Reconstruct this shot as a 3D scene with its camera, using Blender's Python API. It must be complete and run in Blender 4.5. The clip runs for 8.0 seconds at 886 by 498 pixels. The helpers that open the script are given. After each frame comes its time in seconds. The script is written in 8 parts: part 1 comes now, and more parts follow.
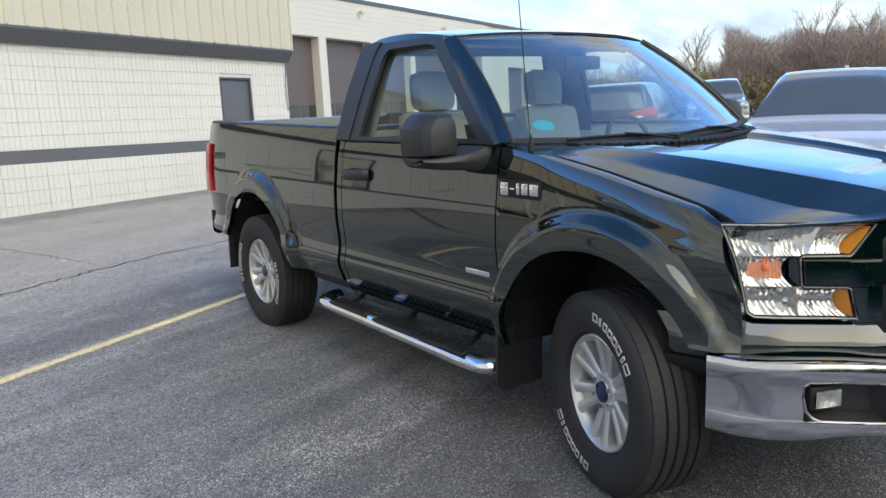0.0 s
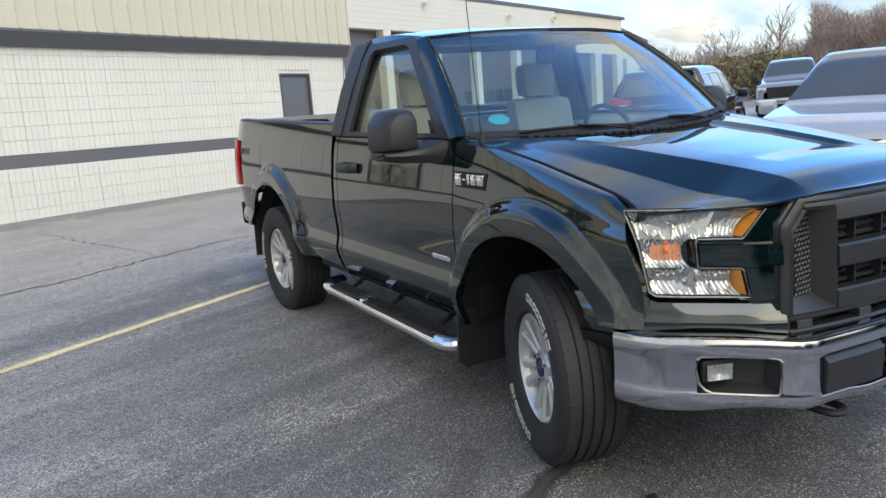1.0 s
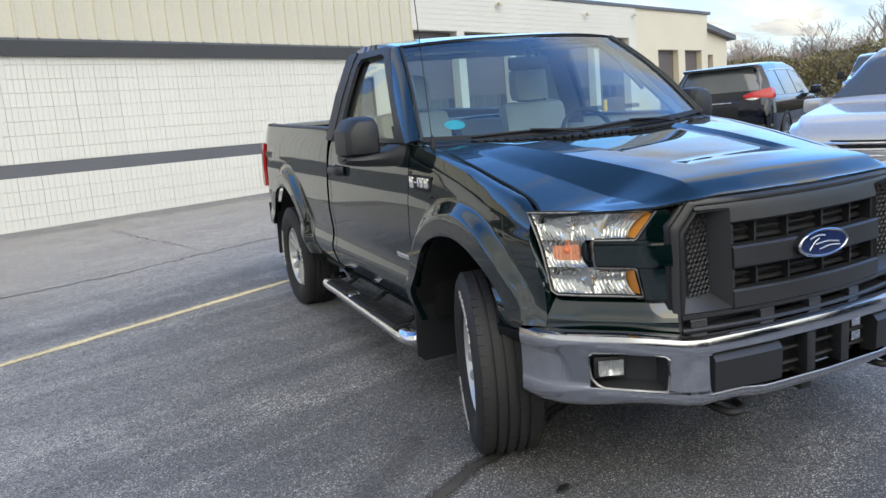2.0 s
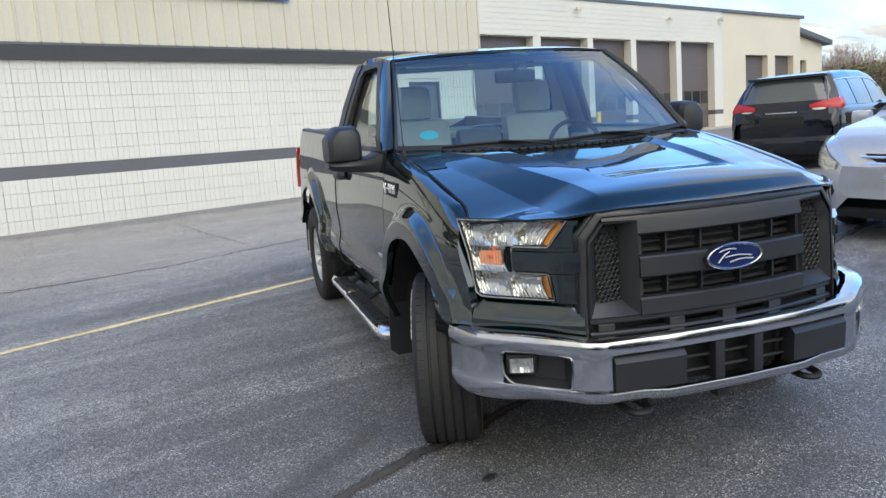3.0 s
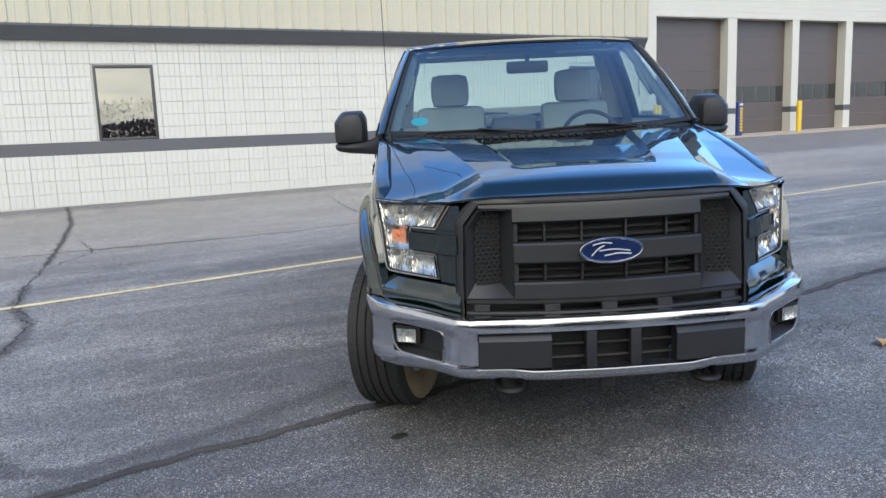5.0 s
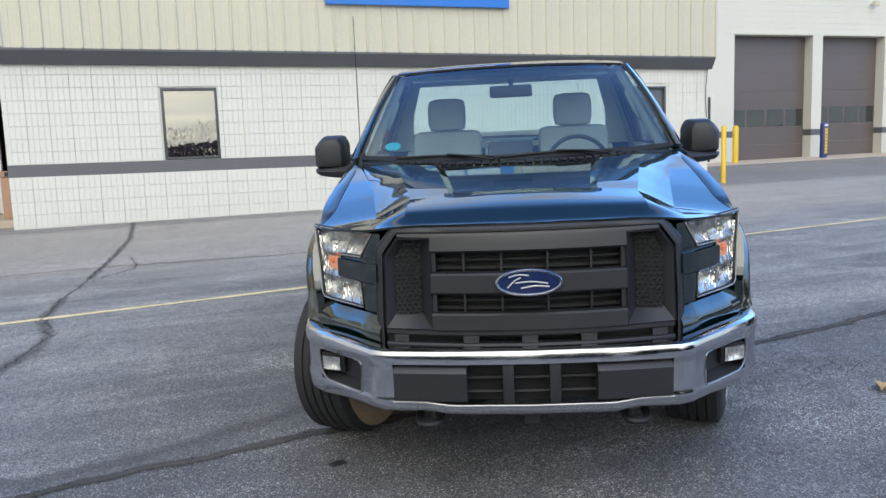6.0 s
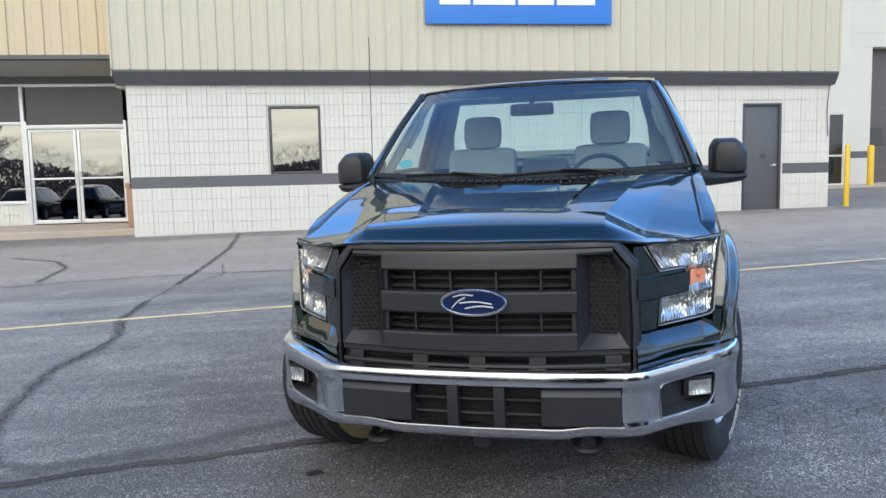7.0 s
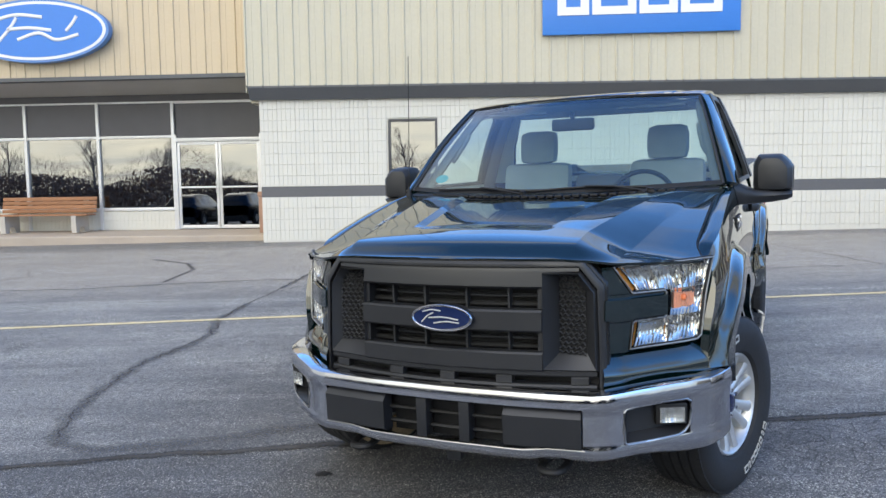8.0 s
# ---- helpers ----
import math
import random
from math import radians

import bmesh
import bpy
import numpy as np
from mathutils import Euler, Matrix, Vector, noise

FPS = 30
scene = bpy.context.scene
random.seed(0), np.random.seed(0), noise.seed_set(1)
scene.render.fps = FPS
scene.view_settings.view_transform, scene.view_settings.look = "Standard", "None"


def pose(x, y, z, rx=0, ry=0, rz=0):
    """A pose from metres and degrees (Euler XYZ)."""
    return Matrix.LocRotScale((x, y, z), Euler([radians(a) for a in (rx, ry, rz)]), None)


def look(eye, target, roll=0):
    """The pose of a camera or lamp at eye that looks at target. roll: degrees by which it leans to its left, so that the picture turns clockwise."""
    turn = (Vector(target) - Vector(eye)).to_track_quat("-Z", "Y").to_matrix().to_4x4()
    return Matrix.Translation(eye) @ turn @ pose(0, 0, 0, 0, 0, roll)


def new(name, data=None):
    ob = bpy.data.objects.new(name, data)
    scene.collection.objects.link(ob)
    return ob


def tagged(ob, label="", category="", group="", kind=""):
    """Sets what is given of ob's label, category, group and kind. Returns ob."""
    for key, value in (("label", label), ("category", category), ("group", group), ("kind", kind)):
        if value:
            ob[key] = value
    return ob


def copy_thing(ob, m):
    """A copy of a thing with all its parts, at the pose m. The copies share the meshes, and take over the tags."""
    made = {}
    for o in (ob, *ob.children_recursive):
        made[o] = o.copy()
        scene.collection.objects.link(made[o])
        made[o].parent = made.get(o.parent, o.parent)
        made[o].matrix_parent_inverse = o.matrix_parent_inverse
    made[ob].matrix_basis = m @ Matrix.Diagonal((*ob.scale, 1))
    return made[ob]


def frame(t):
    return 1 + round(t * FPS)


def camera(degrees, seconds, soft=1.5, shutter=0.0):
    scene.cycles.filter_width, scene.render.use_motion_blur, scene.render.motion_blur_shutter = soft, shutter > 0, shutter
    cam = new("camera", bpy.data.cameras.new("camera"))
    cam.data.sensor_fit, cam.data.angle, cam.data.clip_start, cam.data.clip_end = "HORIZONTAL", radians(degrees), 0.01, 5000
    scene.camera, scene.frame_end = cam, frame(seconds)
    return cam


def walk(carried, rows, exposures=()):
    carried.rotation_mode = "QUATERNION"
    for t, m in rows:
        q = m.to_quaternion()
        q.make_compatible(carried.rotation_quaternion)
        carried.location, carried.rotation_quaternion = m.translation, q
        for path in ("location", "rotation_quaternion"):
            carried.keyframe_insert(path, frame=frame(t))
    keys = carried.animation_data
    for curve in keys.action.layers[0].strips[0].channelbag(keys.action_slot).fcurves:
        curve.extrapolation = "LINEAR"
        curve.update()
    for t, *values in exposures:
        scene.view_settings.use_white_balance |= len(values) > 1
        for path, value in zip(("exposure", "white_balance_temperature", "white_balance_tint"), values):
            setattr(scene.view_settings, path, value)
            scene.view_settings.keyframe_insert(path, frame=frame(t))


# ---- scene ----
cam = camera(60.7, 8.0)
PATH = [
    (0.0, (0.079, 0.008, 1.469), (1.742, 1.073, 1.150), -3.10),
    (0.5, (0.125, -0.278, 1.472), (1.729, 0.870, 1.145), -3.92),
    (1.0, (0.164, -0.589, 1.468), (1.703, 0.644, 1.133), -4.55),
    (1.5, (0.310, -0.891, 1.455), (1.771, 0.435, 1.128), -5.01),
    (3.0, (0.703, -1.773, 1.435), (1.928, -0.220, 1.143), -4.15),
    (3.5, (0.915, -2.025, 1.427), (2.025, -0.385, 1.148), -3.41),
    (4.0, (1.103, -2.275, 1.403), (2.087, -0.558, 1.111), -2.90),
    (5.5, (1.872, -2.749, 1.393), (2.549, -0.890, 1.101), -2.10),
    (6.0, (2.199, -2.817, 1.403), (2.770, -0.917, 1.152), -1.98),
    (6.5, (2.542, -2.857, 1.399), (2.986, -0.918, 1.191), -1.75),
    (7.0, (2.847, -2.962, 1.390), (3.098, -0.988, 1.192), -1.29),
    (7.5, (3.178, -2.996, 1.397), (3.230, -1.005, 1.218), -0.96),
    (8.0, (3.488, -3.052, 1.407), (3.361, -1.063, 1.242), -0.81),
]
EXPO, KELVIN, TINT = 0.56, 6800, 5
walk(cam, [(t, look(e, g, r)) for t, e, g, r in PATH], [(0.0, EXPO, KELVIN + 300, TINT), (3.0, EXPO, KELVIN + 100, TINT), (8.0, EXPO, KELVIN - 50, TINT)])

# ---- world and sun ----
SUN_EL, SUN_AZ = radians(50), radians(205)   # azimuth from north (+y), clockwise
world = bpy.data.worlds.new("sky")
scene.world = world
world.use_nodes = True
wn, wl = world.node_tree.nodes, world.node_tree.links
wn.clear()


def wnode(kind, **kw):
    n = wn.new(kind)
    for k, v in kw.items():
        n.inputs[k].default_value = v
    return n


wout = wn.new("ShaderNodeOutputWorld")
wbg = wn.new("ShaderNodeBackground")
wsky = wn.new("ShaderNodeTexSky")
wsky.sky_type, wsky.sun_disc = "NISHITA", False
wsky.sun_elevation, wsky.sun_rotation = SUN_EL, SUN_AZ
wsky.air_density, wsky.dust_density, wsky.ozone_density = 1.15, 0.3, 3.0
wtc = wn.new("ShaderNodeTexCoord")
wsep = wn.new("ShaderNodeSeparateXYZ")
wl.new(wtc.outputs["Generated"], wsep.inputs[0])
# cloud layer on a flat sheet overhead: direction divided by its height
wmax = wnode("ShaderNodeMath")
wmax.operation = "MAXIMUM"
wmax.inputs[1].default_value = 0.0
wl.new(wsep.outputs["Z"], wmax.inputs[0])
wadd = wnode("ShaderNodeMath")
wadd.operation = "ADD"
wadd.inputs[1].default_value = 0.16
wl.new(wmax.outputs[0], wadd.inputs[0])
wdiv = wn.new("ShaderNodeVectorMath")
wdiv.operation = "DIVIDE"
wl.new(wtc.outputs["Generated"], wdiv.inputs[0])
wl.new(wadd.outputs[0], wdiv.inputs[1])
wmap = wn.new("ShaderNodeMapping")
wmap.inputs["Location"].default_value = (3.3, 1.7, 0.0)
wmap.inputs["Rotation"].default_value = (0, 0, radians(25))
wmap.inputs["Scale"].default_value = (0.55, 1.15, 0.0)
wl.new(wdiv.outputs[0], wmap.inputs[0])
wno = wnode("ShaderNodeTexNoise", Scale=1.25, Detail=7.0, Roughness=0.55, Distortion=0.35)
wl.new(wmap.outputs[0], wno.inputs["Vector"])
wramp = wn.new("ShaderNodeValToRGB")
wramp.color_ramp.elements[0].position, wramp.color_ramp.elements[0].color = 0.47, (0, 0, 0, 1)
wramp.color_ramp.elements[1].position, wramp.color_ramp.elements[1].color = 0.64, (1, 1, 1, 1)
# a cloud bank stands in the west, a thin one in the east
wwest = wnode("ShaderNodeMath")
wwest.operation = "MULTIPLY"
wwest.inputs[1].default_value = -0.27
wl.new(wsep.outputs["X"], wwest.inputs[0])
weast = wnode("ShaderNodeMath")
weast.operation = "MULTIPLY"
weast.inputs[1].default_value = 0.07
wl.new(wsep.outputs["X"], weast.inputs[0])
wside = wnode("ShaderNodeMath")
wside.operation = "MAXIMUM"
wl.new(wwest.outputs[0], wside.inputs[0])
wl.new(weast.outputs[0], wside.inputs[1])
wbank = wnode("ShaderNodeMath")
wbank.operation = "ADD"
wl.new(wside.outputs[0], wbank.inputs[0])
wl.new(wno.outputs["Fac"], wbank.inputs[1])
wclear = wnode("ShaderNodeMath")
wclear.operation = "SUBTRACT"
wclear.inputs[1].default_value = 0.055
wl.new(wbank.outputs[0], wclear.inputs[0])
wl.new(wclear.outputs[0], wramp.inputs[0])
# cloud brightness varies from grey bases to white tops
wno2 = wnode("ShaderNodeTexNoise", Scale=2.6, Detail=5.0, Roughness=0.6)
wl.new(wmap.outputs[0], wno2.inputs["Vector"])
wcl = wn.new("ShaderNodeValToRGB")
wcl.color_ramp.elements[0].position, wcl.color_ramp.elements[0].color = 0.35, (2.6, 2.85, 3.3, 1)
wcl.color_ramp.elements[1].position, wcl.color_ramp.elements[1].color = 0.70, (5.0, 4.9, 4.75, 1)
wl.new(wno2.outputs["Fac"], wcl.inputs[0])
wmix = wn.new("ShaderNodeMix")
wmix.data_type = "RGBA"
# towards the horizon the clouds close up
wlow = wnode("ShaderNodeMapRange")
wlow.interpolation_type = "SMOOTHSTEP"
wlow.inputs["From Min"].default_value, wlow.inputs["From Max"].default_value = 0.30, 0.10
wlow.inputs["To Max"].default_value = 0.9
wl.new(wsep.outputs["Z"], wlow.inputs["Value"])
wcov = wnode("ShaderNodeMath")
wcov.operation = "MAXIMUM"
wl.new(wramp.outputs[0], wcov.inputs[0])
wl.new(wlow.outputs[0], wcov.inputs[1])
wl.new(wcov.outputs[0], wmix.inputs["Factor"])
# clean cold air: a deeper blue between the clouds
wtone = wn.new("ShaderNodeMix")
wtone.data_type, wtone.blend_type = "RGBA", "MULTIPLY"
wtone.inputs["Factor"].default_value = 1.0
wtone.inputs["B"].default_value = (1.18, 1.76, 2.55, 1)
wl.new(wsky.outputs[0], wtone.inputs["A"])
# the clear sky darkens towards the zenith
wzen = wnode("ShaderNodeMapRange")
wzen.inputs["From Min"].default_value, wzen.inputs["From Max"].default_value = 0.35, 0.90
wzen.inputs["To Min"].default_value, wzen.inputs["To Max"].default_value = 1.32, 0.50
wl.new(wsep.outputs["Z"], wzen.inputs["Value"])
wdeep = wn.new("ShaderNodeVectorMath")
wdeep.operation = "SCALE"
wl.new(wtone.outputs["Result"], wdeep.inputs[0])
wl.new(wzen.outputs[0], wdeep.inputs["Scale"])
wl.new(wdeep.outputs[0], wmix.inputs["A"])
wl.new(wcl.outputs[0], wmix.inputs["B"])
# thin bright haze round the low, veiled sun side of the sky
wdot = wn.new("ShaderNodeVectorMath")
wdot.operation = "DOT_PRODUCT"
wdot.inputs[1].default_value = (-0.28, -0.93, 0.23)
wl.new(wtc.outputs["Generated"], wdot.inputs[0])
wglow = wnode("ShaderNodeMapRange")
wglow.interpolation_type = "SMOOTHSTEP"
wglow.inputs["From Min"].default_value, wglow.inputs["From Max"].default_value = 0.55, 1.0
wl.new(wdot.outputs["Value"], wglow.inputs["Value"])
wveil = wnode("ShaderNodeMath")
wveil.operation = "MULTIPLY"
wveil.inputs[1].default_value = 0.85
wl.new(wglow.outputs[0], wveil.inputs[0])
whaze = wn.new("ShaderNodeMix")
whaze.data_type = "RGBA"
wl.new(wno2.outputs["Fac"], whaze.inputs["Factor"])
whaze.inputs["A"].default_value = (6.0, 6.6, 7.6, 1)
whaze.inputs["B"].default_value = (18.0, 16.4, 12.8, 1)
wmix2 = wn.new("ShaderNodeMix")
wmix2.data_type = "RGBA"
wl.new(wveil.outputs[0], wmix2.inputs["Factor"])
wl.new(wmix.outputs["Result"], wmix2.inputs["A"])
wl.new(whaze.outputs["Result"], wmix2.inputs["B"])
wl.new(wmix2.outputs["Result"], wbg.inputs["Color"])
wbg.inputs["Strength"].default_value = 0.15
wl.new(wbg.outputs[0], wout.inputs["Surface"])

sun = new("sun", bpy.data.lights.new("sun", "SUN"))
sun.data.energy, sun.data.angle, sun.data.color = 1.15, radians(60), (1.0, 0.91, 0.79)
sdir = Vector((math.sin(SUN_AZ) * math.cos(SUN_EL), math.cos(SUN_AZ) * math.cos(SUN_EL), math.sin(SUN_EL)))
sun.matrix_world = look(sdir * 50, (0, 0, 0))


# ---- materials ----
def mat(name, col, rough=0.5, metal=0.0, var=0.12, scale=3.0, fine=60.0, bump=0.0, coat=0.0, rvar=0.08, spec=0.5, per_object=0.0):
    """A painted or plain surface: two scales of colour and roughness variation, fine relief."""
    m = bpy.data.materials.new(name)
    m.use_nodes = True
    nt = m.node_tree
    b = nt.nodes["Principled BSDF"]
    tc = nt.nodes.new("ShaderNodeTexCoord")
    n1 = nt.nodes.new("ShaderNodeTexNoise")
    n1.inputs["Scale"].default_value, n1.inputs["Detail"].default_value = scale, 4
    n2 = nt.nodes.new("ShaderNodeTexNoise")
    n2.inputs["Scale"].default_value, n2.inputs["Detail"].default_value = fine, 3
    for n in (n1, n2):
        nt.links.new(tc.outputs["Object"], n.inputs["Vector"])
    s = nt.nodes.new("ShaderNodeMath")
    s.operation = "ADD"
    nt.links.new(n1.outputs["Fac"], s.inputs[0])
    nt.links.new(n2.outputs["Fac"], s.inputs[1])
    mr = nt.nodes.new("ShaderNodeMapRange")
    mr.inputs["From Min"].default_value, mr.inputs["From Max"].default_value = 0.6, 1.4
    mr.inputs["To Min"].default_value, mr.inputs["To Max"].default_value = 1 - var, 1 + var
    nt.links.new(s.outputs[0], mr.inputs["Value"])
    val = mr.outputs[0]
    if per_object:
        oi = nt.nodes.new("ShaderNodeObjectInfo")
        orr = nt.nodes.new("ShaderNodeMapRange")
        orr.inputs["To Min"].default_value, orr.inputs["To Max"].default_value = 1 - per_object, 1 + per_object
        nt.links.new(oi.outputs["Random"], orr.inputs["Value"])
        mu = nt.nodes.new("ShaderNodeMath")
        mu.operation = "MULTIPLY"
        nt.links.new(val, mu.inputs[0])
        nt.links.new(orr.outputs[0], mu.inputs[1])
        val = mu.outputs[0]
    vm = nt.nodes.new("ShaderNodeVectorMath")
    vm.operation = "SCALE"
    vm.inputs[0].default_value = col
    nt.links.new(val, vm.inputs["Scale"])
    nt.links.new(vm.outputs[0], b.inputs["Base Color"])
    rr = nt.nodes.new("ShaderNodeMapRange")
    rr.inputs["From Min"].default_value, rr.inputs["From Max"].default_value = 0.6, 1.4
    rr.inputs["To Min"].default_value, rr.inputs["To Max"].default_value = max(rough - rvar, 0.0), min(rough + rvar, 1.0)
    nt.links.new(s.outputs[0], rr.inputs["Value"])
    nt.links.new(rr.outputs[0], b.inputs["Roughness"])
    b.inputs["Metallic"].default_value = metal
    b.inputs["Specular IOR Level"].default_value = spec
    b.inputs["Coat Weight"].default_value = coat
    b.inputs["Coat Roughness"].default_value = 0.02
    if bump:
        bp = nt.nodes.new("ShaderNodeBump")
        bp.inputs["Strength"].default_value, bp.inputs["Distance"].default_value = bump, 0.004
        nt.links.new(n2.outputs["Fac"], bp.inputs["Height"])
        nt.links.new(bp.outputs[0], b.inputs["Normal"])
    return m


def glass_mat(name, tint, ior=1.5, rough=0.0, haze=0.0, rise=4.5):
    """A thin pane: clear through, with gloss by its angle and a bluish veil of dust and painted sky sheen."""
    m = bpy.data.materials.new(name)
    m.use_nodes = True
    nt = m.node_tree
    nt.nodes.clear()
    out = nt.nodes.new("ShaderNodeOutputMaterial")
    # gloss rises with the angle, the same from both sides of the pane
    lw = nt.nodes.new("ShaderNodeLayerWeight")
    lw.inputs["Blend"].default_value = 0.5
    pw = nt.nodes.new("ShaderNodeMath")
    pw.operation = "POWER"
    pw.inputs[1].default_value = rise
    nt.links.new(lw.outputs["Facing"], pw.inputs[0])
    fr = nt.nodes.new("ShaderNodeMapRange")
    fr.inputs["To Min"].default_value = ((ior - 1) / (ior + 1)) ** 2
    nt.links.new(pw.outputs[0], fr.inputs["Value"])
    tr = nt.nodes.new("ShaderNodeBsdfTransparent")
    tr.inputs["Color"].default_value = (*tint, 1)
    gl = nt.nodes.new("ShaderNodeBsdfGlossy")
    gl.inputs["Roughness"].default_value = rough
    mix = nt.nodes.new("ShaderNodeMixShader")
    nt.links.new(fr.outputs[0], mix.inputs["Fac"])
    nt.links.new(tr.outputs[0], mix.inputs[1])
    nt.links.new(gl.outputs[0], mix.inputs[2])
    last = mix
    if haze:
        # bluish diffuse veil: thin dust, with reflected sky painted into it
        df = nt.nodes.new("ShaderNodeBsdfDiffuse")
        df.inputs["Color"].default_value = (0.50, 0.53, 0.56, 1)
        tc = nt.nodes.new("ShaderNodeTexCoord")
        no = nt.nodes.new("ShaderNodeTexNoise")
        no.inputs["Scale"].default_value, no.inputs["Detail"].default_value = 2.5, 6
        nt.links.new(tc.outputs["Object"], no.inputs["Vector"])
        mr = nt.nodes.new("ShaderNodeMapRange")
        mr.inputs["From Min"].default_value, mr.inputs["From Max"].default_value = 0.35, 0.75
        mr.inputs["To Max"].default_value = haze
        nt.links.new(no.outputs["Fac"], mr.inputs["Value"])
        m2 = nt.nodes.new("ShaderNodeMixShader")
        nt.links.new(mr.outputs[0], m2.inputs["Fac"])
        nt.links.new(mix.outputs[0], m2.inputs[1])
        nt.links.new(df.outputs[0], m2.inputs[2])
        last = m2
    nt.links.new(last.outputs[0], out.inputs["Surface"])
    return m


def asphalt_mat():
    """Old asphalt: aggregate grains, patches, painted truck shade; more bare stone south of the joint, paler dust near
    the wall.
    """
    m = bpy.data.materials.new("asphalt")
    m.use_nodes = True
    nt = m.node_tree
    N, L = nt.nodes, nt.links
    b = N["Principled BSDF"]
    tc = N.new("ShaderNodeTexCoord")
    P = tc.outputs["Object"]

    def noise_(scale, detail=4, rough=0.55, dist=0.0):
        n = N.new("ShaderNodeTexNoise")
        n.inputs["Scale"].default_value, n.inputs["Detail"].default_value = scale, detail
        n.inputs["Roughness"].default_value, n.inputs["Distortion"].default_value = rough, dist
        L.new(P, n.inputs["Vector"])
        return n.outputs["Fac"]

    def rng(v, a, c, lo=0.0, hi=1.0):
        r = N.new("ShaderNodeMapRange")
        for k, x in zip(("From Min", "From Max", "To Min", "To Max"), (a, c, lo, hi)):
            r.inputs[k].default_value = x
        L.new(v, r.inputs["Value"])
        return r.outputs[0]

    def op(kind, a, c):
        n = N.new("ShaderNodeMath")
        n.operation = kind
        for i, v in ((0, a), (1, c)):
            if isinstance(v, (int, float)):
                n.inputs[i].default_value = v
            else:
                L.new(v, n.inputs[i])
        return n.outputs[0]

    def mix(f, a, c):
        n = N.new("ShaderNodeMix")
        n.data_type = "RGBA"
        L.new(f, n.inputs["Factor"])
        for k, v in (("A", a), ("B", c)):
            if isinstance(v, tuple):
                n.inputs[k].default_value = (*v, 1)
            else:
                L.new(v, n.inputs[k])
        return n.outputs["Result"]

    sep = N.new("ShaderNodeSeparateXYZ")
    L.new(P, sep.inputs[0])
    big, mid, fine = noise_(0.35, 5, 0.6, 0.6), noise_(2.2, 6, 0.65), noise_(55, 3, 0.6)

    def streaks(sx, sy, turn, detail=5):
        """Noise drawn out along the way that cars take."""
        mp = N.new("ShaderNodeMapping")
        mp.inputs["Rotation"].default_value = (0, 0, radians(turn))
        mp.inputs["Scale"].default_value = (sx, sy, 1.0)
        L.new(P, mp.inputs[0])
        n = N.new("ShaderNodeTexNoise")
        n.inputs["Scale"].default_value, n.inputs["Detail"].default_value = 1.0, detail
        n.inputs["Roughness"].default_value, n.inputs["Distortion"].default_value = 0.62, 0.7
        L.new(mp.outputs[0], n.inputs["Vector"])
        return n.outputs["Fac"]

    # aggregate: grains of stone in the binder
    vo = N.new("ShaderNodeTexVoronoi")
    vo.inputs["Scale"].default_value = 85
    L.new(P, vo.inputs["Vector"])
    grain = rng(vo.outputs["Distance"], 0.46, 0.24)
    hue = N.new("ShaderNodeSeparateXYZ")
    L.new(vo.outputs["Color"], hue.inputs[0])
    # wheel-worn streaks bare the stone; the coat south of the joint is newer
    yj = op("SUBTRACT", sep.outputs["Y"], op("MULTIPLY", sep.outputs["X"], 0.145))
    south = rng(op("ADD", yj, op("MULTIPLY", mid, 0.35)), 0.95, 0.70)
    lane, cross = streaks(0.22, 1.5, -5), streaks(0.35, 2.6, -28)
    worn = rng(op("ADD", op("MULTIPLY", lane, 0.65), op("MULTIPLY", cross, 0.45)), 0.51, 0.68)
    blotch = noise_(1.1, 6, 0.66, 1.0)
    worn = op("MINIMUM", op("ADD", op("MULTIPLY", worn, 0.9), op("MULTIPLY", rng(blotch, 0.53, 0.70), 0.7)), 1.0)
    base = mix(rng(big, 0.36, 0.66), (0.205, 0.204, 0.205), (0.335, 0.327, 0.315))
    base = mix(op("MULTIPLY", rng(lane, 0.46, 0.32), 0.55), base, (0.135, 0.136, 0.140))
    base = mix(op("MULTIPLY", worn, 0.55), base, (0.460, 0.445, 0.415))
    base = mix(op("MULTIPLY", south, 0.66), base, (0.085, 0.087, 0.094))
    # dried pale film in puddle shapes on the newer coat
    film = op("MULTIPLY", rng(noise_(1.5, 6, 0.62, 0.6), 0.50, 0.72), op("ADD", 0.10, op("MULTIPLY", south, 0.50)))
    base = mix(film, base, (0.34, 0.355, 0.385))
    # shade beside and under the truck, painted as two dark patches
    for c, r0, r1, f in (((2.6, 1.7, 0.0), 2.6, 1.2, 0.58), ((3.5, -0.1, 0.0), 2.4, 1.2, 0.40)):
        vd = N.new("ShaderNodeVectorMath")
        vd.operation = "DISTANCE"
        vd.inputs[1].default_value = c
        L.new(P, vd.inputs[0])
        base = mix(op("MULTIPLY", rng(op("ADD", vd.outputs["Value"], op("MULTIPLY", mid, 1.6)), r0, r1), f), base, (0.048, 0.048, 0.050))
    # dust and dry tan grey between the long crack and the building, a darker strip along the wall's foot
    dust = op("MULTIPLY", rng(op("ADD", sep.outputs["Y"], op("MULTIPLY", big, 2.4)), 6.6, 8.6), op("ADD", 0.66, op("MULTIPLY", blotch, 0.5)))
    base = mix(dust, base, (0.49, 0.44, 0.375))
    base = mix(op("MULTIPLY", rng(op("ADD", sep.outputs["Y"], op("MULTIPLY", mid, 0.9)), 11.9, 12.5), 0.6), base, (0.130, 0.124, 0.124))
    # dark spots
    spot = noise_(0.9, 3, 0.5, 1.2)
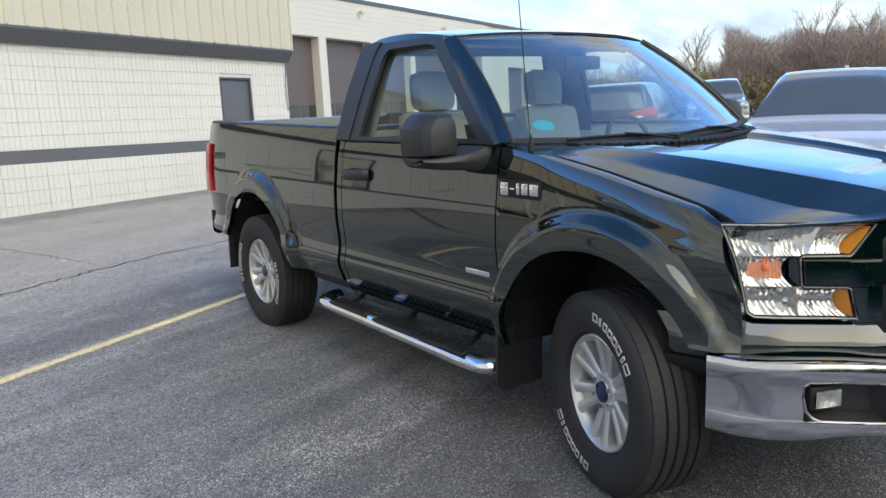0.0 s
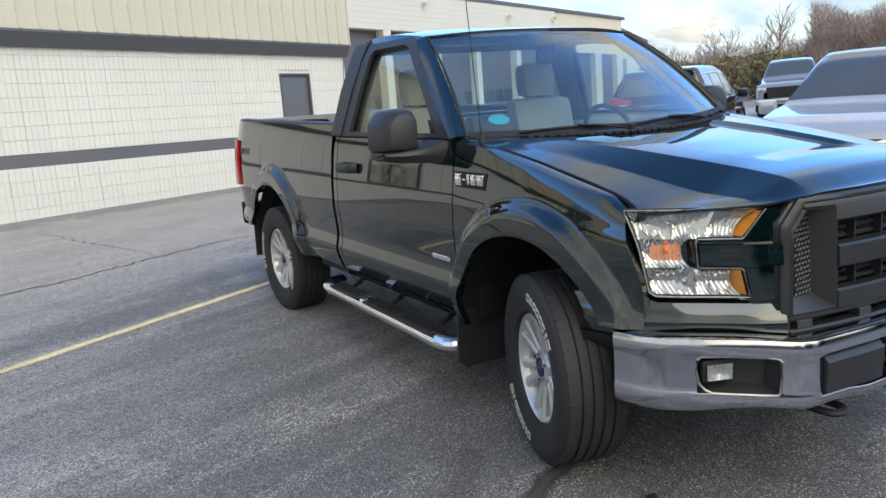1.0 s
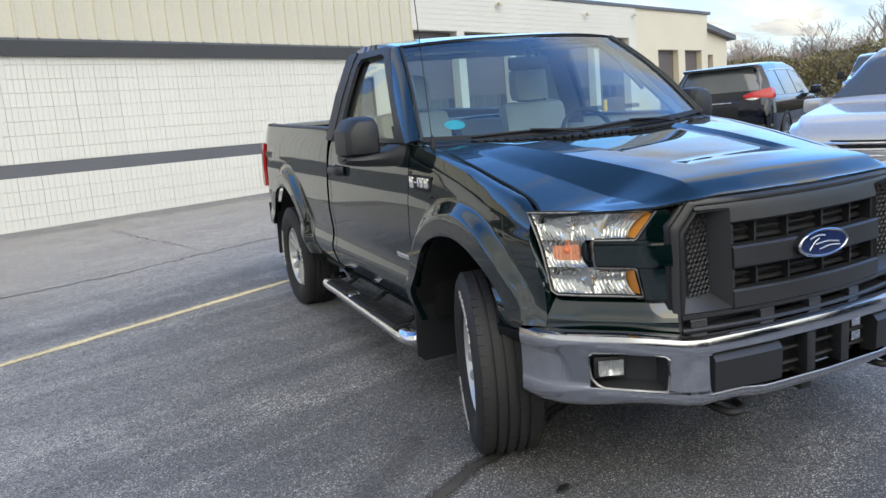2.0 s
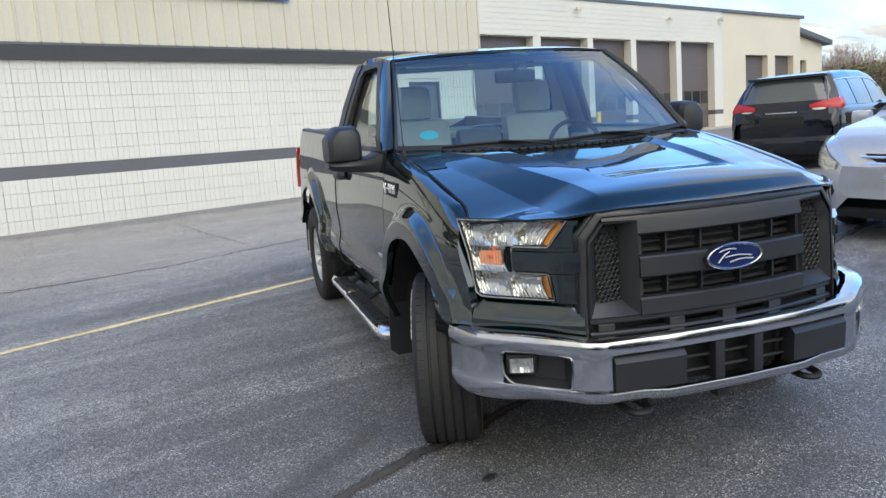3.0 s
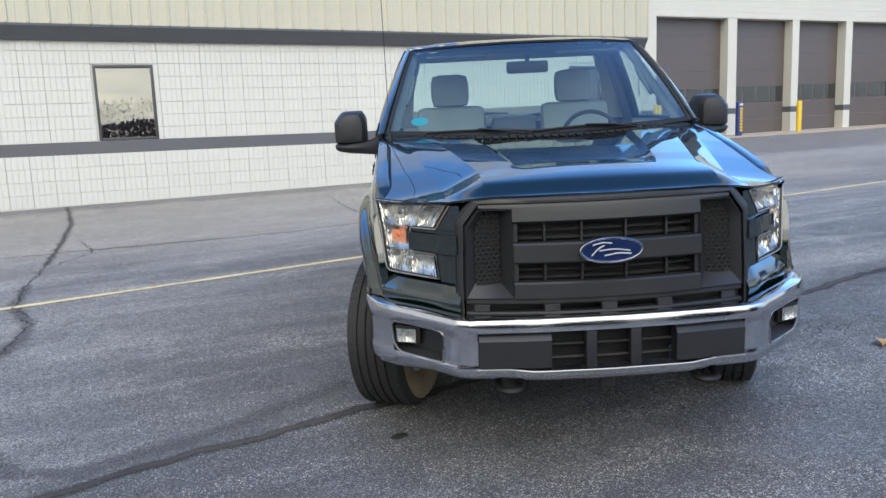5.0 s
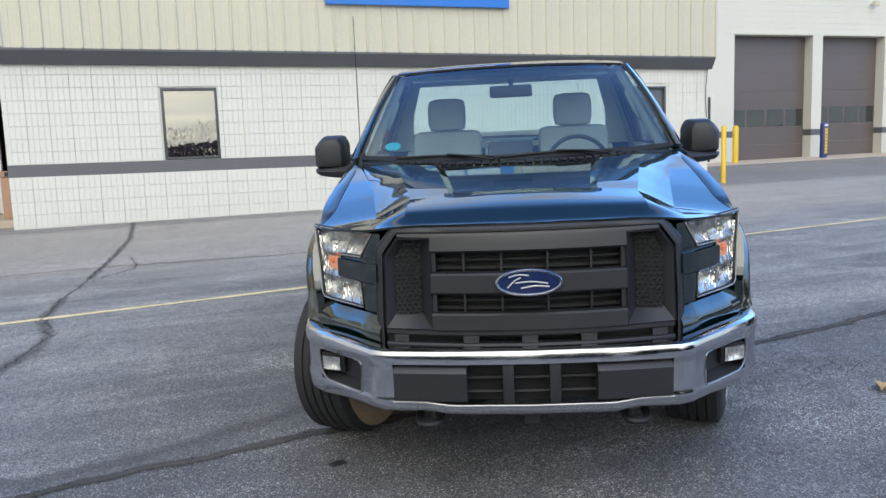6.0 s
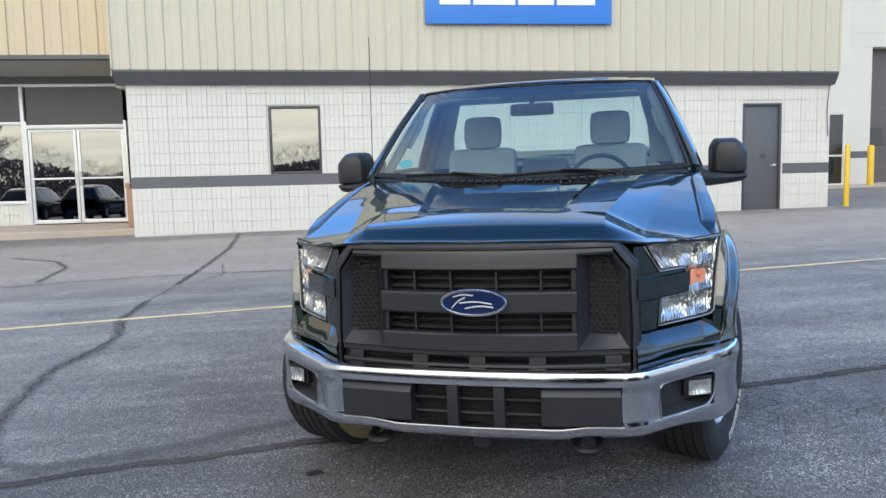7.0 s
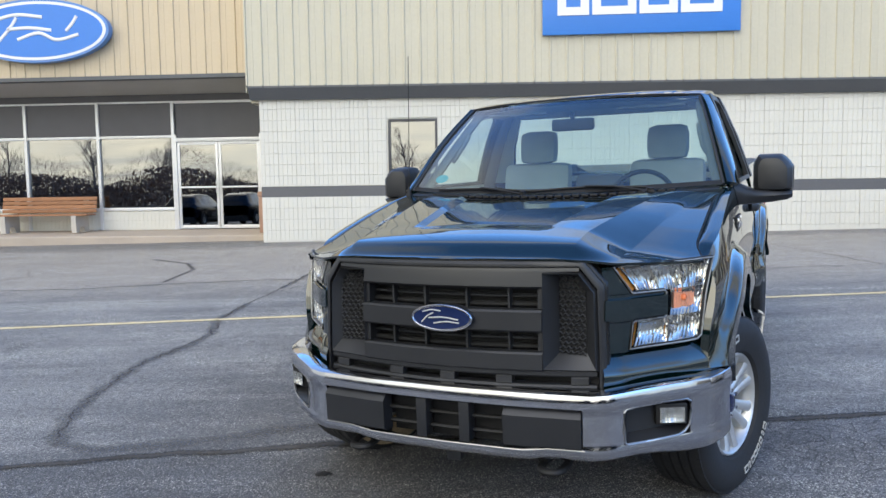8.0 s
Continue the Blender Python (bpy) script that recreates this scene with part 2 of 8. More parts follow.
    base = mix(op("MULTIPLY", rng(spot, 0.66, 0.74), 0.5), base, (0.080, 0.080, 0.084))
    # single pale stones, many where the binder is worn, few elsewhere
    amount = op("ADD", 0.36, op("MULTIPLY", worn, 0.64))
    keep = op("GREATER_THAN", op("ADD", hue.outputs[0], op("MULTIPLY", worn, 0.30)), 0.76)
    base = mix(op("MULTIPLY", op("MULTIPLY", op("MULTIPLY", keep, grain), amount), 1.0), base, (0.90, 0.86, 0.77))
    speck = noise_(150, 2, 0.7)
    base = mix(op("MULTIPLY", rng(speck, 0.47, 0.36), 0.6), base, (0.052, 0.053, 0.057))
    base = mix(op("MULTIPLY", rng(speck, 0.54, 0.64), op("ADD", 0.34, op("MULTIPLY", worn, 0.6))), base, (0.78, 0.75, 0.69))
    # binder lost in small pits
    grit, pits = noise_(28, 4, 0.75), noise_(90, 2, 0.6)
    base = mix(op("MULTIPLY", rng(grit, 0.50, 0.38), 0.40), base, (0.048, 0.048, 0.052))
    base = mix(op("MULTIPLY", rng(pits, 0.50, 0.40), 0.65), base, (0.040, 0.040, 0.044))
    # crazed hairline cracks in the coat beside the joint
    warp = N.new("ShaderNodeVectorMath")
    warp.operation = "MULTIPLY_ADD"
    nz = N.new("ShaderNodeTexNoise")
    nz.inputs["Scale"].default_value = 5.0
    L.new(P, nz.inputs["Vector"])
    L.new(nz.outputs["Color"], warp.inputs[0])
    warp.inputs[1].default_value = (0.16, 0.16, 0.0)
    L.new(P, warp.inputs[2])
    ve = N.new("ShaderNodeTexVoronoi")
    ve.feature = "DISTANCE_TO_EDGE"
    ve.inputs["Scale"].default_value = 8.5
    L.new(warp.outputs[0], ve.inputs["Vector"])
    craze = op("MULTIPLY", rng(ve.outputs["Distance"], 0.030, 0.010), op("MULTIPLY", rng(sep.outputs["X"], 4.3, 5.2), op("MULTIPLY", south, rng(yj, -0.9, -0.1))))
    craze = op("MULTIPLY", craze, rng(blotch, 0.38, 0.52))
    base = mix(op("MULTIPLY", craze, 0.6), base, (0.030, 0.030, 0.032))
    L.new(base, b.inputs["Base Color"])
    L.new(rng(mid, 0.3, 0.7, 0.62, 0.9), b.inputs["Roughness"])
    b.inputs["Specular IOR Level"].default_value = 0.35
    h = op("SUBTRACT", op("ADD", op("MULTIPLY", grain, 0.5), op("ADD", op("MULTIPLY", fine, 0.7), op("MULTIPLY", mid, 0.8))), craze)
    bp = N.new("ShaderNodeBump")
    bp.inputs["Strength"].default_value, bp.inputs["Distance"].default_value = 1.0, 0.007
    L.new(h, bp.inputs["Height"])
    L.new(bp.outputs[0], b.inputs["Normal"])
    return m


def paint_mat(name, col, flake=0.25, gloss=2.25):
    """Clear-coated car paint with faint dust."""
    m = mat(name, col, 0.16, flake, 0.06, 1.2, 25, 0, 1.0, 0.02)
    b = m.node_tree.nodes["Principled BSDF"]
    b.inputs["Coat IOR"].default_value = gloss
    b.inputs["Specular IOR Level"].default_value = 0.0
    return m


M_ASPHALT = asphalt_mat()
M_YELLOW = mat("worn_yellow_paint", (0.74, 0.61, 0.36), 0.75, 0, 0.35, 2.5, 45, 0.5)
M_SEAL = mat("crack_filler", (0.046, 0.040, 0.038), 0.75, 0, 0.4, 6, 60, 0.5)
M_BAND = mat("old_seal_band", (0.135, 0.130, 0.128), 0.8, 0, 0.35, 2.5, 60, 0.7)
M_JOINT = mat("gritty_joint_filler", (0.062, 0.056, 0.050), 0.85, 0, 0.6, 3, 70, 0.8)
M_BLOCK = mat("white_painted_block", (0.64, 0.62, 0.555), 0.55, 0, 0.05, 0.7, 30, 0.2, per_object=0.012)
M_MORTAR = mat("painted_mortar", (0.63, 0.607, 0.54), 0.75, 0, 0.06, 1.5, 40, 0.3)
M_STRIPE = mat("grey_band_paint", (0.105, 0.105, 0.112), 0.5, 0, 0.10, 1.2, 40, 0.2, per_object=0.04)
M_PANEL = mat("cream_ribbed_metal", (0.54, 0.50, 0.39), 0.42, 0, 0.05, 0.6, 20)
M_PANEL_TAN = mat("tan_ribbed_metal", (0.58, 0.47, 0.32), 0.42, 0, 0.05, 0.6, 20)
M_FASCIA = mat("dark_grey_fascia", (0.094, 0.098, 0.106), 0.45, 0, 0.10, 1.5, 30)
M_GREYDOOR = mat("grey_door_paint", (0.095, 0.095, 0.10), 0.4, 0, 0.06, 1.5, 30)
M_GARAGE = mat("brown_garage_door", (0.112, 0.092, 0.088), 0.38, 0, 0.08, 0.8, 30)
M_WING = mat("cream_white_block", (0.62, 0.60, 0.53), 0.6, 0, 0.06, 0.5, 25, 0.2)
M_WINGTAN = mat("tan_painted_block", (0.62, 0.56, 0.43), 0.6, 0, 0.06, 0.5, 25, 0.2)
M_LEG = mat("bench_concrete", (0.50, 0.46, 0.40), 0.8, 0, 0.12, 4, 60, 0.3)
M_CONCRETE = mat("sidewalk_concrete", (0.43, 0.36, 0.29), 0.8, 0, 0.18, 1.2, 50, 0.4)
M_ALU = mat("white_aluminium_frame", (0.72, 0.72, 0.72), 0.35, 0.3, 0.04, 3, 40)
M_SPANDREL = mat("dark_spandrel_panel", (0.080, 0.077, 0.088), 0.35, 0, 0.12, 2, 40)
M_SOFFIT = mat("soffit_board", (0.46, 0.45, 0.42), 0.7, 0, 0.1, 1, 30)
M_WINFRAME = mat("dark_window_frame", (0.06, 0.06, 0.065), 0.4, 0, 0.08, 3, 40)
M_PANE = glass_mat("building_glass", (0.24, 0.25, 0.26), 3.8)
M_ROOM = mat("room_interior", (0.10, 0.095, 0.09), 0.8, 0, 0.2, 2, 30)
M_SIGNBLUE = mat("sign_blue", (0.04, 0.20, 0.62), 0.35, 0, 0.04, 1, 30)
M_SIGNWHITE = mat("sign_white", (0.80, 0.80, 0.80), 0.4, 0, 0.03, 1, 30)
M_SIGNNAVY = mat("sign_grey_blue", (0.10, 0.24, 0.55), 0.35, 0, 0.04, 1, 30)
M_BOLLARD = mat("bollard_yellow", (0.75, 0.48, 0.03), 0.45, 0, 0.10, 4, 40)
M_BOLLBLUE = mat("bollard_sleeve_blue", (0.02, 0.04, 0.16), 0.4, 0, 0.06, 4, 40)
M_WOOD = mat("bench_wood", (0.34, 0.16, 0.075), 0.6, 0, 0.25, 5, 50, 0.3, per_object=0.12)
M_BIN = mat("brown_bin", (0.36, 0.22, 0.155), 0.7, 0, 0.15, 4, 40)
M_DARKGLASS = mat("dark_glass", (0.02, 0.022, 0.026), 0.05, 0, 0.1, 2, 20, spec=1.0)



def ragged(m, cover, spread, scale=45):
    """Lets a thin laid strip wear away towards its edges and in spots."""
    nt = m.node_tree
    N, L = nt.nodes, nt.links
    b = N["Principled BSDF"]
    at = N.new("ShaderNodeAttribute")
    at.attribute_name = "edge"
    tc = N.new("ShaderNodeTexCoord")
    total = at.outputs["Fac"]
    for sc, amp in ((scale, spread), (scale * 0.12, spread * 0.7)):
        no = N.new("ShaderNodeTexNoise")
        no.inputs["Scale"].default_value, no.inputs["Detail"].default_value, no.inputs["Roughness"].default_value = sc, 5, 0.7
        L.new(tc.outputs["Object"], no.inputs["Vector"])
        mu = N.new("ShaderNodeMath")
        mu.operation = "MULTIPLY_ADD"
        mu.inputs[1].default_value = amp
        L.new(no.outputs["Fac"], mu.inputs[0])
        L.new(total, mu.inputs[2])
        total = mu.outputs[0]
    r = N.new("ShaderNodeMapRange")
    mid = 0.85 * spread + 0.30
    r.inputs["From Min"].default_value, r.inputs["From Max"].default_value = mid - 0.25, mid + 0.45
    r.inputs["To Max"].default_value = cover
    L.new(total, r.inputs["Value"])
    L.new(r.outputs[0], b.inputs["Alpha"])


ragged(M_BAND, 0.48, 1.2)
ragged(M_JOINT, 0.95, 0.9)
ragged(M_SEAL, 0.95, 0.6)
ragged(M_YELLOW, 0.95, 0.9)


# ---- mesh helpers ----
def finish(bm, smooth=40):
    bmesh.ops.recalc_face_normals(bm, faces=bm.faces)
    me = bpy.data.meshes.new("mesh")
    bm.to_mesh(me)
    bm.free()
    if smooth:
        for p in me.polygons:
            p.use_smooth = True
        me.set_sharp_from_angle(angle=radians(smooth))
    return me


def thing(name, bm, material, label, category, group="", kind="", smooth=40):
    me = finish(bm, smooth)
    me.name = name
    me.materials.append(material)
    return tagged(new(name, me), label, category, group, kind)


def empty(name, m, label, category, group="", kind=""):
    ob = new(name)
    ob.matrix_world = m
    ob.empty_display_size = 0.2
    return tagged(ob, label, category, group, kind)


def part(name, bm, material, parent, label="", smooth=40):
    me = finish(bm, smooth)
    me.name = name
    me.materials.append(material)
    ob = new(name, me)
    ob.parent = parent
    return tagged(ob, label) if label else ob


def box(bm, lo, hi, bev=0.0, m=None):
    """A box from corner to corner, its edges rounded by bev."""
    lo, hi = Vector(lo), Vector(hi)
    t = Matrix.Translation((lo + hi) / 2) @ Matrix.Diagonal((*(hi - lo), 1))
    vs = bmesh.ops.create_cube(bm, size=1, matrix=(m @ t) if m else t)["verts"]
    if bev:
        es = list({e for v in vs for e in v.link_edges})
        bmesh.ops.bevel(bm, geom=es, offset=bev, segments=2, affect="EDGES", profile=0.6)
    return bm


def rod(bm, a, b, r, seg=12, r2=None):
    """A cylinder or cone from a to b."""
    a, b = Vector(a), Vector(b)
    d = b - a
    q = d.to_track_quat("Z", "Y").to_matrix().to_4x4()
    bmesh.ops.create_cone(bm, cap_ends=True, segments=seg, radius1=r, radius2=r if r2 is None else r2, depth=d.length,
                          matrix=Matrix.Translation((a + b) / 2) @ q)
    return bm


def smooth_path(pts, n):
    """Catmull-Rom through pts, n steps a span."""
    p = [Vector(q) for q in pts]
    p = [2 * p[0] - p[1]] + p + [2 * p[-1] - p[-2]]
    out = []
    for i in range(1, len(p) - 2):
        for k in range(n):
            t = k / n
            a, b, c, d = p[i - 1:i + 3]
            out.append(0.5 * (2 * b + (c - a) * t + (2 * a - 5 * b + 4 * c - d) * t * t + (3 * b - a - 3 * c + d) * t ** 3))
    return out + [p[-2].copy()]


def tube(bm, pts, ru, rv=None, seg=10, caps=True, up=(0, 0, 1), closed=False):
    """A pipe of elliptic section along pts; ru sideways, rv along up."""
    rv = ru if rv is None else rv
    pts = [Vector(p) for p in pts]
    rings, n = [], len(pts)
    for i, p in enumerate(pts):
        if closed:
            d = (pts[(i + 1) % n] - pts[i - 1]).normalized()
        else:
            d = (pts[min(i + 1, n - 1)] - pts[max(i - 1, 0)]).normalized()
        s = d.cross(Vector(up))
        s = s.normalized() if s.length > 1e-4 else Vector((1, 0, 0))
        u = s.cross(d)
        rings.append([bm.verts.new(p + s * ru * math.cos(a) + u * rv * math.sin(a)) for a in [2 * math.pi * k / seg for k in range(seg)]])
    for i in range(n if closed else n - 1):
        a, b = rings[i], rings[(i + 1) % n]
        for k in range(seg):
            bm.faces.new((a[k], a[(k + 1) % seg], b[(k + 1) % seg], b[k]))
    if caps and not closed:
        bm.faces.new(rings[0])
        bm.faces.new(rings[-1][::-1])
    return bm


def sheet(bm, rows, skip=None, closed_u=False):
    """Quads over a grid of points; skip(i, j) leaves a cell open."""
    vs = [[bm.verts.new(p) for p in r] for r in rows]
    n, m = len(vs), len(vs[0])
    for i in range(n - 1):
        for j in range(m if closed_u else m - 1):
            if skip and skip(i, j):
                continue
            k = (j + 1) % m
            bm.faces.new((vs[i][j], vs[i][k], vs[i + 1][k], vs[i + 1][j]))
    loose = [v for v in bm.verts if not v.link_faces]
    if loose:
        bmesh.ops.delete(bm, geom=loose, context="VERTS")
    return bm


def thick(bm, t):
    bmesh.ops.recalc_face_normals(bm, faces=bm.faces)
    bmesh.ops.solidify(bm, geom=list(bm.faces), thickness=t)
    return bm


def prism(bm, poly, axis, lo, hi):
    """A flat outline drawn out along an axis (0, 1, 2); poly holds the other two coordinates in order."""
    def at(p, h):
        q = list(p)
        q.insert(axis, h)
        return q
    a = [bm.verts.new(at(p, lo)) for p in poly]
    b = [bm.verts.new(at(p, hi)) for p in poly]
    bm.faces.new(a)
    bm.faces.new(b[::-1])
    for i in range(len(poly)):
        j = (i + 1) % len(poly)
        bm.faces.new((a[i], a[j], b[j], b[i]))
    return bm


def lathe(bm, prof, seg=48, axis="X", close=True):
    """Profile (along, radius) turned round an axis through the origin."""
    rows = []
    for a, r in prof:
        row = []
        for k in range(seg):
            t = 2 * math.pi * k / seg
            row.append((a, r * math.cos(t), r * math.sin(t)) if axis == "X" else (r * math.cos(t), r * math.sin(t), a))
        rows.append(row)
    return sheet(bm, rows, closed_u=True)


B = bmesh.new


def lerp(a, b, t):
    return a + (b - a) * t


def clamp(v, a=0.0, b=1.0):
    return min(max(v, a), b)


def sstep(a, b, v):
    t = clamp((v - a) / (b - a))
    return t * t * (3 - 2 * t)


# ---- ground ----
def gz(x, y):
    """Height of the paved ground: it falls gently away from the building."""
    b = lerp(0.0213, 0.013, clamp((y - 4) / 8.7))
    return -0.064 + b * clamp(x, -15, 45) + 0.028 * clamp(y, -12, 12.7) + 0.02 * clamp(y - 12.7, 0, 10)


def axis_steps(lo, hi, fine_lo, fine_hi, step, grow=1.35):
    out = list(np.arange(fine_lo, fine_hi + 1e-6, step))
    s, v = step, fine_hi
    while v < hi:
        s *= grow
        v += s
        out.append(min(v, hi))
    s, v = step, fine_lo
    while v > lo:
        s *= grow
        v -= s
        out.insert(0, max(v, lo))
    return out


gx, gy = axis_steps(-900, 900, -20, 50, 1.0), axis_steps(-900, 900, -14, 26, 1.0)
bm = B()
sheet(bm, [[(x, y, gz(x, y)) for x in gx] for y in gy])
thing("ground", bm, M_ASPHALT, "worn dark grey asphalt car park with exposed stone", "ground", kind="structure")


def ribbon(name, pts, width, material, label, category, jag=0.0, lift=0.006, step=0.12, seed=1, taper=False):
    """A thin strip laid along the ground through pts."""
    rnd = random.Random(seed)
    path = []
    for (x0, y0), (x1, y1) in zip(pts, pts[1:]):
        n = max(int(math.hypot(x1 - x0, y1 - y0) / step), 1)
        path += [(lerp(x0, x1, k / n), lerp(y0, y1, k / n)) for k in range(n)]
    path.append(pts[-1])
    rows, n, drift = [], len(path), 0.0
    for i, (x, y) in enumerate(path):
        dx, dy = path[min(i + 1, n - 1)][0] - path[max(i - 1, 0)][0], path[min(i + 1, n - 1)][1] - path[max(i - 1, 0)][1]
        L = math.hypot(dx, dy)
        nx, ny = -dy / L, dx / L
        drift = lerp(drift, rnd.uniform(-1, 1) * jag * 2.2, 0.3) if jag else 0.0
        off = drift + rnd.uniform(-jag, jag)
        x, y = x + nx * off, y + ny * off
        w = width * rnd.uniform(0.75, 1.2) * (0.35 + 0.65 * math.sin(math.pi * (i + 0.5) / n) if taper else 1) / 2 if jag else width / 2
        rows.append([(x + nx * w * s, y + ny * w * s, gz(x + nx * w * s, y + ny * w * s) + lift) for s in (-1, 0, 1)])
    bm = B()
    sheet(bm, rows)
    ob = thing(name, bm, material, label, category, kind="structure", smooth=0)
    # 1 along the middle, 0 at both edges, for the wear
    edge = ob.data.attributes.new("edge", "FLOAT", "POINT")
    edge.data.foreach_set("value", [1.0 if abs(v.index % 3 - 1) < 0.5 else 0.0 for v in ob.data.vertices])
    return ob


ribbon("parking_line", [(-22, 2.45), (34, 7.40)], 0.165, M_YELLOW, "worn yellow painted parking line on asphalt", "road marking")

SEALS = [([(0.70, 12.6), (0.90, 10.0), (0.87, 8.0), (0.77, 6.1), (0.70, 5.2), (0.69, 4.45), (0.87, 3.75), (0.85, 3.4), (0.68, 2.75), (0.74, 2.0), (0.83, 1.45), (0.98, 1.06)], 0.026),
         ([(-2.9, 10.3), (-2.48, 10.0), (-1.6, 9.3), (-1.19, 8.5), (-1.1, 7.2)], 0.022), ([(0.75, 6.0), (1.25, 7.0), (1.1, 8.0)], 0.03),
         ([(-9.0, 6.4), (-3.2, 6.74), (-2.0, 6.8), (-0.6, 7.1), (0.77, 7.2), (3.5, 6.9), (5.3, 7.15), (6.25, 7.04), (10.0, 7.4)], 0.05),
         ([(5.1, 11.0), (4.93, 9.58), (4.73, 7.33)], 0.025), ([(8.2, 10.8), (8.3, 9.7), (8.5, 8.4), (8.65, 7.16), (9.3, 6.2)], 0.03),
         ([(-4.2, 9.0), (-3.6, 8.1), (-4.4, 7.4), (-5.6, 7.2)], 0.025)]
for k, (pts, w) in enumerate(SEALS):
    ribbon("asphalt_crack", pts, w, M_SEAL, "dark sealed crack wandering through the asphalt", "crack", jag=0.016 + w * 0.25, seed=k + 3, taper=True, lift=0.006, step=0.045)
for k, (pts, w) in enumerate((([(0.72, 5.4), (0.69, 4.45), (0.86, 3.75), (0.85, 3.4), (0.69, 2.75), (0.74, 2.0), (0.83, 1.45), (0.96, 1.10), (1.08, 0.95), (1.29, 0.87), (1.75, 0.96), (2.11, 1.09), (2.42, 1.21), (2.65, 1.33)], 0.17),
                              ([(0.80, 6.4), (0.87, 8.0), (0.90, 10.0), (0.72, 12.6)], 0.13), ([(-1.1, 7.2), (-1.19, 8.5), (-1.6, 9.3), (-2.5, 10.0)], 0.13))):
    ribbon("seal_band", pts, w, M_BAND, "faded dark sealing band on the asphalt", "crack seal", jag=0.006, seed=k + 31, lift=0.003, step=0.09)
ribbon("pavement_joint", [(-6.0, -0.4), (0.93, 0.62), (1.8, 0.80), (2.6, 0.90), (4.98, 1.20), (5.7, 1.27), (7.0, 1.50), (8.0, 1.56), (16.0, 2.4)], 0.11, M_JOINT, "dark gritty paving joint across the asphalt", "joint", jag=0.016, seed=9, lift=0.004)

# ---- main building: white block wall under ribbed metal ----
WX0, WX1, WY = -1.33, 13.5, 12.69
CELL, ROW = 0.0955, 0.2305
BW = 4 * CELL
DOOR = (11.46, 12.36, 0.40, 2.76)
WIN = (1.375, 2.40, 1.455, 2.81)
BAND = (1.225, 1.445)
TOPZ = 3.30


def block_mesh(w=BW, h=ROW - 0.003):
    """A ribbed block: four upright ribs with narrow grooves, its face towards -y, origin at its lower left front corner."""
    bm = B()
    prof = []
    k = max(int(round(w / CELL)), 1)
    c = w / k
    for i in range(k):
        prof += [(i * c + 0.003, 0.006), (i * c + 0.008, 0.0), (i * c + c - 0.008, 0.0), (i * c + c - 0.003, 0.006)]
    rows = [[(x, d + 0.006, 0.0) for x, d in prof], [(x, d, 0.004) for x, d in prof], [(x, d, h - 0.004) for x, d in prof], [(x, d + 0.006, h) for x, d in prof]]
    sheet(bm, rows)
    me = finish(bm, 0)
    me.name = "block"
    return me


wall = B()
# backing wall in pieces round the openings
for x0, x1, z0, z1 in ((WX0, WIN[0], -0.3, TOPZ), (WIN[0], WIN[1], -0.3, WIN[2]), (WIN[0], WIN[1], WIN[3], TOPZ), (WIN[1], DOOR[0], -0.3, TOPZ),
                       (DOOR[0], DOOR[1], DOOR[3], TOPZ), (DOOR[1], WX1, -0.3, TOPZ)):
    box(wall, (x0, WY + 0.012, z0), (x1, WY + 0.30, z1))
wall_south = thing("wall_south", wall, M_MORTAR, "white painted ribbed block wall with dark grey band", "wall", kind="structure", smooth=0)
bw = B()
for x0, x1, y0, y1, z0, z1 in ((WX1 - 0.3, WX1, WY + 0.30, 20.2, -0.3, 5.7), (WX0, WX0 + 0.3, WY + 0.30, 14.6, -0.3, TOPZ), (WX0 + 0.3, WX1 - 0.3, 22.7, 23.0, -0.3, 5.7)):
    box(bw, (x0, y0, z0), (x1, y1, z1))
thing("wall_back", bw, M_MORTAR, "plain side and back walls of the building", "wall", kind="structure", smooth=0)

band_bm = B()
for x0, x1 in ((WX0 - 0.004, DOOR[0] - 0.05), (DOOR[1] + 0.05, WX1 + 0.004)):
    box(band_bm, (x0, WY - 0.004, BAND[0]), (x1, WY + 0.03, BAND[1]), 0.002)
part("painted_band", band_bm, M_STRIPE, wall_south, "dark grey painted band", smooth=0)


def opening(x0, x1, z0, z1):
    """Whether a block would stand in the window, the door or the band."""
    for a, b, c, d in (WIN, DOOR):
        if x1 > a + 0.01 and x0 < b - 0.01 and z1 > c + 0.01 and z0 < d - 0.01:
            return True
    return z1 > BAND[0] + 0.02 and z0 < BAND[1] - 0.02


def wall_blocks():
    """Blocks course by course from the band down and up; cut pieces at openings are as wide as the gap needs."""
    out = []
    for z0, n in ((BAND[1], 8), (BAND[0] - 6 * ROW, 6)):
        for r in range(n):
            z = z0 + r * ROW
            x = WX0
            while x < WX1 - 0.05:
                w = min(BW, WX1 - x)
                cuts = [(x, x + w)]
                for a, b, c, d in (WIN, DOOR):
                    if z + ROW > c + 0.01 and z < d - 0.01:
                        nxt = []
                        for p, q in cuts:
                            if q <= a or p >= b:
                                nxt.append((p, q))
                            else:
                                if a - p > 0.04:
                                    nxt.append((p, a))
                                if q - b > 0.04:
                                    nxt.append((b, q))
                        cuts = nxt
                out += [(p, q - p, z) for p, q in cuts]
                x += BW
    return out


# ---- fascia, ribbed metal upper wall, signs ----
fascia = B()
prism(fascia, [(12.46, 3.46), (12.46, 3.42), (12.60, 3.195), (12.72, 3.195), (12.72, 3.46)], 0, WX0 - 0.16, WX1 + 0.04)
for v in fascia.verts:
    v.co.z -= 0.0075 * (v.co.x - 6)
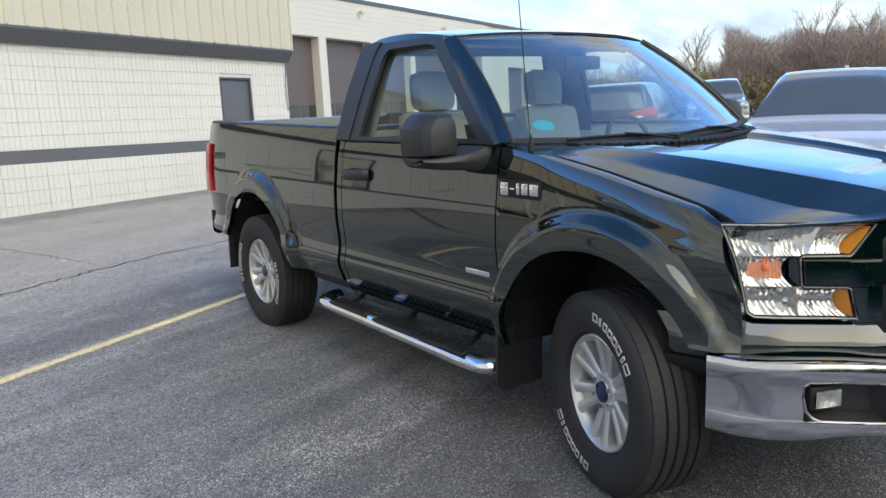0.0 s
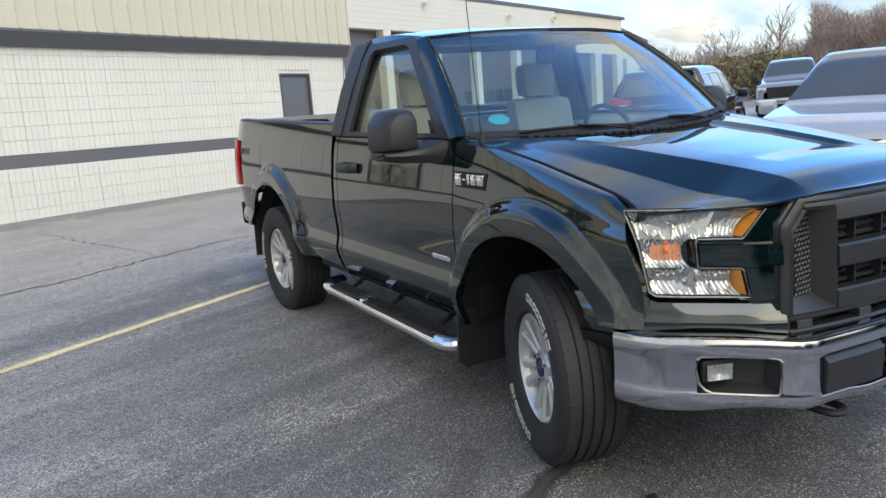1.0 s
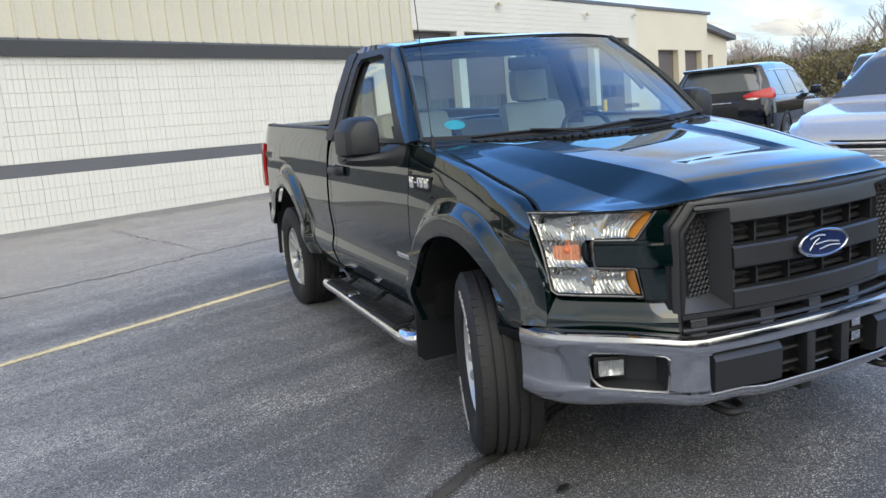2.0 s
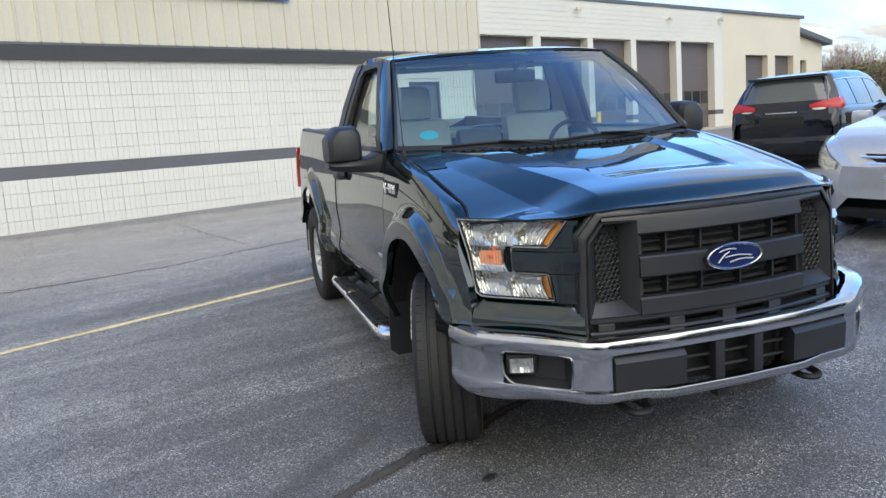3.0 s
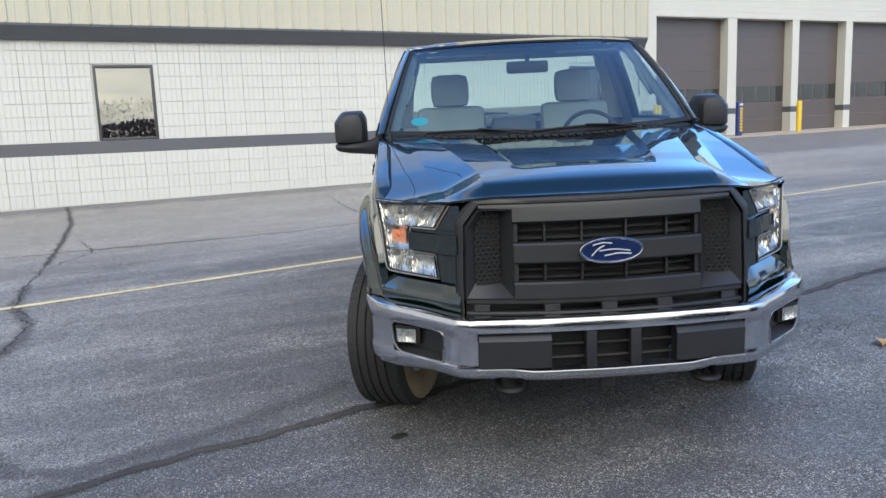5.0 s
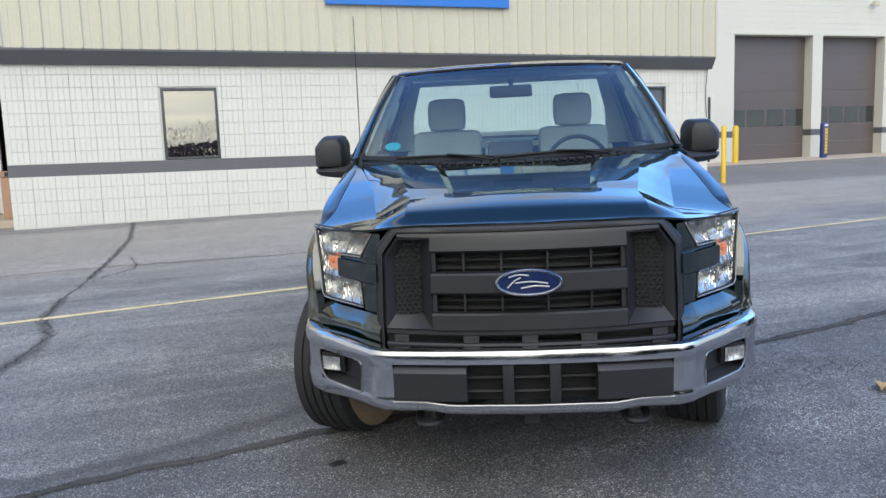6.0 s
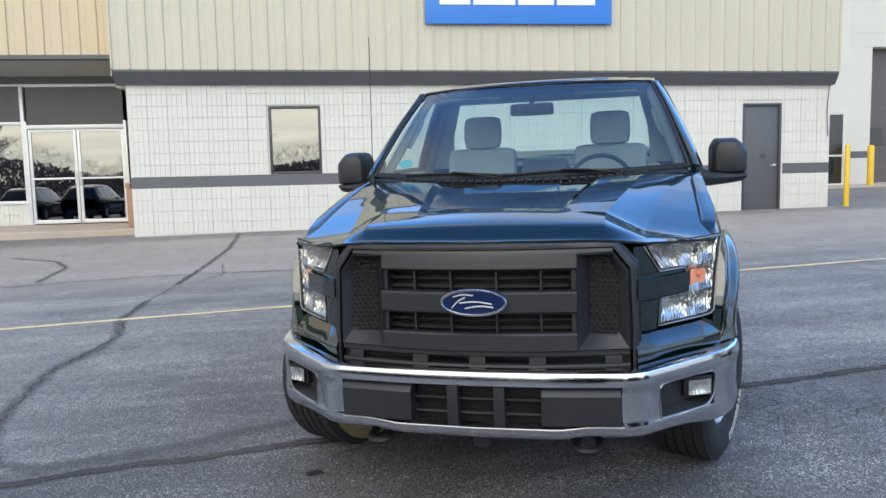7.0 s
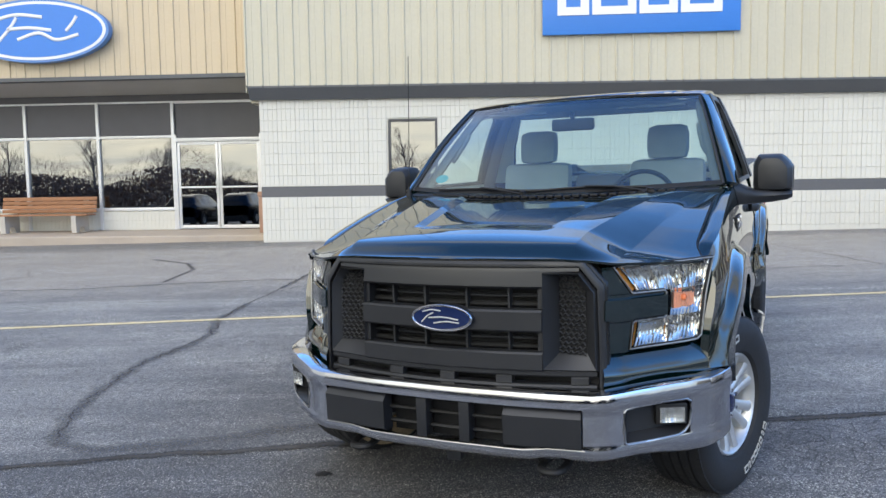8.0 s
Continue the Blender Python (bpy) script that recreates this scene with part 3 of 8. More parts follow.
thing("fascia", fascia, M_FASCIA, "dark grey metal fascia under the ribbed cladding", "trim", kind="structure", smooth=0)


def ribbed(name, x0, x1, y, z0, z1, material, label, pitch=0.327, drop=0.0):
    """Metal cladding with raised ribs."""
    bm = B()
    xs = []
    n = int((x1 - x0) / pitch)
    for i in range(n + 1):
        x = x0 + i * pitch
        for dx, dy in ((0.0, 0.0), (0.012, -0.028), (0.040, -0.028), (0.052, 0.0), (0.145, 0.0), (0.150, -0.004), (0.170, -0.004), (0.175, 0.0)):
            if x + dx < x1:
                xs.append((x + dx, y + dy))
    xs.append((x1, y))
    sheet(bm, [[(a, b, z - drop * (a - 6)) for a, b in xs] for z in (z0, z1)])
    return thing(name, bm, material, label, "cladding", kind="structure", smooth=0)


ribbed("cladding_main", WX0 - 0.20, WX1 + 0.08, 12.48, 3.445, 5.85, M_PANEL, "cream vertically ribbed metal cladding", drop=0.0075)
ret = B()
box(ret, (WX0 - 0.20, 12.485, 3.39), (WX0 - 0.18, 13.5, 5.85))
box(ret, (WX1 + 0.06, 12.485, 3.39), (WX1 + 0.08, 14.2, 5.85))
box(ret, (WX0 - 0.18, 12.60, 5.70), (WX1 + 0.06, 22.9, 5.80))
box(ret, (WX0 - 0.18, 12.73, 3.2), (WX1 - 0.31, 13.6, 3.38))
thing("cladding_return", ret, M_PANEL, "cream metal end flashings and roof edge", "cladding", kind="structure", smooth=0)
coping = B()
for x0, x1, y0, zc in ((WX0 - 0.24, WX1 + 0.12, 12.43, 5.80), (-16.0, WX0 - 0.26, 13.0, 5.92)):
    box(coping, (x0, y0, zc), (x1, y0 + 0.30, zc + 0.14), 0.006)
thing("roof_coping", coping, M_FASCIA, "dark grey metal roof coping", "trim", kind="structure", smooth=0)
screws = B()
for i in range(46):
    x = WX0 - 0.20 + 0.026 + i * 0.327
    if x < WX1:
        z = 3.442 - 0.0075 * (x - 6)
        box(screws, (x - 0.012, 12.435, z), (x + 0.012, 12.475, z + 0.03))
(thing("cladding_clips", screws, M_FASCIA, "small dark clips along the cladding's lower edge", "clip", kind="stuff", smooth=0))

# flat blue sign with white letter-like shapes
sign = empty("wall_sign", pose(6.47, 12.44, 4.37), "blue rectangular wall sign with white block shapes", "sign")
bm = B()
box(bm, (-1.925, -0.06, 0), (1.925, 0, 1.30), 0.008)
part("sign_board", bm, M_SIGNBLUE, sign)
lx = -1.63
for w in (0.62, 0.86, 0.74, 0.80):
    part("sign_shape", box(B(), (lx, -0.075, 0.37), (lx + w, -0.055, 1.08), 0.006), M_SIGNWHITE, sign, "white raised plain block", smooth=0)
    part("shape_notch", box(B(), (lx + 0.17, -0.079, 0.37 + 0.16), (lx + w - 0.17, -0.072, 0.92), 0.002), M_SIGNBLUE, sign, smooth=0)
    lx += w + 0.06

# window in the block wall
win = empty("window_1", pose(WIN[0], WY, WIN[2]), "dark framed square window reflecting the sky", "window", kind="structure")
ww, wh = WIN[1] - WIN[0], WIN[3] - WIN[2]
bm = B()
for lo, hi in (((0, 0), (0.05, wh)), ((ww - 0.05, 0), (ww, wh)), ((0.05, 0), (ww - 0.05, 0.05)), ((0.05, wh - 0.05), (ww - 0.05, wh))):
    box(bm, (lo[0], -0.012, lo[1]), (hi[0], 0.10, hi[1]), 0.004)
part("window_frame", bm, M_WINFRAME, win)
part("pane", box(B(), (0.05, 0.045, 0.05), (ww - 0.05, 0.055, wh - 0.05)), M_PANE, win, smooth=0)
bm = B()
box(bm, (-0.2, 1.4, -0.6), (ww + 0.2, 1.42, wh + 0.4))
box(bm, (-0.22, 0.32, -0.6), (-0.2, 1.42, wh + 0.4))
box(bm, (ww + 0.2, 0.32, -0.6), (ww + 0.22, 1.42, wh + 0.4))
box(bm, (-0.2, 0.32, -0.62), (ww + 0.2, 1.42, -0.6))
box(bm, (-0.2, 0.32, wh + 0.4), (ww + 0.2, 1.42, wh + 0.42))
part("room", bm, M_ROOM, win, "dim room behind the glass", smooth=0)

# steel door in the block wall
door = empty("door_1", pose(DOOR[0], WY, DOOR[2]), "closed dark grey steel door in the block wall", "door", kind="structure")
dw, dh = DOOR[1] - DOOR[0], DOOR[3] - DOOR[2]
bm = B()
for lo, hi in (((-0.0, 0), (0.05, dh)), ((dw - 0.05, 0), (dw, dh)), ((0.05, dh - 0.05), (dw - 0.05, dh))):
    box(bm, (lo[0], -0.008, lo[1]), (hi[0], 0.12, hi[1]), 0.003)
part("door_frame", bm, M_WINFRAME, door)
part("door_leaf", box(B(), (0.05, 0.04, 0.0), (dw - 0.05, 0.085, dh - 0.05), 0.003), M_GREYDOOR, door)
bm = B()
rod(bm, (dw - 0.14, 0.04, 1.02), (dw - 0.14, -0.02, 1.02), 0.022)
rod(bm, (dw - 0.14, -0.02, 1.02), (dw - 0.25, -0.025, 1.01), 0.010)
part("door_handle", bm, M_ALU, door, "brushed metal lever handle")
part("badge_plate", rod(B(), (0.5, 0.045, 1.22), (0.5, 0.03, 1.22), 0.07, 20), M_WINFRAME, door, "round dark plate")
part("threshold", box(B(), (0.0, -0.02, -0.02), (dw, 0.1, 0.02), 0.003), M_CONCRETE, door)

# ---- entrance front, set back under a tan clad canopy ----
EY, EX0 = 14.6, -16.0
ribbed("cladding_entrance", EX0, WX0 - 0.22, 13.05, 3.86, 5.95, M_PANEL_TAN, "tan vertically ribbed metal cladding", 0.335)
bm = B()
prism(bm, [(13.02, 3.88), (13.02, 3.80), (13.25, 3.80), (13.25, 3.88)], 0, EX0, WX0 - 0.20)
thing("canopy_edge", bm, M_FASCIA, "dark grey metal edge of the entrance canopy", "trim", kind="structure", smooth=0)
bm = B()
prism(bm, [(13.25, 3.81), (14.55, 3.66), (14.75, 3.66), (14.75, 3.90), (13.25, 3.90)], 0, EX0, WX0 - 0.20)
box(bm, (EX0, 13.08, 5.80), (WX0 - 0.2, 23.0, 5.90))
thing("canopy_soffit", bm, M_SOFFIT, "grey-beige board soffit of the entrance canopy", "ceiling", kind="structure", smooth=0)
bm = B()
box(bm, (EX0, EY - 0.02, 3.50), (WX0, EY + 0.14, 3.66))
thing("shopfront_header", bm, M_SPANDREL, "dark header above the shopfront", "trim", kind="structure", smooth=0)
SW = lambda x: 0.455 + 0.006 * (x + 1.33)   # walkway height
bm = B()
sheet(bm, [[(x, y, z) for x in np.linspace(EX0, WX0 - 0.003, 16)] for y, z in ((13.20, -0.4), (13.20, 0.38), (13.215, 0.405), (13.25, 0.41), (14.70, 0.47))])
thing("entrance_walkway", bm, M_CONCRETE, "pale tan concrete walkway with a kerb edge", "walkway", kind="structure", smooth=30)

shop = empty("shopfront_1", pose(0, EY, 0), "white aluminium shopfront with dark reflecting glass", "shopfront", kind="structure")
MUL = [-16.0, -13.9, -11.9, -9.9, -7.62, -5.83, -4.0]
for x in MUL[1:]:
    part("mullion", box(B(), (x - 0.035, -0.05, 0.47), (x + 0.035, 0.07, 3.50), 0.004), M_ALU, shop)
for a, b in zip(MUL, MUL[1:]):
    part("sill_rail", box(B(), (a + 0.035, -0.045, 0.93), (b - 0.035, 0.065, 1.0), 0.004), M_ALU, shop)
    part("transom", box(B(), (a + 0.035, -0.045, 2.64), (b - 0.035, 0.065, 2.70), 0.004), M_ALU, shop)
    part("head_rail", box(B(), (a + 0.035, -0.045, 3.46), (b - 0.035, 0.065, 3.50), 0.003), M_ALU, shop)
    part("spandrel_panel", box(B(), (a + 0.035, 0.0, 2.70), (b - 0.035, 0.03, 3.46)), M_SPANDREL, shop, "dark opaque upper panel", smooth=0)
    part("pane", box(B(), (a + 0.035, 0.01, 1.0), (b - 0.035, 0.02, 2.64)), M_PANE, shop, smooth=0)
knee = B()
box(knee, (EX0, 0.0, 0.30), (-4.035, 0.10, 0.93))
part("knee_wall", knee, M_MORTAR, shop, "low white block wall under the glass", smooth=0)
kb = block_mesh()
kb.materials.append(M_BLOCK)
for k in range(10):
    for r in range(2):
        o = new("block", kb)
        o.parent = shop
        o.matrix_local = pose(-4.04 - (k + 1) * BW, -0.014, 0.47 + r * ROW)
bm = B()
for k in range(10, 31):
    for r in range(2):
        v0 = len(bm.verts)
        bm.from_mesh(kb)
        bm.verts.ensure_lookup_table()
        bmesh.ops.translate(bm, verts=bm.verts[v0:], vec=(-4.04 - (k + 1) * BW, -0.014, 0.47 + r * ROW))
tagged(part("knee_blocks", bm, M_BLOCK, shop, smooth=0), kind="stuff")
# double entrance door
ent = empty("door_2", pose(-3.965, EY, 0.47), "closed white aluminium double glass entrance door", "door", kind="structure")
for k in range(2):
    x0, x1 = 0.045 + k * 1.0, 1.03 + k * 1.0
    leaf = B()
    for lo, hi in (((x0, 0.02), (x0 + 0.06, 2.06)), ((x1 - 0.06, 0.02), (x1, 2.06)), ((x0 + 0.06, 0.02), (x1 - 0.06, 0.10)), ((x0 + 0.06, 2.0), (x1 - 0.06, 2.06))):
        box(leaf, (lo[0], -0.02, lo[1]), (hi[0], 0.03, hi[1]), 0.003)
    leaf = part("door_leaf", leaf, M_ALU, ent)
    part("pane", box(B(), (x0 + 0.06, 0.0, 0.10), (x1 - 0.06, 0.01, 2.0)), M_PANE, leaf, smooth=0)
    part("push_bar", box(B(), (x0 + 0.06, -0.055, 0.98), (x1 - 0.06, -0.03, 1.02), 0.006), M_ALU, leaf)
    xh = x1 - 0.05 if k == 0 else x0 + 0.05
    part("door_handle", tube(B(), [(xh, -0.02, 0.85), (xh, -0.07, 0.87), (xh, -0.07, 1.13), (xh, -0.02, 1.15)], 0.012), M_ALU, leaf)
fr = B()
for lo, hi in (((0, 0), (0.04, 2.24)), ((2.04, 0), (2.10, 2.24)), ((0.04, 2.07), (2.04, 2.16)), ((0.0, 2.97), (2.10, 3.03))):
    box(fr, (lo[0], -0.05, lo[1]), (hi[0], 0.07, hi[1]), 0.004)
part("door_frame", fr, M_ALU, ent)
part("spandrel_panel", box(B(), (0.04, 0.0, 2.16), (2.04, 0.03, 3.03)), M_SPANDREL, ent, "dark opaque panel over the door", smooth=0)
# dim showroom behind the glass
bm = B()
box(bm, (EX0, 21.9, 0.3), (WX0, 22.0, 3.6))
box(bm, (EX0, EY + 0.16, 0.36), (WX0, 22.0, 0.44))
box(bm, (EX0, EY + 0.16, 3.52), (WX0, 22.0, 3.60))
box(bm, (EX0 - 0.1, EY, -0.2), (EX0, 22.0, 3.9))
thing("wall_showroom", bm, M_ROOM, "dim showroom walls behind the glass", "wall", kind="structure", smooth=0)

# oval sign on the tan cladding
oval = empty("oval_sign", pose(-6.15, 13.02, 4.83), "blue oval wall sign with a white rim and script-like strokes", "sign")


def ellipse(rx, rz, n=64):
    return [(rx * math.cos(a), rz * math.sin(a)) for a in np.linspace(0, 2 * math.pi, n + 1)[:-1]]


part("sign_edge", prism(B(), ellipse(1.60, 0.665), 1, -0.20, -0.03), M_SIGNNAVY, oval)
part("sign_rim", prism(B(), ellipse(1.54, 0.615), 1, -0.208, -0.19), M_SIGNWHITE, oval, "white oval rim")
part("sign_face", prism(B(), ellipse(1.47, 0.555), 1, -0.214, -0.2), M_SIGNBLUE, oval)


def script_strokes(parent, sx, sz, y, r, material):
    """Plain looping strokes in place of lettering."""
    strokes = [[(-0.66, 0.24), (-0.30, 0.34), (0.12, 0.28)], [(-0.62, -0.22), (-0.42, 0.06), (-0.30, 0.28)], [(-0.46, 0.04), (-0.10, 0.06), (0.26, 0.0)],
               [(-0.30, -0.18), (0.05, -0.05), (0.34, -0.20), (0.70, -0.10)], [(0.50, -0.02), (0.60, 0.12), (0.68, 0.28)]]
    for s in strokes:
        bm = B()
        tube(bm, smooth_path([(x * sx, y, z * sz) for x, z in s], 6), r, r * 0.5, 6, up=(0, 1, 0))
        part("script_stroke", bm, material, parent)


script_strokes(oval, 1.35, 1.0, -0.218, 0.035, M_SIGNWHITE)


# ---- service wing with garage doors ----
GF, GD, GTOP = 20.2, 20.6, 6.9     # front of the piers, plane of the doors
bays = [(20.05, 23.42), (23.86, 26.74), (27.10, 29.72), (30.10, 33.22), (33.62, 36.5)]
GZ = 5.18
wing = thing("wall_wing", box(B(), (WX1 - 0.29, GF, GZ), (37.25, GF + 0.7, GTOP - 0.18)), M_WING, "cream white block wall of the service wing", "wall", kind="structure", smooth=0)
prev = WX1 - 0.29
for a, b in bays + [(37.25, 37.25)]:
    part("pier", box(B(), (prev, GF, -0.2), (a, GF + 0.7, GZ)), M_WING, wing, smooth=0)
    prev = b
# courses of the upper wall, as shallow recessed joints
bm = B()
for k in range(8):
    z = GZ + 0.02 + k * 0.203
    if z + 0.19 < GTOP - 0.18:
        box(bm, (19.3, GF - 0.010, z + 0.006), (37.2, GF, z + 0.197))
part("block_course", bm, M_WING, wing, smooth=0)
bm = B()
box(bm, (WX1 - 0.29, GF - 0.05, GTOP - 0.18), (45.9, GF + 0.9, GTOP - 0.02), 0.01)
thing("roof_edge", bm, M_FASCIA, "dark metal coping along the flat roof", "trim", kind="structure", smooth=0)
bm = B()
for a, b in zip([19.2] + [q for _, q in bays], [p for p, _ in bays] + [37.25]):
    box(bm, (a - 0.004, GF - 0.006, 1.60), (b + 0.004, GF + 0.42, 1.82))
part("painted_band", bm, M_STRIPE, wing, "dark grey painted band", smooth=0)


def garage_door(x0, x1, z0, z1, y, group="garage doors of the service wing", win=True, rows=7):
    d = empty("garage_door", pose(x0, y, z0), "closed brown sectional garage door with a row of windows", "garage door", group)
    w, h = x1 - x0, z1 - z0
    ph = h / rows
    for k in range(rows):
        part("door_panel", box(B(), (0, 0, k * ph + 0.0012), (w, 0.05, (k + 1) * ph - 0.0012), 0.003), M_GARAGE, d, smooth=0)
    if win:
        n = 4
        for i in range(n):
            a = w * (i + 0.07) / n
            b = w * (i + 0.93) / n
            part("pane", box(B(), (a, -0.012, 1.32), (b, 0.0, 1.92), 0.004), M_DARKGLASS, d, "dark glass pane", smooth=0)
    return d


for i, (a, b) in enumerate(bays):
    garage_door(a, b, 0.66 + 0.018 * (a - 20), GZ, GD)
# lower far part of the wing
bm = B()
prev = 37.25
for a, b in ((39.6, 41.9), (42.7, 44.8)):
    box(bm, (prev, GF + 0.06, -0.2), (a, GF + 0.7, 4.62))
    prev = b
box(bm, (prev, GF + 0.06, -0.2), (45.6, GF + 0.7, 4.62))
box(bm, (37.25, GF + 0.06, 4.62), (45.6, GF + 0.7, GTOP - 0.18))
box(bm, (45.3, GF + 0.7, -0.2), (45.6, 34, GTOP - 0.18))
wing2 = thing("wall_wing_far", bm, M_WINGTAN, "tan painted far part of the service wing", "wall", kind="structure", smooth=0)
garage_door(39.6, 41.9, 1.0, 4.62, GD, win=False)
garage_door(42.7, 44.8, 1.0, 4.62, GD, win=False)
# gabled annex beyond
bm = B()
prism(bm, [(45.6, -0.2), (46.6, -0.2), (46.6, 4.5), (48.3, 4.5), (48.3, -0.2), (50.3, -0.2), (50.3, 5.5), (45.6, 6.2)], 1, GF + 1.0, GF + 1.6)
annex = thing("wall_annex", bm, M_WINGTAN, "tan walled annex with a sloping roof", "wall", kind="structure", smooth=0)
bm = B()
prism(bm, [(45.6, 6.25), (50.9, 5.42), (50.9, 5.72), (45.6, 6.55)], 1, GF + 0.6, GF + 8.0)
thing("roof_annex", bm, M_FASCIA, "dark sloping roof edge of the annex", "roof", kind="structure", smooth=0)
garage_door(46.6, 48.3, 1.0, 4.5, GF + 1.3, win=False)
bm = B()
box(bm, (13.5, 26.0, -0.2), (45.3, 26.3, 6.6))
thing("wall_wing_back", bm, M_WING, "plain back wall of the service wing", "wall", kind="structure", smooth=0)
bm = B()
sheet(bm, [[(x, y, gz(x, y) + h) for x in np.linspace(WX1 + 0.6, 37.2, 20)] for y, h in ((GF - 1.25, -0.05), (GF - 1.25, 0.03), (GF - 1.22, 0.04), (GF + 0.42, 0.05))])
thing("garage_apron", bm, M_CONCRETE, "pale tan concrete apron before the garage doors", "apron", kind="structure", smooth=30)
# small glazed door by the corner
sd = empty("door_3", pose(18.20, GF - 0.02, 0.66), "cream framed narrow glass door in the service wing", "door", kind="structure")
bm = B()
for lo, hi in (((0, 0), (0.14, 2.5)), ((0.86, 0), (1.0, 2.5)), ((0.14, 2.36), (0.86, 2.5)), ((0.14, 0), (0.86, 0.12)), ((0.14, 1.0), (0.86, 1.06))):
    box(bm, (lo[0], -0.03, lo[1]), (hi[0], 0.02, hi[1]), 0.004)
part("door_frame", bm, M_WING, sd)
part("pane", box(B(), (0.14, -0.005, 0.12), (0.86, 0.012, 2.36)), M_DARKGLASS, sd, smooth=0)
bm = B()
tube(bm, smooth_path([(13.42, 12.60, 3.2), (13.40, 12.64, 2.6), (13.44, 12.66, 2.1), (13.55, 12.8, 1.9)], 6), 0.010)
thing("loose_cable", bm, M_STRIPE, "thin grey cable hanging down the wall corner", "cable")
# small lights and camera heads high on the wing
for x, z in ((26.0, 6.35), (32.5, 6.2), (36.9, 6.35)):
    fx = empty("wall_light", pose(x, GF, z), "small cream floodlight fixed high on the wall", "light fixture", "wall floodlights")
    bm = B()
    rod(bm, (0, 0, 0), (0, -0.18, 0.02), 0.025)
    part("bracket", bm, M_ALU, fx)
    part("lamp_head", box(B(), (-0.11, -0.30, -0.10), (0.11, -0.16, 0.05), 0.02), M_PANEL, fx)


def bollard(x, y, h, sleeve=False, girth=0.10):
    z = gz(x, y)
    b = empty("bollard", pose(x, y, z), "blue sleeved round bollard with yellow marks" if sleeve else "yellow painted round steel bollard", "bollard", "bollards before the garage doors")
    r = 0.125 if sleeve else girth
    prof = [(-0.05, 0.0), (-0.05, r), (h - r * 0.6, r), (h - r * 0.25, r * 0.85), (h, r * 0.35), (h, 0.0)]
    part("post", lathe(B(), prof, 20, "Z"), M_BOLLBLUE if sleeve else M_BOLLARD, b)
    if sleeve:
        bm = B()
        for k in range(8):
            zz = 0.20 + k * 0.115
            box(bm, (-0.055, -r - 0.006, zz), (0.055, -r + 0.02, zz + 0.085), 0.004)
        part("sleeve_mark", bm, M_BOLLARD, b, "yellow plain marks", smooth=0)
        part("cap_mark", box(B(), (-0.07, -r - 0.004, 1.16), (0.07, -r + 0.03, 1.24), 0.01), M_ALU, b, smooth=0)
    return b


bollard(13.85, 12.55, 1.36, girth=0.055)
bollard(19.48, 19.35, 1.32)
bollard(23.35, 19.5, 1.32, True)
bollard(26.55, 19.6, 1.25)
bollard(33.15, 19.7, 1.22)

# ---- bench and bin by the entrance ----
bz = 0.45
bench = empty("bench", pose(-6.95, 14.15, bz), "wooden slatted bench on pale concrete legs", "bench")
for k in range(4):
    part("back_slat", box(B(), (-1.15, 0.10 + 0.022 * k, 0.46 + k * 0.095), (1.15, 0.135 + 0.022 * k, 0.545 + k * 0.095), 0.006), M_WOOD, bench)
for k in range(4):
    part("seat_slat", box(B(), (-1.15, -0.36 + k * 0.115, 0.40), (1.15, -0.26 + k * 0.115, 0.435), 0.006), M_WOOD, bench)
for sx in (-0.85, 0.85):
    part("leg", prism(B(), [(-0.36, 0.0), (-0.22, 0.0), (-0.18, 0.14), (-0.02, 0.14), (0.04, 0.0), (0.20, 0.0), (0.19, 0.38), (0.275, 0.80), (0.225, 0.80), (0.145, 0.40), (-0.37, 0.40)], 0, sx - 0.06, sx + 0.06), M_LEG, bench, "pale concrete bench leg", smooth=0)
M_BLACK_SLOT = mat("dark_slot", (0.02, 0.02, 0.02), 0.7, 0, 0.1, 5, 60)
bin_ = empty("waste_bin", pose(-1.44, 13.80, 0.43), "brown square waste bin beside the entrance", "bin")
part("bin_slot", box(B(), (-0.15, -0.268, 0.82), (0.15, -0.255, 0.90), 0.01), M_BLACK_SLOT, bin_, "dark slot")
part("bin_body", box(B(), (-0.24, -0.24, 0), (0.24, 0.24, 0.80), 0.02), M_BIN, bin_)
part("bin_lid", box(B(), (-0.26, -0.26, 0.80), (0.26, 0.26, 0.92), 0.03), M_BIN, bin_)


# ---- the pickup truck ----
# its own axes: x towards its left side, y to the rear from the front axle, z up from the ground
M_PAINT = paint_mat("dark_green_paint", (0.0014, 0.0085, 0.0080), 0.25, 1.90)
M_TRIM = mat("black_textured_plastic", (0.020, 0.021, 0.024), 0.45, 0, 0.15, 6, 220, 0.15)
M_GRILLE = mat("dark_grey_grille_plastic", (0.022, 0.023, 0.026), 0.38, 0.1, 0.10, 5, 180, 0.08)
M_BLACK = mat("matt_black", (0.006, 0.006, 0.007), 0.65, 0, 0.2, 6, 80, 0.2)
M_CHROME = mat("bumper_chrome", (0.62, 0.62, 0.64), 0.13, 1.0, 0.06, 3, 40, 0, 0, 0.05)
M_BRIGHT = mat("bright_chrome", (0.82, 0.82, 0.84), 0.07, 1.0, 0.03, 3, 40, 0, 0, 0.03)
M_ALLOY = mat("silver_alloy", (0.64, 0.64, 0.63), 0.36, 0.65, 0.06, 6, 60)
M_TYRE = mat("tyre_rubber", (0.020, 0.020, 0.021), 0.72, 0, 0.25, 8, 90, 0.3)
M_LETTER = mat("raised_white_rubber", (0.55, 0.54, 0.50), 0.7, 0, 0.2, 12, 90)
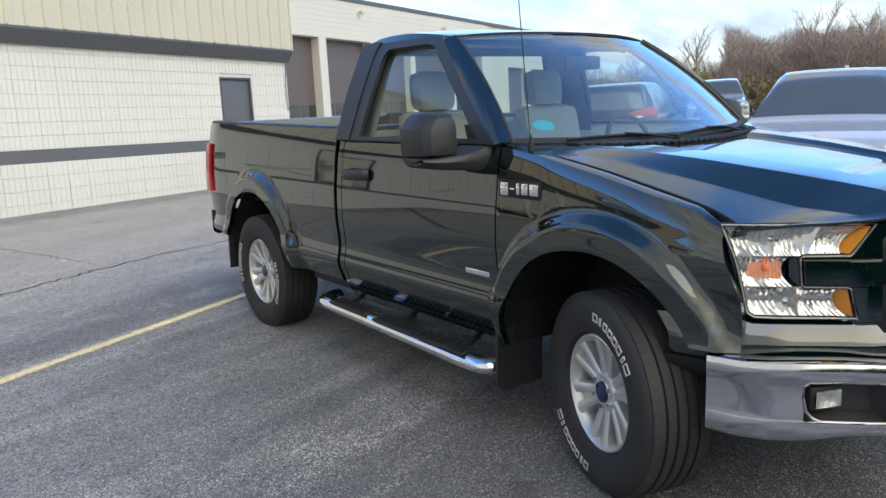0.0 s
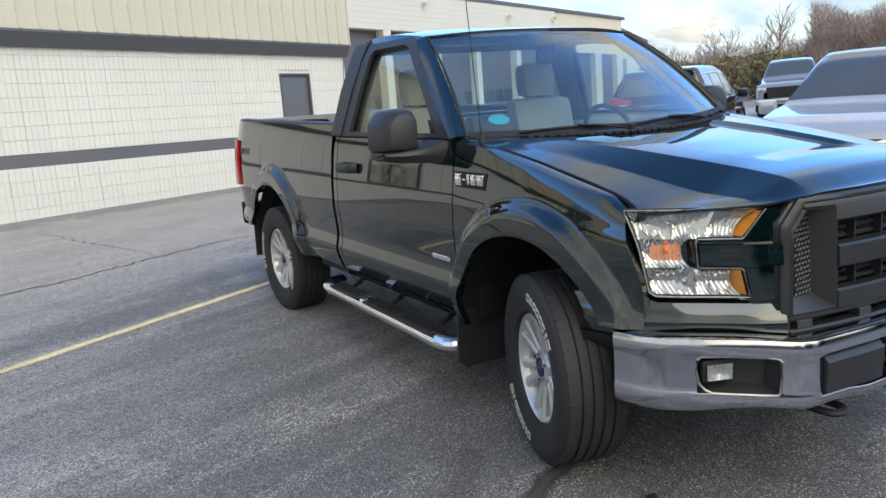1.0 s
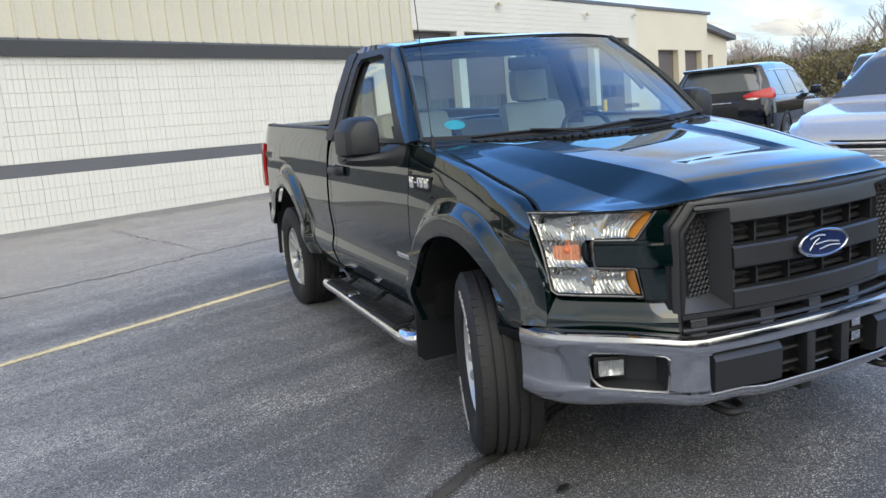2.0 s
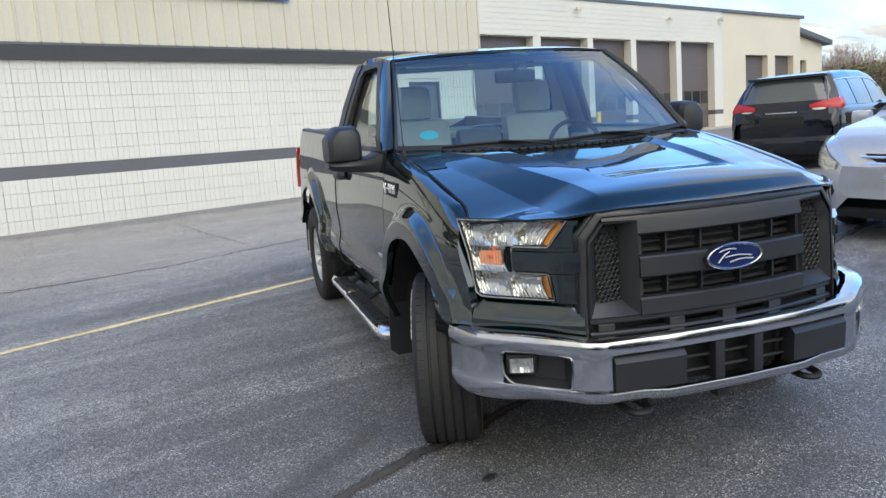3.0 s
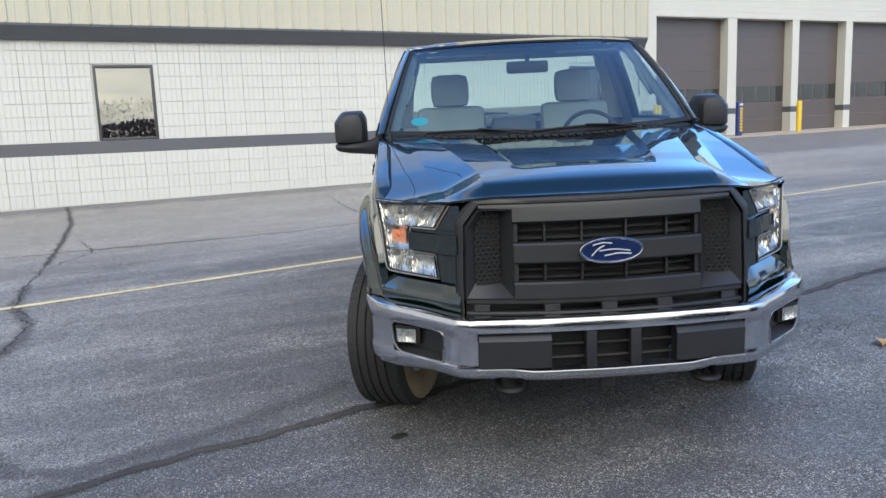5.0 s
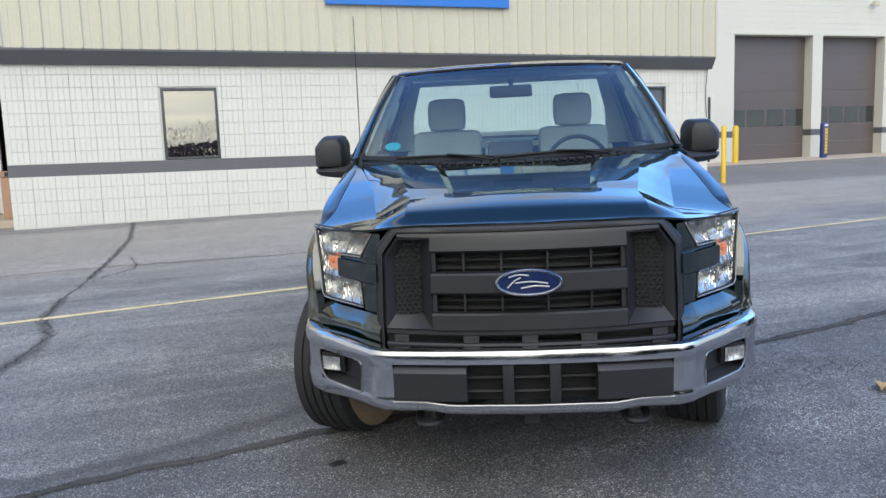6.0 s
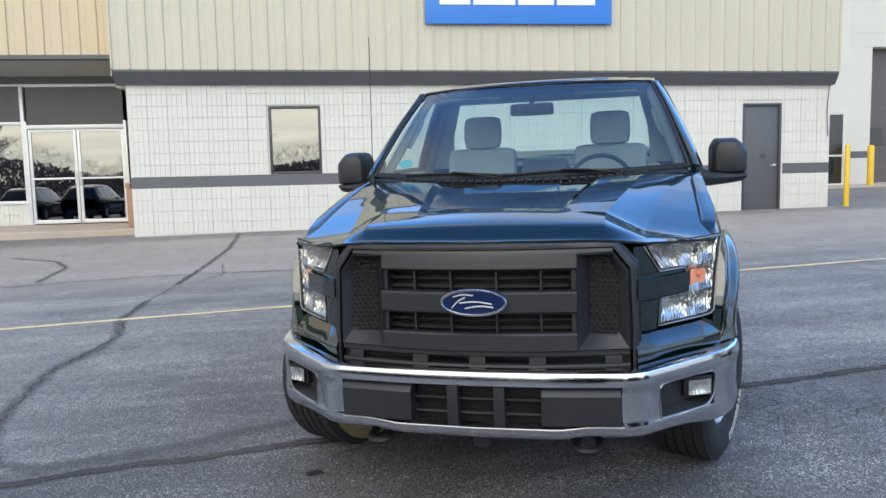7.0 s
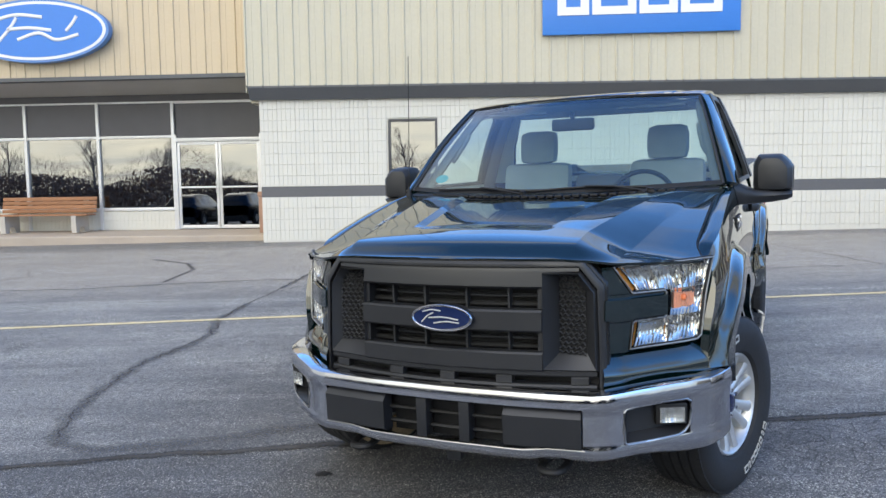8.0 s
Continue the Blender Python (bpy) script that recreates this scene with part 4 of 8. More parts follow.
M_RUSTY = mat("dusty_brake_drum", (0.30, 0.22, 0.13), 0.8, 0, 0.3, 8, 60, 0.3)
M_LENS = glass_mat("clear_lens", (0.96, 0.97, 0.97), 1.45)
M_REFLECT = mat("lamp_reflector", (0.64, 0.63, 0.60), 0.10, 0.9, 0.10, 14, 90, 0.0, 0, 0.05, spec=0.9)
M_LAMPEDGE = mat("grey_lamp_edge", (0.30, 0.30, 0.30), 0.3, 0.3, 0.1, 8, 60)
M_PILLAR = mat("grey_inner_trim", (0.17, 0.165, 0.155), 0.8, 0, 0.1, 5, 90, 0.2)
M_MESH = mat("mesh_plastic", (0.034, 0.035, 0.038), 0.35, 0, 0.1, 5, 90)
M_LIP = mat("dull_chrome_lip", (0.34, 0.34, 0.35), 0.32, 0.9, 0.1, 6, 60)
M_GLOSSBLACK = mat("gloss_black_trim", (0.008, 0.008, 0.009), 0.3, 0, 0.1, 6, 60)
M_FOG = mat("fog_lamp_reflector", (0.62, 0.62, 0.60), 0.2, 0.8, 0.3, 60, 140, 0.5)
M_ORANGE = mat("orange_bulb_cover", (0.85, 0.22, 0.08), 0.25, 0, 0.25, 40, 120, 0.3)
M_BLUSH = mat("tinted_reflector", (0.80, 0.34, 0.20), 0.30, 0.1, 0.15, 30, 90)
M_AMBER = mat("amber_lens", (0.80, 0.30, 0.04), 0.15, 0, 0.1, 30, 120, 0.4)
M_RED = mat("red_lens", (0.42, 0.018, 0.018), 0.12, 0, 0.1, 20, 120, 0.2)
M_WSCREEN = glass_mat("windscreen_glass", (0.78, 0.96, 0.95), 2.2, 0.0, 0.05, 3.0)
M_SIDEGLASS = glass_mat("side_glass", (0.84, 0.91, 0.88), 1.55, 0.0, 0.03)
M_SEAT = mat("grey_cloth", (0.33, 0.315, 0.295), 0.9, 0, 0.15, 8, 160, 0.4)
M_HEAD = mat("pale_headliner", (0.58, 0.55, 0.49), 0.9, 0, 0.08, 4, 120, 0.2)
M_DASH = mat("dashboard_plastic", (0.055, 0.055, 0.06), 0.6, 0, 0.12, 5, 150, 0.2)
M_STICKER = mat("cyan_sticker", (0.01, 0.34, 0.44), 0.5, 0, 0.1, 20, 120)
M_EMBLEM = mat("emblem_blue", (0.012, 0.024, 0.090), 0.15, 0.2, 0.06, 10, 60, coat=0.6)

TY = radians(-20.9)
TX, TYV = Vector((math.cos(TY), math.sin(TY), 0.0099)), Vector((-math.sin(TY), math.cos(TY), 0.0338))
TX.normalize()
TYV = (TYV - TX * TX.dot(TYV)).normalized()
TZ = TX.cross(TYV)
TRUCK_M = Matrix.Translation((3.688, 0.743, 0.0354)) @ Matrix((TX, TYV, TZ)).transposed().to_4x4()
truck = empty("pickup_truck", TRUCK_M, "dark green regular cab pickup truck with chrome bumper, parked", "pickup truck")

WR = 0.385           # loaded wheel radius
AXR = 3.11           # rear axle
_wz = np.array([0.40, 0.46, 0.52, 0.58, 0.625, 0.700, 0.74, 0.90, 1.06, 1.14, 1.20, 1.26, 1.31, 1.36, 1.42])
_wx = np.array([0.890, 0.925, 0.950, 0.972, 0.984, 0.966, 0.963, 0.976, 0.970, 0.959, 0.953, 0.942, 0.929, 0.912, 0.885])
_zz = np.arange(0.40, 1.42, 0.002)
_ww = np.convolve(np.pad(np.interp(_zz, _wz, _wx), 8, mode="edge"), np.ones(17) / 17, mode="valid")


def side_w(z):
    """Half width of the body side at height z."""
    return float(np.interp(z, _zz, _ww))


def hood_edge_z(y):
    return float(np.interp(y, [-0.62, -0.53, -0.3, 0.0, 0.3, 0.55], [1.085, 1.105, 1.165, 1.235, 1.295, 1.330]))


def nose(y):
    """How far the front corners draw in."""
    return 0.0 if y > -0.20 else 0.31 * (-0.20 - y) ** 1.9


def arch_z(y, yc, rx, rz):
    d = (y - yc) / rx
    return WR + rz * math.sqrt(max(1 - abs(d) ** 2.3, 0.0)) if abs(d) < 1 else -1.0


def flare(y, z, yc, rx, rz):
    """Outward swell of the body round a wheel opening."""
    d = math.hypot((y - yc) / rx, (z - WR) / rz) - 1.0
    e = d * 0.54
    if z < WR - 0.12:
        e += (WR - 0.12 - z)
    return 0.046 * (1 - sstep(0.085, 0.150, e)) * sstep(-0.02, 0.012, e + 0.004)


def body_side(s, y0, y1, zbot, ztop, wfun, arches, ny=40, nz=34, lip=0.03, crown=()):
    """One side panel: columns along the truck, open at the wheel arches; s is -1 or 1."""
    ys = list(np.linspace(y0, y1, ny))
    for yc, rx, rz in arches:
        ys = [y for y in ys if abs(y - yc) > rx + 0.01]
        ys += [yc + rx * math.cos(a) for a in np.linspace(0, math.pi, 45) if y0 < yc + rx * math.cos(a) < y1]
    ys = sorted(set(round(y, 5) for y in ys))
    rows = []
    for y in ys:
        lo = zbot(y)
        for yc, rx, rz in arches:
            lo = max(lo, arch_z(y, yc, rx, rz))
        hi = ztop(y)
        col = []
        for k in range(nz + 1):
            z = lerp(lo, hi, k / nz)
            x = wfun(y, z)
            for yc, rx, rz in arches:
                x += flare(y, z, yc, rx, rz)
            col.append((s * x, y, z))
        # roll the lower edge inwards
        x, yy, z = col[0]
        col.insert(0, (x - s * lip, yy, z + 0.002))
        x, yy, z = col[-1]
        col += [(x - s * 0.02, yy, z + 0.004)] + [(x - s * d, yy, z + h) for d, h in crown]
        rows.append(col)
    # returns at both ends
    rows.insert(0, [(x - s * 0.03, y + 0.004, z) for x, y, z in rows[0]])
    rows.append([(x - s * 0.03, y - 0.004, z) for x, y, z in rows[-1]])
    bm = B()
    sheet(bm, rows)
    return bm


FARCH = (0.0, 0.520, 0.565)
RARCH = (AXR, 0.520, 0.575)


def fender_w(y, z):
    zt = hood_edge_z(y)
    zz = z if z < 0.95 else 0.95 + (z - 0.95) * (1.335 - 0.95) / (zt - 0.95)
    return side_w(zz) - nose(y) * 1.0


HINGE = 0.545
for s in (-1, 1):
    fender = body_side(s, -0.60, HINGE - 0.004, lambda y: 0.445 if y > 0 else 0.68, lambda y: hood_edge_z(y) - 0.004, fender_w, [FARCH], crown=((0.042, 0.007), (0.062, 0.004), (0.075, -0.010)))
    # the front edge slants back along the headlamp
    for v in fender.verts:
        back = 0.085 * clamp((-0.40 - v.co.y) / 0.20) * sstep(0.80, 1.09, v.co.z)
        if back > 0:
            v.co.x += s * (nose(v.co.y) - nose(v.co.y + back))
            v.co.y += back
    part("fender", fender, M_PAINT, truck)
    door_ob = part("door", body_side(s, HINGE + 0.004, 1.888, lambda y: 0.50, lambda y: 1.335, lambda y, z: side_w(z), [], 14, 40), M_PAINT, truck)
    part("rocker", body_side(s, HINGE + 0.004, 1.94, lambda y: 0.40, lambda y: 0.492, lambda y, z: side_w(z), [], 6, 8), M_PAINT, truck)
    part("cab_corner", body_side(s, 1.896, 1.945, lambda y: 0.50, lambda y: 1.335, lambda y, z: side_w(z), [], 4, 40), M_PAINT, truck)
    # door handle: cup, bar and cap
    hx = side_w(1.15)
    part("handle_cup", box(B(), (s * (hx - 0.02), 1.62, 1.105), (s * (hx + 0.004), 1.80, 1.185), 0.02), M_BLACK, door_ob, "dark recess behind the handle")
    bm = B()
    tube(bm, smooth_path([(s * (hx + 0.002), 1.60, 1.152), (s * (hx + 0.034), 1.63, 1.152), (s * (hx + 0.040), 1.72, 1.150), (s * (hx + 0.034), 1.81, 1.147), (s * (hx + 0.004), 1.835, 1.147)], 5), 0.015, 0.030, 10)
    part("door_handle", bm, M_TRIM, door_ob, "black plastic door handle")
    bm = B()
    box(bm, (s * (side_w(0.76) - 0.004), 0.60, 0.745), (s * (side_w(0.76) + 0.005), 0.77, 0.770), 0.003)
    part("side_badge", bm, M_BRIGHT, door_ob, "small chrome badge on the door")
    # bed side
    bed_top = lambda y: float(np.interp(y, [1.95, 4.12], [1.395, 1.435]))

    def bed_w(y, z):
        zz = z if z < 1.0 else 1.0 + (z - 1.0) * 0.36 / (bed_top(y) - 1.0)
        return side_w(zz) + 0.004 - 0.35 * max(y - 3.80, 0) ** 1.8
    bedside = part("bed_side", body_side(s, 1.972, 4.105, lambda y: 0.50 if y < 3.5 else 0.60, bed_top, bed_w, [RARCH], 46), M_PAINT, truck)
    # inner bed wall and rail
    bm = B()
    sheet(bm, [[(s * (bed_w(y, bed_top(y)) - d), y, bed_top(y) + dz) for y in np.linspace(1.972, 4.10, 24)] for d, dz in ((0.004, 0.0), (0.012, 0.014), (0.075, 0.016), (0.09, 0.004), (0.09, -0.04), (0.12, -0.45))])
    part("bed_rail", bm, M_TRIM, truck, "black plastic bed rail cap")
    # tail lamp
    bm = B()
    rows = []
    for z in np.linspace(0.905, 1.275, 10):
        w = bed_w(3.98, z) + 0.006
        rows.append([(s * w, 3.945 + 0.02 * math.sin((z - 0.9) * 8), z), (s * (w - 0.003), 4.04, z), (s * (w - 0.03), 4.105, z), (s * (w - 0.09), 4.13, z), (s * (w - 0.15), 4.13, z)])
    sheet(bm, rows)
    part("tail_lamp", thick(bm, -0.02), M_RED, truck, "red tail lamp")
    # faint decal letters low contrast near the tail
    bm = B()
    for k, (a, b) in enumerate(((3.66, 3.73), (3.745, 3.80), (3.815, 3.885))):
        w = bed_w(3.75, 1.20) + 0.002
        box(bm, (s * (w - 0.006), a, 1.165), (s * (w + 0.0012), b, 1.215))
    part("bed_decal", bm, M_GRILLE, bedside, "faint grey decal shapes", smooth=0)


# hood with a raised centre
def hood_front_y(x):
    return float(np.interp(abs(x), [0, 0.25, 0.50, 0.61, 0.68, 0.78, 0.89, 0.95], [-0.975, -0.965, -0.933, -0.875, -0.81, -0.71, -0.585, -0.50]))


_hy = np.arange(-1.2, 0.8, 0.005)
_hz = np.interp(_hy, [-1.0, -0.96, -0.92, -0.87, -0.80, -0.5, -0.2, 0.1, 0.5], [1.114, 1.141, 1.166, 1.187, 1.203, 1.247, 1.284, 1.311, 1.332])
_hz = np.convolve(np.pad(_hz, 9, mode="edge"), np.hanning(21)[1:-1] / np.hanning(21)[1:-1].sum(), mode="valid")


def hood_z(x, y):
    """Height of the hood, its creases rounded a little."""
    return sum(w * hood_raw(x + d, y) for d, w in ((-0.005, 0.25), (0.0, 0.5), (0.005, 0.25)))


def hood_raw(x, y):
    a = abs(x)
    centre = float(np.interp(y, _hy, _hz))
    edge = hood_edge_z(y)
    drop = centre - edge
    # plateau, a sloping facet on either side, then a lower shelf out to the fender
    r1, r1b, r2, r3 = hood_lines(y)
    if a < r2:
        f = 0.12 * (a / r2) ** 2
    elif a < r3:
        f = lerp(0.12, 0.70, (a - r2) / (r3 - r2))
    else:
        f = lerp(0.70, 1.0, clamp((a - r3) / (0.89 - r3)))
    z = centre - drop * f
    # the middle lies lower between two narrow steps that run forward and inward and fade out before the nose
    k = sstep(0.0, 0.20, (y + 0.70) / 0.9)
    z -= 0.019 * k * (1 - clamp((a - r1) / (r1b - r1)))
    # the front lip rolls down
    lip = float(np.interp(a, [0, 0.42, 0.52, 0.62, 0.72, 0.94], [1.134, 1.134, 1.128, 1.112, 1.103, 1.098]))
    r = 1 - clamp((y - hood_front_y(x)) / 0.10)
    return lerp(z, min(lip, z), r * r)


def hood_lines(y):
    """Where the ridges and facets run at this distance along the hood."""
    r1 = lerp(0.270, 0.415, clamp((y + 0.70) / 1.10))
    r2 = lerp(0.47, 0.67, clamp((y + 0.65) / 1.0))
    return r1, r1 + lerp(0.026, 0.050, clamp((y + 0.70) / 1.10)), r2, r2 + lerp(0.15, 0.125, clamp((y + 0.65) / 1.0))


rows = []
NV = 54
for j in range(NV + 1):
    v = j / NV
    w = 1 - (1 - v) ** 1.25
    edge_x = lerp(0.905, 0.885, v) - 0.045 * sstep(0.0, 0.22, v) * (1 - sstep(0.70, 1.0, v))
    half = []
    for seg, n in enumerate((14, 2, 6, 5, 8)):
        for i in range(n + (1 if seg == 4 else 0)):
            y = lerp(0.25, -0.90, w)
            for step in range(4):
                marks = (0.0,) + hood_lines(y) + (edge_x,)
                x = lerp(marks[seg], marks[seg + 1], i / n)
                y = lerp(0.150 + 0.33 * ((x / edge_x) ** 2) ** 1.1, hood_front_y(x), w)
            half.append((x, y, hood_z(x, y)))
    rows.append([(-x, y, z) for x, y, z in half[::-1]] + half[1:])
rows.append([(x, y + 0.004, z - 0.009) for x, y, z in rows[-1]])
rows.append([(x, y + 0.05, z - 0.012) for x, y, z in rows[-1]])
for r in rows:
    a, b = r[0], r[-1]
    r.insert(0, (a[0], a[1], a[2] - 0.02))
    r.append((b[0], b[1], b[2] - 0.02))
part("hood", sheet(B(), rows), M_PAINT, truck, smooth=11)
for s in (-1, 1):
    seam = []
    for r in rows[:-2]:
        x, y, z = r[-2 if s > 0 else 1]
        seam.append((x + s * 0.004, y, z - 0.006))
    part("hood_gap", tube(B(), seam, 0.0035, 0.006, 6), M_BLACK, truck, "dark gap beside the hood")

# cowl with grille slots, wipers, antenna
bm = B()
sheet(bm, [[(u * (0.905 - 0.01 * k), 0.155 + 0.33 * (u * u) ** 1.1 + dy, 1.304 + 0.030 * u * u + dz) for u in np.linspace(-1, 1, 41)]
           for k, (dy, dz) in enumerate(((-0.06, -0.05), (0.02, -0.012), (0.10, 0.0), (0.20, 0.012)))])
cowl = part("cowl", bm, M_TRIM, truck, "black plastic cowl below the windscreen")
for u in np.linspace(-0.72, 0.72, 30):
    bm = B()
    y = 0.155 + 0.33 * (u * u) ** 1.1
    box(bm, (u * 0.9 - 0.017, y + 0.02, 1.299 + 0.030 * u * u), (u * 0.9 + 0.017, y + 0.10, 1.312 + 0.030 * u * u), 0.003)
    part("cowl_vent", bm, M_BLACK, cowl)


def screen(u, v, inset=0.0):
    """A point of the windscreen, u across, v up."""
    u2, v2 = u * (1 - inset), inset * 0.8 + v * (1 - 1.6 * inset)
    lo = Vector((0.887 * u2, 0.285 + 0.24 * u2 * u2, 1.315 + 0.022 * u2 * u2))
    hi = Vector((0.705 * u2, 1.035 + 0.10 * u2 * u2, 1.862 - 0.018 * u2 * u2))
    p = lo.lerp(hi, v2)
    b = 0.028 * math.sin(math.pi * v2)
    return p + Vector((0, -b * 0.6, b))


bm = B()
sheet(bm, [[screen(u, v, 0.0) for u in np.linspace(-1, 1, 33)] for v in np.linspace(0, 1, 17)])
part("windscreen", bm, M_WSCREEN, truck, "clear windscreen with a faint haze")
# black band round the windscreen
bm = B()
ring_o, ring_i = [], []
edge_uv = [(u, 0.0) for u in np.linspace(-1, 1, 25)] + [(1.0, v) for v in np.linspace(0, 1, 13)][1:] + [(u, 1.0) for u in np.linspace(1, -1, 25)][1:] + [(-1.0, v) for v in np.linspace(1, 0, 13)][1:-1]
for u, v in edge_uv:
    ring_o.append(screen(u, v) + Vector((0, -0.003, 0.003)))
    vi = max(v, 0.035) if v < 0.5 else min(v, 0.972)
    ring_i.append(screen(clamp(u, -0.982, 0.982), vi) + Vector((0, -0.003, 0.003)))
sheet(bm, [ring_o, ring_i], closed_u=True)
part("windscreen_border", bm, M_BLACK, truck, "black band round the windscreen", smooth=60)

# roof
rows = []
for j in range(17):
    v = j / 16
    row = []
    for i in range(33):
        u = -1 + 2 * i / 32
        yf, yr = 1.026 + 0.095 * u * u, 1.90 - 0.03 * u * u
        y = lerp(yf, yr, v)
        x = u * lerp(0.716, 0.732, sstep(0, 0.5, v))
        z = 1.866 + 0.074 * math.sin(math.pi * clamp(0.12 + 0.60 * v)) - 0.028
        z -= 0.024 * abs(u) ** 3.2 + 0.010 * sstep(0.85, 1.0, v)
        z -= 0.006 * (1 - sstep(0.0, 0.05, abs(abs(u) - 0.80))) * sstep(0.1, 0.2, v)
        row.append((x, y, z))
    a, b = row[0], row[-1]
    row.insert(0, (a[0] - 0.014, a[1], a[2] - 0.035))
    row.append((b[0] + 0.014, b[1], b[2] - 0.035))
    rows.append(row)
roof_rows = rows
part("roof", sheet(B(), rows), M_PAINT, truck)
bm = B()
sheet(bm, [[(x * 0.95, y, z - 0.05) for x, y, z in r] for r in rows[2:]])
part("headliner", bm, M_HEAD, truck, "pale cloth headliner")


def green_w(z):
    """Half width of the cab above the belt line."""
    return float(np.interp(z, [1.30, 1.335, 1.45, 1.60, 1.75, 1.85], [0.938, 0.926, 0.890, 0.838, 0.778, 0.728]))


def ring_side(s, outer, inner, n=14, off=0.0):
    """A frame between two outlines given as (y, z) with the same number of corners, on the cab's side."""
    def dense(poly):
        out = []
        for i in range(len(poly)):
            a, b = poly[i], poly[(i + 1) % len(poly)]
            out += [(lerp(a[0], b[0], k / n), lerp(a[1], b[1], k / n)) for k in range(n)]
        return out
    o, i_ = dense(outer), dense(inner)
    bm = B()
    sheet(bm, [[(s * (green_w(z) + off), y, z) for y, z in q] for q in (o, i_)], closed_u=True)
    return bm


WINDOW = [(0.700, 1.352), (1.705, 1.352), (1.672, 1.60), (1.655, 1.775), (1.620, 1.806), (1.262, 1.806), (1.200, 1.790), (0.972, 1.60)]
OUTER = [(0.575, 1.330), (1.800, 1.330), (1.765, 1.60), (1.742, 1.80), (1.715, 1.845), (1.215, 1.842), (1.160, 1.835), (0.90, 1.615)]
for s in (-1, 1):
    part("door_window_frame", thick(ring_side(s, OUTER, WINDOW), -0.022), M_TRIM, truck, "black painted window frame")
    bm = B()
    rows = []
    for k in range(11):
        z = lerp(1.345, 1.808, k / 10)
        yl = float(np.interp(z, [1.345, 1.60, 1.790, 1.808], [0.690, 0.972, 1.200, 1.258]))
        yh = float(np.interp(z, [1.345, 1.60, 1.775, 1.808], [1.708, 1.675, 1.658, 1.62]))
        rows.append([(s * (green_w(z) - 0.012), lerp(yl, yh, i / 8), z) for i in range(9)])
    part("side_window", sheet(bm, rows), M_SIDEGLASS, truck, "clear side window")
    # pillar behind the door, body colour, out to the cab's back
    bm = B()
    o = [(1.803, 1.330), (1.768, 1.60), (1.745, 1.80), (1.720, 1.850)]
    r = [(1.946, 1.330), (1.928, 1.60), (1.908, 1.80), (1.895, 1.850)]
    sheet(bm, [[(s * green_w(lerp(a[1], b[1], 0.5)), lerp(a[0], b[0], k / 4), lerp(a[1], b[1], k / 4)) for a, b in zip(o, r)] for k in range(5)])
    part("rear_pillar", thick(bm, -0.03), M_TRIM, truck, "black rear cab pillar")
    bm = B()
    sheet(bm, [[(s * (green_w(z) - 0.055), y, z) for z in np.linspace(1.0, 1.84, 8)] for y in (1.66, 1.78, 1.90)])
    part("pillar_lining", bm, M_PILLAR, truck, "grey lining inside the rear pillar")
    # windscreen pillar: a curved strip from the screen's edge to the door frame, then the gutter over the door
    rail = smooth_path([(s * 0.872, 0.545, 1.330), (s * 0.800, 0.80, 1.560), (s * 0.730, 1.06, 1.775), (s * 0.712, 1.20, 1.845), (s * 0.728, 1.50, 1.858), (s * 0.728, 1.88, 1.852)], 8)
    rows = []
    for k in range(17):
        v = 0.97 * k / 16
        a = screen(s, v)
        z = lerp(1.325, 1.832, v)
        b = Vector((s * (green_w(z) + 0.002), lerp(0.572, 1.166, v), z - 0.006 * v))
        out = Vector((s * 0.8, -0.45, 0.10)) * 0.011
        rows.append([a.lerp(b, q) + out * (1 - v ** 3) * math.sin(math.pi * (0.12 + 0.76 * q)) for q in np.linspace(-0.04 * (1 - v), 1.0, 9)])
    part("windscreen_pillar", thick(sheet(B(), rows), -0.02), M_PAINT, truck)
    bm = B()
    tube(bm, [Vector((s * (green_w(z) + 0.004), y, z - 0.010)) for y, z in ((1.16, 1.832), (1.25, 1.846), (1.45, 1.852), (1.70, 1.850), (1.89, 1.844))], 0.014, 0.012, 8)
    part("roof_gutter", bm, M_PAINT, truck)
    bm = B()
    tube(bm, [screen(s * 0.992, v) + Vector((0, -0.004, 0.004)) for v in np.linspace(0, 0.96, 15)], 0.008, 0.005, 6)
    part("screen_trim", bm, M_TRIM, truck, "black trim strip along the windscreen pillar")
    # inside of the pillar and door
    bm = B()
    tube(bm, [p + Vector((-s * 0.015, 0.045, -0.035)) for p in rail], 0.03, 0.024, 8)
    part("pillar_trim", bm, M_PILLAR, truck, "grey inner pillar trim")
    bm = B()
    tube(bm, smooth_path([(s * 0.765, 0.87, 1.50), (s * 0.74, 0.90, 1.55), (s * 0.715, 0.98, 1.63), (s * 0.71, 1.01, 1.665)], 5), 0.014)
    part("grab_handle", bm, M_PILLAR, truck, "grey grab handle on the pillar")
    bm = B()
    sheet(bm, [[(s * (side_w(1.2) - 0.09 - d), y, z) for y in np.linspace(0.56, 1.90, 8)] for d, z in ((0.0, 0.50), (0.0, 0.9), (0.03, 1.10), (0.0, 1.28), (-0.05, 1.335))])
    part("door_trim", bm, M_HEAD, truck, "pale inner door trim")
    # sail panel and mirror
    bm = B()
    prism(bm, [(0.60, 1.335), (0.80, 1.335), (0.78, 1.352), (0.80, 1.42), (0.745, 1.42)], 0, s * (green_w(1.40) - 0.01), s * (green_w(1.40) + 0.018))
    part("mirror_sail", bm, M_TRIM, truck)

